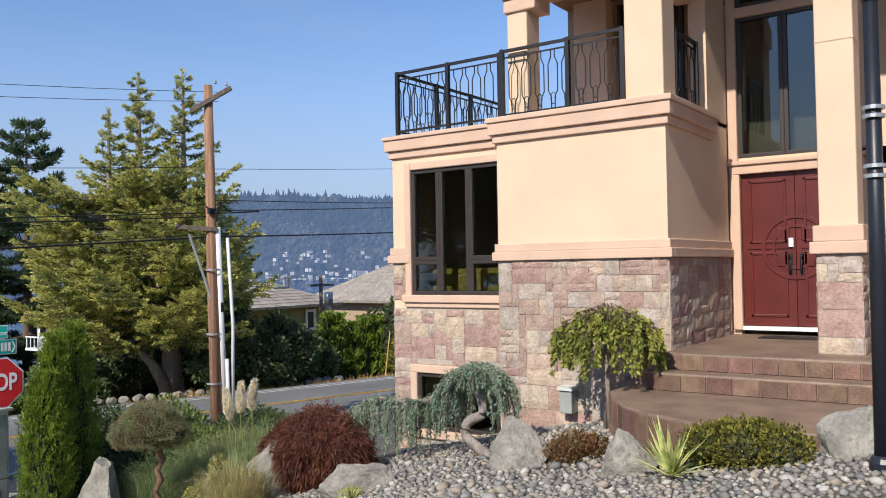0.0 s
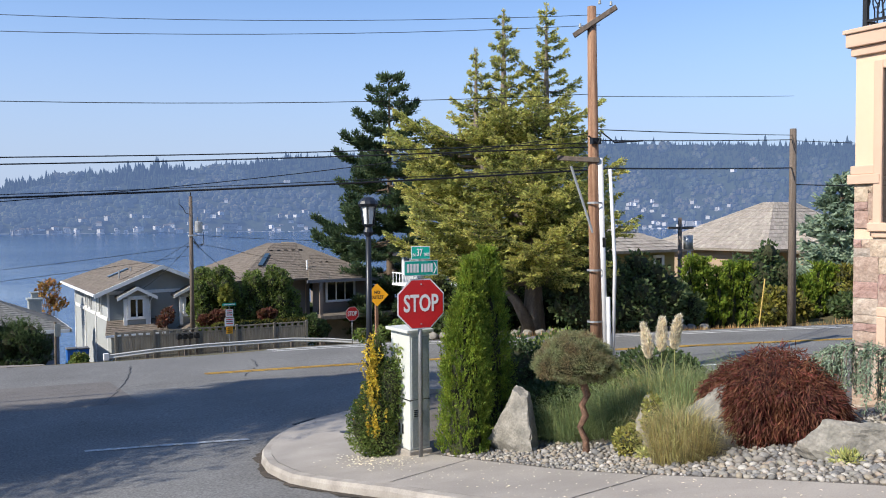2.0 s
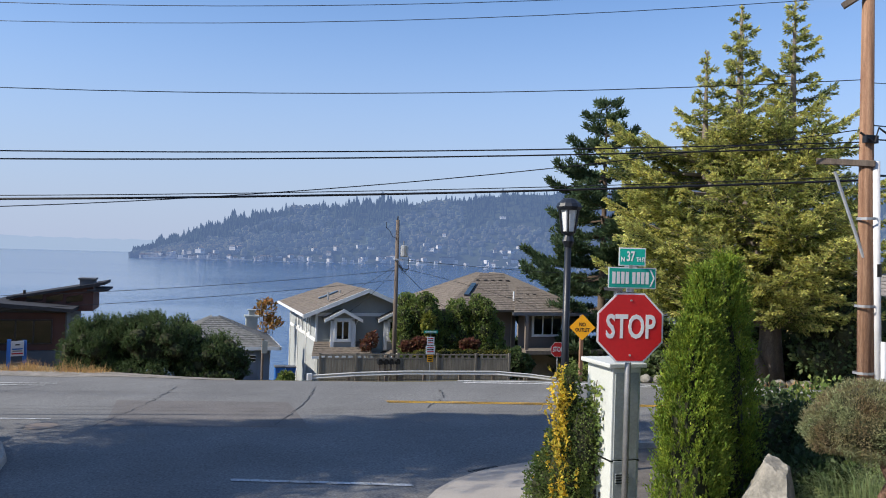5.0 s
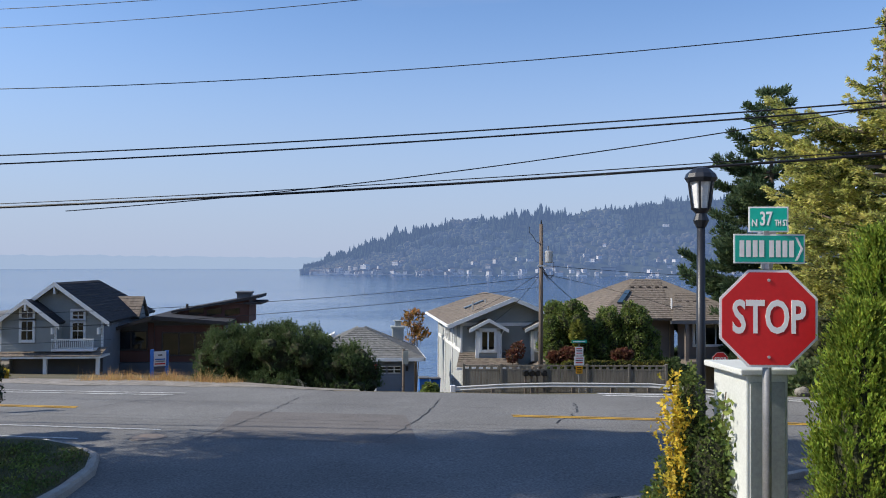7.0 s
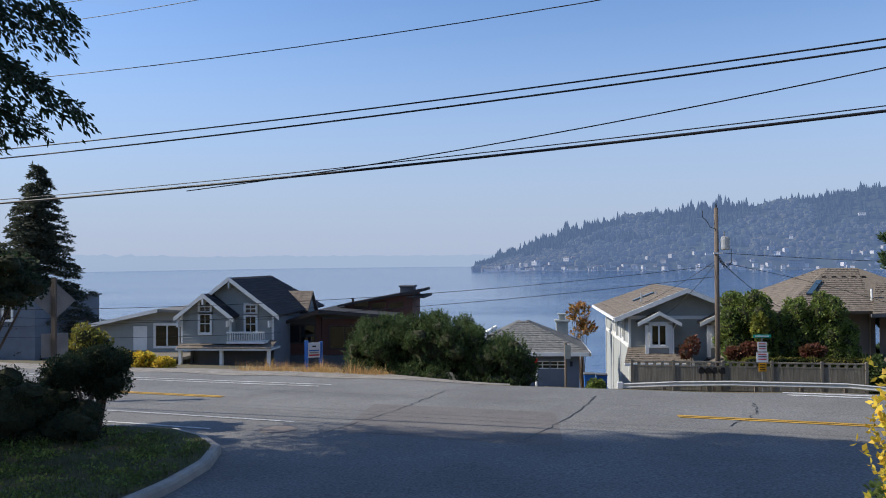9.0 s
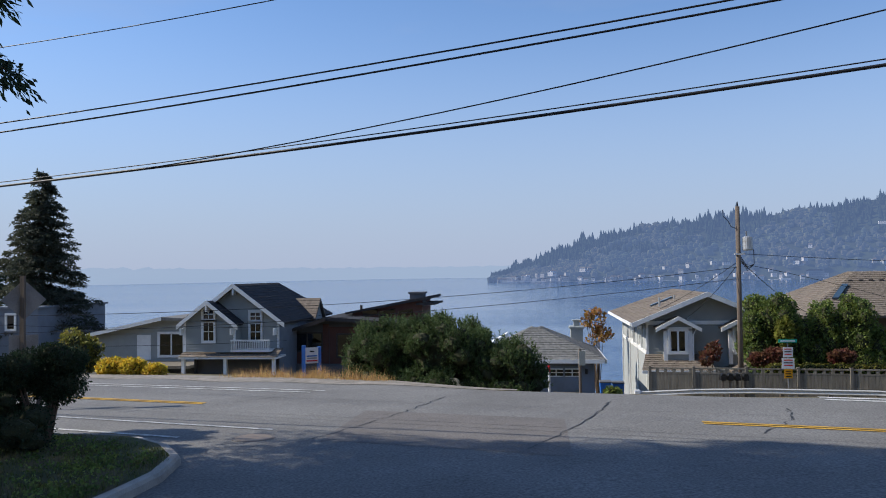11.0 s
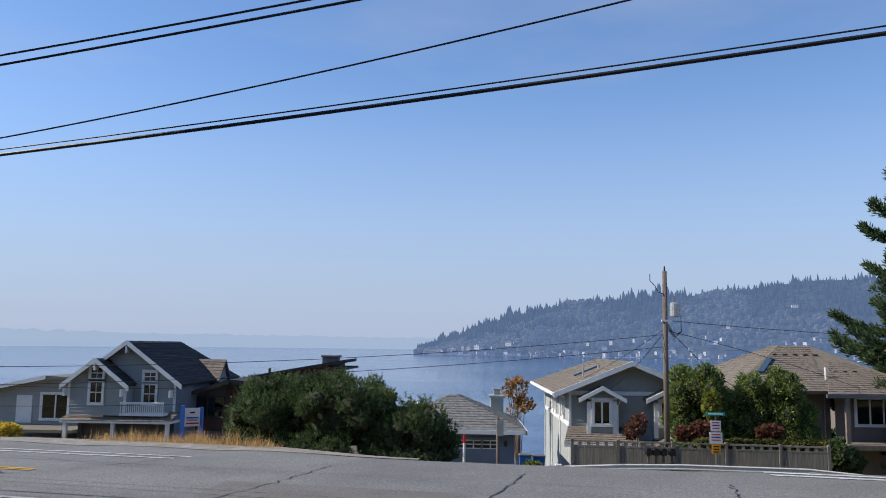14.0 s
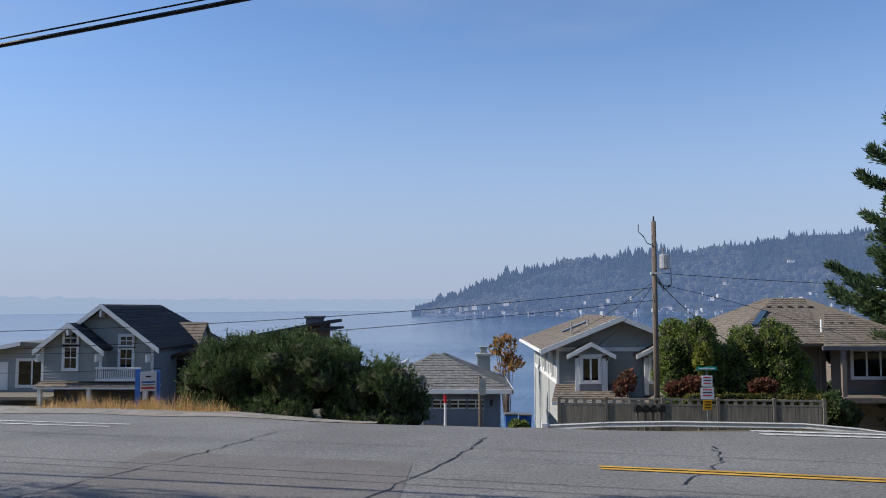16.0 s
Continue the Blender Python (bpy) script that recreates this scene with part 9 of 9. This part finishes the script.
laurel("golden_shrub", [(-12.2, 42.3, -3.6, 0.7, 0.5, 0.34), (-11.3, 42.2, -3.6, 0.6, 0.5, 0.34), (-10.4, 42.2, -3.75, 0.5, 0.5, 0.26)], L_YEL, 161, "low golden-yellow shrub at the road edge", 4200, leaf=(0.14, 0.05))
laurel("russet_shrub", [(-14.4, 43.5, -3.2, 0.9, 0.8, 0.8), (-15.2, 43.5, -3.5, 0.7, 0.7, 0.6)], L_SHRUB, 162, "olive and russet shrub at the road edge", 3200, leaf=(0.16, 0.05))
laurel("broadleaf_tree", [(-7.0, 26.4, 0.1, 0.8, 0.8, 0.6), (-7.9, 26.2, 0.4, 1.1, 0.95, 0.75), (-6.6, 26.2, -0.35, 0.42, 0.6, 0.28), (-8.9, 26.0, 0.7, 1.1, 1.0, 0.8)], L_CEDAR, 163, "dark broadleaf tree on the lawn corner", 7000, leaf=(0.09, 0.032))
# undergrowth across the road to the right of the cedar
for i, (bx, by, r, tp_) in enumerate(((20.4, 33.5, 1.9, -0.9), (23.4, 33.2, 2.0, -0.5), (26.4, 31.6, 1.8, -0.4), (22.9, 26.9, 1.5, 0.2), (24.6, 26.2, 1.6, 0.0), (26.2, 26.4, 1.2, -0.7), (18.0, 30.8, 1.3, -2.2), (32.0, 26.0, 1.5, 0.4), (35.6, 24.0, 1.3, -0.6), (37.2, 23.0, 1.6, -0.9), (31.2, 24.6, 1.0, -1.3), (34.3, 23.2, 1.2, -1.5))):
    zb = gz(bx, by)
    h_ = tp_ - zb
    laurel("roadside_undergrowth", [(bx, by, zb + h_ * 0.5, r, r * 0.8, h_ * 0.52), (bx + 0.6 * r, by - 0.3, zb + h_ * 0.35, r * 0.6, r * 0.6, h_ * 0.38), (bx - 0.6 * r, by - 0.2, zb + h_ * 0.38, r * 0.6, r * 0.6, h_ * 0.4)], L_DARK if i < 7 else (L_PINE if i % 2 else L_SHRUB), 170 + i, "tangled green undergrowth beside the road", 4500, "undergrowth", (0.2, 0.06))
# lawn corner bushes
cb = laurel("cloud_pruned_bush", [(-4.15, 24.9, -1.72, 0.72, 0.7, 0.52), (-3.75, 24.9, -1.92, 0.52, 0.55, 0.42), (-4.75, 25.0, -1.82, 0.5, 0.6, 0.45)], L_CEDAR, 181, "dark cloud-pruned bush on the lawn corner", 22000, leaf=(0.042, 0.014))
part("trunk", Geo().tube(*curve_through([(-3.95, 24.3, gz(-3.95, 24.3)), (-3.85, 24.35, gz(-4, 24.3) + 0.35), (-4.0, 24.5, gz(-4, 24.3) + 0.7), (-3.9, 24.8, -1.9)], [0.06, 0.05, 0.045, 0.03]), 8), M_SILVER, cb, "pale twisted stem", smooth=True)
laurel("cloud_pruned_bush", [(-5.2, 23.9, -2.35, 1.0, 0.8, 0.72), (-4.25, 24.3, -2.7, 0.85, 0.7, 0.55), (-6.6, 23.6, -2.1, 1.2, 1.0, 0.8), (-4.7, 24.4, -2.3, 0.6, 0.6, 0.5)], L_CEDAR, 182, "dark low bush under the cedar", 20000, leaf=(0.042, 0.014))


def grass_strip(name, label, pts, width, h, n, material, seed, w=0.012):
    rng = np.random.default_rng(seed)
    g = Geo()
    for _ in range(n):
        k = rng.integers(len(pts) - 1)
        u = rng.random()
        x = pts[k][0] + (pts[k + 1][0] - pts[k][0]) * u + rng.normal() * width * 0.3
        y = pts[k][1] + (pts[k + 1][1] - pts[k][1]) * u + rng.normal() * width
        if noise.noise((x * 1.6, y * 1.6, 3)) < rng.uniform(-0.45, 0.35):
            continue
        z = gz(x, y) - 0.02
        a = rng.uniform(0, 6.28)
        L = h * rng.uniform(0.35, 1.2) * (0.45 + 0.9 * abs(noise.noise((x * 1.3, y * 1.3, 7))) * 2)
        t = rng.uniform(0, 1.6) * L
        s = (math.cos(a) * w, math.sin(a) * w)
        g.add([(x - s[0], y - s[1], z), (x + s[0], y + s[1], z), (x - s[1] / w * t * 0.5, y + s[0] / w * t * 0.5, z + L)], [(0, 1, 2)])
    obj(name, g, material, label, "grass", kind="stuff")


grass_strip("dry_grass", "straw-coloured dry grass along the shoulder", [(-6.4, 40.8), (-5.2, 40.8), (-4, 40.5), (-3, 39.9), (-1.4, 38.8), (-0.4, 38.3)], 0.6, 0.42, 9000, M_DRYGRASS, 191, 0.009)
grass_strip("dry_grass", "straw-coloured dry grass along the far road edge", [(19, yfar(19) + 0.9), (26, yfar(26) + 0.9), (34, yfar(34) + 0.9), (42, yfar(42) + 0.9)], 0.35, 0.20, 4500, M_DRYGRASS, 192)
grass_strip("dry_grass", "dry grass beside the road", [(-30, yfar(-30) + 1.6), (-9, yfar(-9) + 1.8)], 0.5, 0.16, 1800, M_DRYGRASS, 193)
rl = np.random.default_rng(194)
g = Geo()
for _ in range(26000):
    y = rl.uniform(15.5, 25.6)
    x = -0.98 - 5.5 * rl.random() ** 1.2
    if y > float(np.interp(-x, [0.95, 1.1, 1.3, 1.75, 2.75, 6.5], [22.2, 23.4, 23.9, 24.5, 25.3, 26.6])):
        continue
    z = gz(x, y) + 0.15 + 0.10 * sstep(-1.2, -6, x) - 0.01
    a = rl.uniform(0, 6.28)
    L = rl.uniform(0.03, 0.07) + 0.10 * max(0.0, noise.noise((x * 1.7, y * 1.7, 4)))
    g.add([(x - 0.006 * math.cos(a), y - 0.006 * math.sin(a), z), (x + 0.006 * math.cos(a), y + 0.006 * math.sin(a), z), (x + rl.normal() * 0.025, y + rl.normal() * 0.025, z + L)], [(0, 1, 2)])
obj("lawn_grass", g, L_TURF, "short grass blades on the lawn corner", "grass", kind="stuff")


rg = np.random.default_rng(195)
gc = plant("ivy_groundcover", -3.0, 21.0, gz(-3, 21) + 0.15, "patchy leafy ivy spreading over the lawn corner", "groundcover")
P = []
while len(P) < 15000:
    y, x = rg.uniform(14.5, 25.2), -1.05 - 6.0 * rg.random()
    if y > float(np.interp(-x, [0.95, 1.1, 1.3, 1.75, 2.75, 7.5], [21.8, 23.0, 23.5, 24.1, 24.9, 26.6])):
        continue
    v = noise.noise((x * 1.2, y * 1.2, 8)) + 0.5 * noise.noise((x * 3.5, y * 3.5, 2))
    if v + 0.25 < rg.random() * 0.6:
        continue
    P.append((x, y, gz(x, y) + 0.15 + 0.10 * sstep(-1.2, -6, x) + rg.random() * (0.03 + 0.13 * max(0, v))))
P = np.array(P)
leaves(gc, P, rg.normal(size=P.shape) + np.array([0, 0, 0.5]), 0.055, 0.02, L_GREEN, rg)
part("stem", Geo().tube([(-3, 21, gz(-3, 21) + 0.1), (-3.2, 21.2, gz(-3.2, 21.2) + 0.17), (-3.5, 21.1, gz(-3.5, 21.1) + 0.18)], 0.008, 5), M_BARK, gc)


# ---- boulders and river pebbles ----
def boulder(x, y, top, rx, ry, seed, label, sharp=1.0):
    rng = random.Random(seed)
    z0 = bed_z(x, y)
    h = top - z0
    bm = bmesh.new()
    bmesh.ops.create_icosphere(bm, subdivisions=4, radius=1.0)
    planes = []
    for _ in range(9):
        d = Vector((rng.uniform(-1, 1), rng.uniform(-1, 1), rng.uniform(-0.5, 1))).normalized()
        planes.append((d, rng.uniform(0.40, 0.74)))
    for v in bm.verts:
        c = v.co.copy()
        for d, k in planes:
            e = c.dot(d) - k
            if e > 0:
                c -= d * e * 0.97 * sharp
        n1 = noise.noise(c * 1.7 + Vector((seed, 0, 0))) * 0.10 - abs(noise.noise(c * 3.6 + Vector((seed, 3, 0)))) * 0.13 - abs(noise.noise(c * 8 + Vector((seed, 1, 5)))) * 0.06 + noise.noise(c * 17 + Vector((0, seed, 0))) * 0.03
        c *= 1 + n1
        tp = 1 - 0.22 * max(0.0, c.z)
        v.co = Vector((c.x * rx * 1.2 * tp, c.y * ry * 1.2 * tp, c.z * h * 0.86 + h * 0.40))
    me = bpy.data.meshes.new("boulder")
    bm.to_mesh(me)
    bm.free()
    me.materials.append(M_BOULDER)
    ob = new("boulder", me)
    ob.matrix_world = pose(x, y, z0 - 0.02)
    return tagged(ob, label, "boulder", "garden boulders")


boulder(7.88, 12.48, -0.86, 0.30, 0.50, 1, "tall pale upright boulder beside the arborvitae")
boulder(8.40, 7.62, -0.42, 0.36, 0.52, 2, "broad low grey boulder among pebbles")
boulder(8.98, 5.56, 0.17, 0.34, 0.40, 3, "pointed grey boulder beside the cedar trunk")
boulder(8.62, 9.35, -0.48, 0.32, 0.42, 4, "grey boulder behind the grass clump")
boulder(8.40, 4.00, 0.30, 0.28, 0.32, 5, "pale boulder with a smooth face by the steps")
boulder(8.68, 2.02, 0.68, 0.30, 0.36, 6, "large grey boulder at the edge of the steps")
boulder(8.05, 4.28, -0.12, 0.14, 0.16, 7, "small brown stone in the pebble bed")
boulder(8.35, 10.2, -0.75, 0.25, 0.28, 8, "grey boulder behind the golden conifer")
rw = random.Random(77)
for i in range(26):
    x = 16.5 + i * 0.42
    y = 27.6 - 0.42 * (x - 21) + rw.uniform(-0.15, 0.15)
    bm = bmesh.new()
    bmesh.ops.create_icosphere(bm, subdivisions=2, radius=1.0)
    for v in bm.verts:
        v.co *= 1 + 0.25 * noise.noise(v.co * 1.5 + Vector((i, 0, 0)))
        v.co = Vector((v.co.x * rw.uniform(0.2, 0.24), v.co.y * 0.2, v.co.z * 0.16))
    me = bpy.data.meshes.new("wall_stone")
    bm.to_mesh(me)
    bm.free()
    me.materials.append(M_BOULDER)
    ob = new("edging_stone", me)
    ob.matrix_world = pose(x, y, gz(x, y) + 0.12)
    tagged(ob, "rounded stone edging the bed under the cedar", "stone", "edging stones")


def pebble_mesh(k):
    rng = random.Random(k)
    bm = bmesh.new()
    bmesh.ops.create_icosphere(bm, subdivisions=2 if k < 6 else 1, radius=1.0)
    a, b, c = 1.0, rng.uniform(0.62, 0.9), rng.uniform(0.42, 0.6)
    for v in bm.verts:
        d = 1 + 0.26 * noise.noise(v.co * 1.2 + Vector((k * 3.1, 0, 0)))
        v.co = Vector((v.co.x * a * d, v.co.y * b * d, v.co.z * c * d))
    me = bpy.data.meshes.new("pebble")
    bm.to_mesh(me)
    bm.free()
    me.polygons.foreach_set("use_smooth", [True] * len(me.polygons))
    return me


def pebbles():
    rng = random.Random(99)
    spots = []
    grid = {}

    def ok(x, y, r):
        gx, gy = int(x / 0.25), int(y / 0.25)
        for i in (-1, 0, 1):
            for j in (-1, 0, 1):
                for (a, b, c) in grid.get((gx + i, gy + j), ()):
                    if (a - x) ** 2 + (b - y) ** 2 < ((r + c) * 0.80) ** 2:
                        return False
        return True
    tries = 0
    while tries < 150000:
        tries += 1
        y = rng.uniform(1.6, 13.3)
        edge = 9.9 if y < 8.8 else 8.9 - 0.12 * (y - 8.8)
        if 4.0 < y < 8.8:
            edge = 11.15
        if y < 4.3:
            edge = 9.2
        x = rng.uniform(7.15, edge)
        r = rng.uniform(0.024, 0.056) if rng.random() < 0.84 else rng.uniform(0.05, 0.09)
        if x - r < 7.15 or not ok(x, y, r):
            continue
        spots.append((x, y, r))
        grid.setdefault((int(x / 0.25), int(y / 0.25)), []).append((x, y, r))
    bed = thing("pebble_bed", pose(8.5, 7, -0.8), "bed of smooth grey river pebbles", "pebbles")
    meshes = [pebble_mesh(k) for k in range(6)]
    for me in meshes:
        me.materials.append(M_PEBBLE)
    inv = bed.matrix_basis.inverted()
    near = [s for s in spots if s[0] < 8.2 and 4.6 < s[1] < 8.6]
    near.sort(key=lambda s: -s[2])
    near = near[:300]
    chosen = set(near)
    for x, y, r in near:
        ob = new("pebble", meshes[rng.randrange(6)])
        ob.parent = bed
        ob.matrix_parent_inverse = inv
        ob.matrix_basis = pose(x, y, bed_z(x, y) + r * 0.32, rng.uniform(-18, 18), rng.uniform(-18, 18), rng.uniform(0, 360)) @ Matrix.Scale(r, 4)
    base = []
    for k in range(6):
        me = pebble_mesh(k + 10)
        co = np.array([v.co[:] for v in me.vertices])
        fa = [tuple(p.vertices) for p in me.polygons]
        base.append((co, fa))
        bpy.data.meshes.remove(me)
    V, F, n0 = [], [], 0
    for x, y, r in spots:
        if (x, y, r) in chosen:
            continue
        co, fa = base[rng.randrange(6)]
        m = np.array((pose(0, 0, 0, rng.uniform(-20, 20), rng.uniform(-20, 20), rng.uniform(0, 360)) @ Matrix.Scale(r, 4)).to_3x3())
        V.append(co @ m.T + np.array([x, y, bed_z(x, y) + r * 0.32]))
        F += [tuple(i + n0 for i in f) for f in fa]
        n0 += len(co)
    me = bpy.data.meshes.new("pebble_fill")
    me.from_pydata([tuple(v) for v in np.concatenate(V)], [], F)
    me.polygons.foreach_set("use_smooth", [True] * len(me.polygons))
    me.materials.append(M_PEBBLE2)
    ob = new("pebble_fill", me)
    ob.parent = bed
    ob.matrix_parent_inverse = inv
    ob["kind"] = "stuff"
    # fallen leaves on the pavement
    g = Geo()
    for _ in range(420):
        y = rng.uniform(3, 14)
        x = rng.uniform(5.7, 7.3)
        s = rng.uniform(0.008, 0.022)
        a = rng.uniform(0, 6.28)
        z = gz(x, y) + 0.163
        g.add([(x + s * math.cos(a), y + s * math.sin(a), z), (x - s * math.sin(a) * 0.5, y + s * math.cos(a) * 0.5, z + 0.004), (x - s * math.cos(a), y - s * math.sin(a), z), (x + s * math.sin(a) * 0.5, y - s * math.cos(a) * 0.5, z + 0.003)], [(0, 1, 2, 3)])
    for _ in range(260):
        y, x = 13.9 + rng.gauss(0, 0.5), 6.25 + rng.gauss(0, 0.22)
        s = rng.uniform(0.012, 0.028)
        a = rng.uniform(0, 6.28)
        z = gz(x, y) + 0.163
        g.add([(x + s * math.cos(a), y + s * math.sin(a), z), (x - s * math.sin(a) * 0.5, y + s * math.cos(a) * 0.5, z + 0.006), (x - s * math.cos(a), y - s * math.sin(a), z), (x + s * math.sin(a) * 0.5, y - s * math.cos(a) * 0.5, z + 0.004)], [(0, 1, 2, 3)])
    obj("fallen_leaves", g, M_PAMPAS, "scattered pale dry leaves on the pavement", "leaves", kind="stuff")


pebbles()
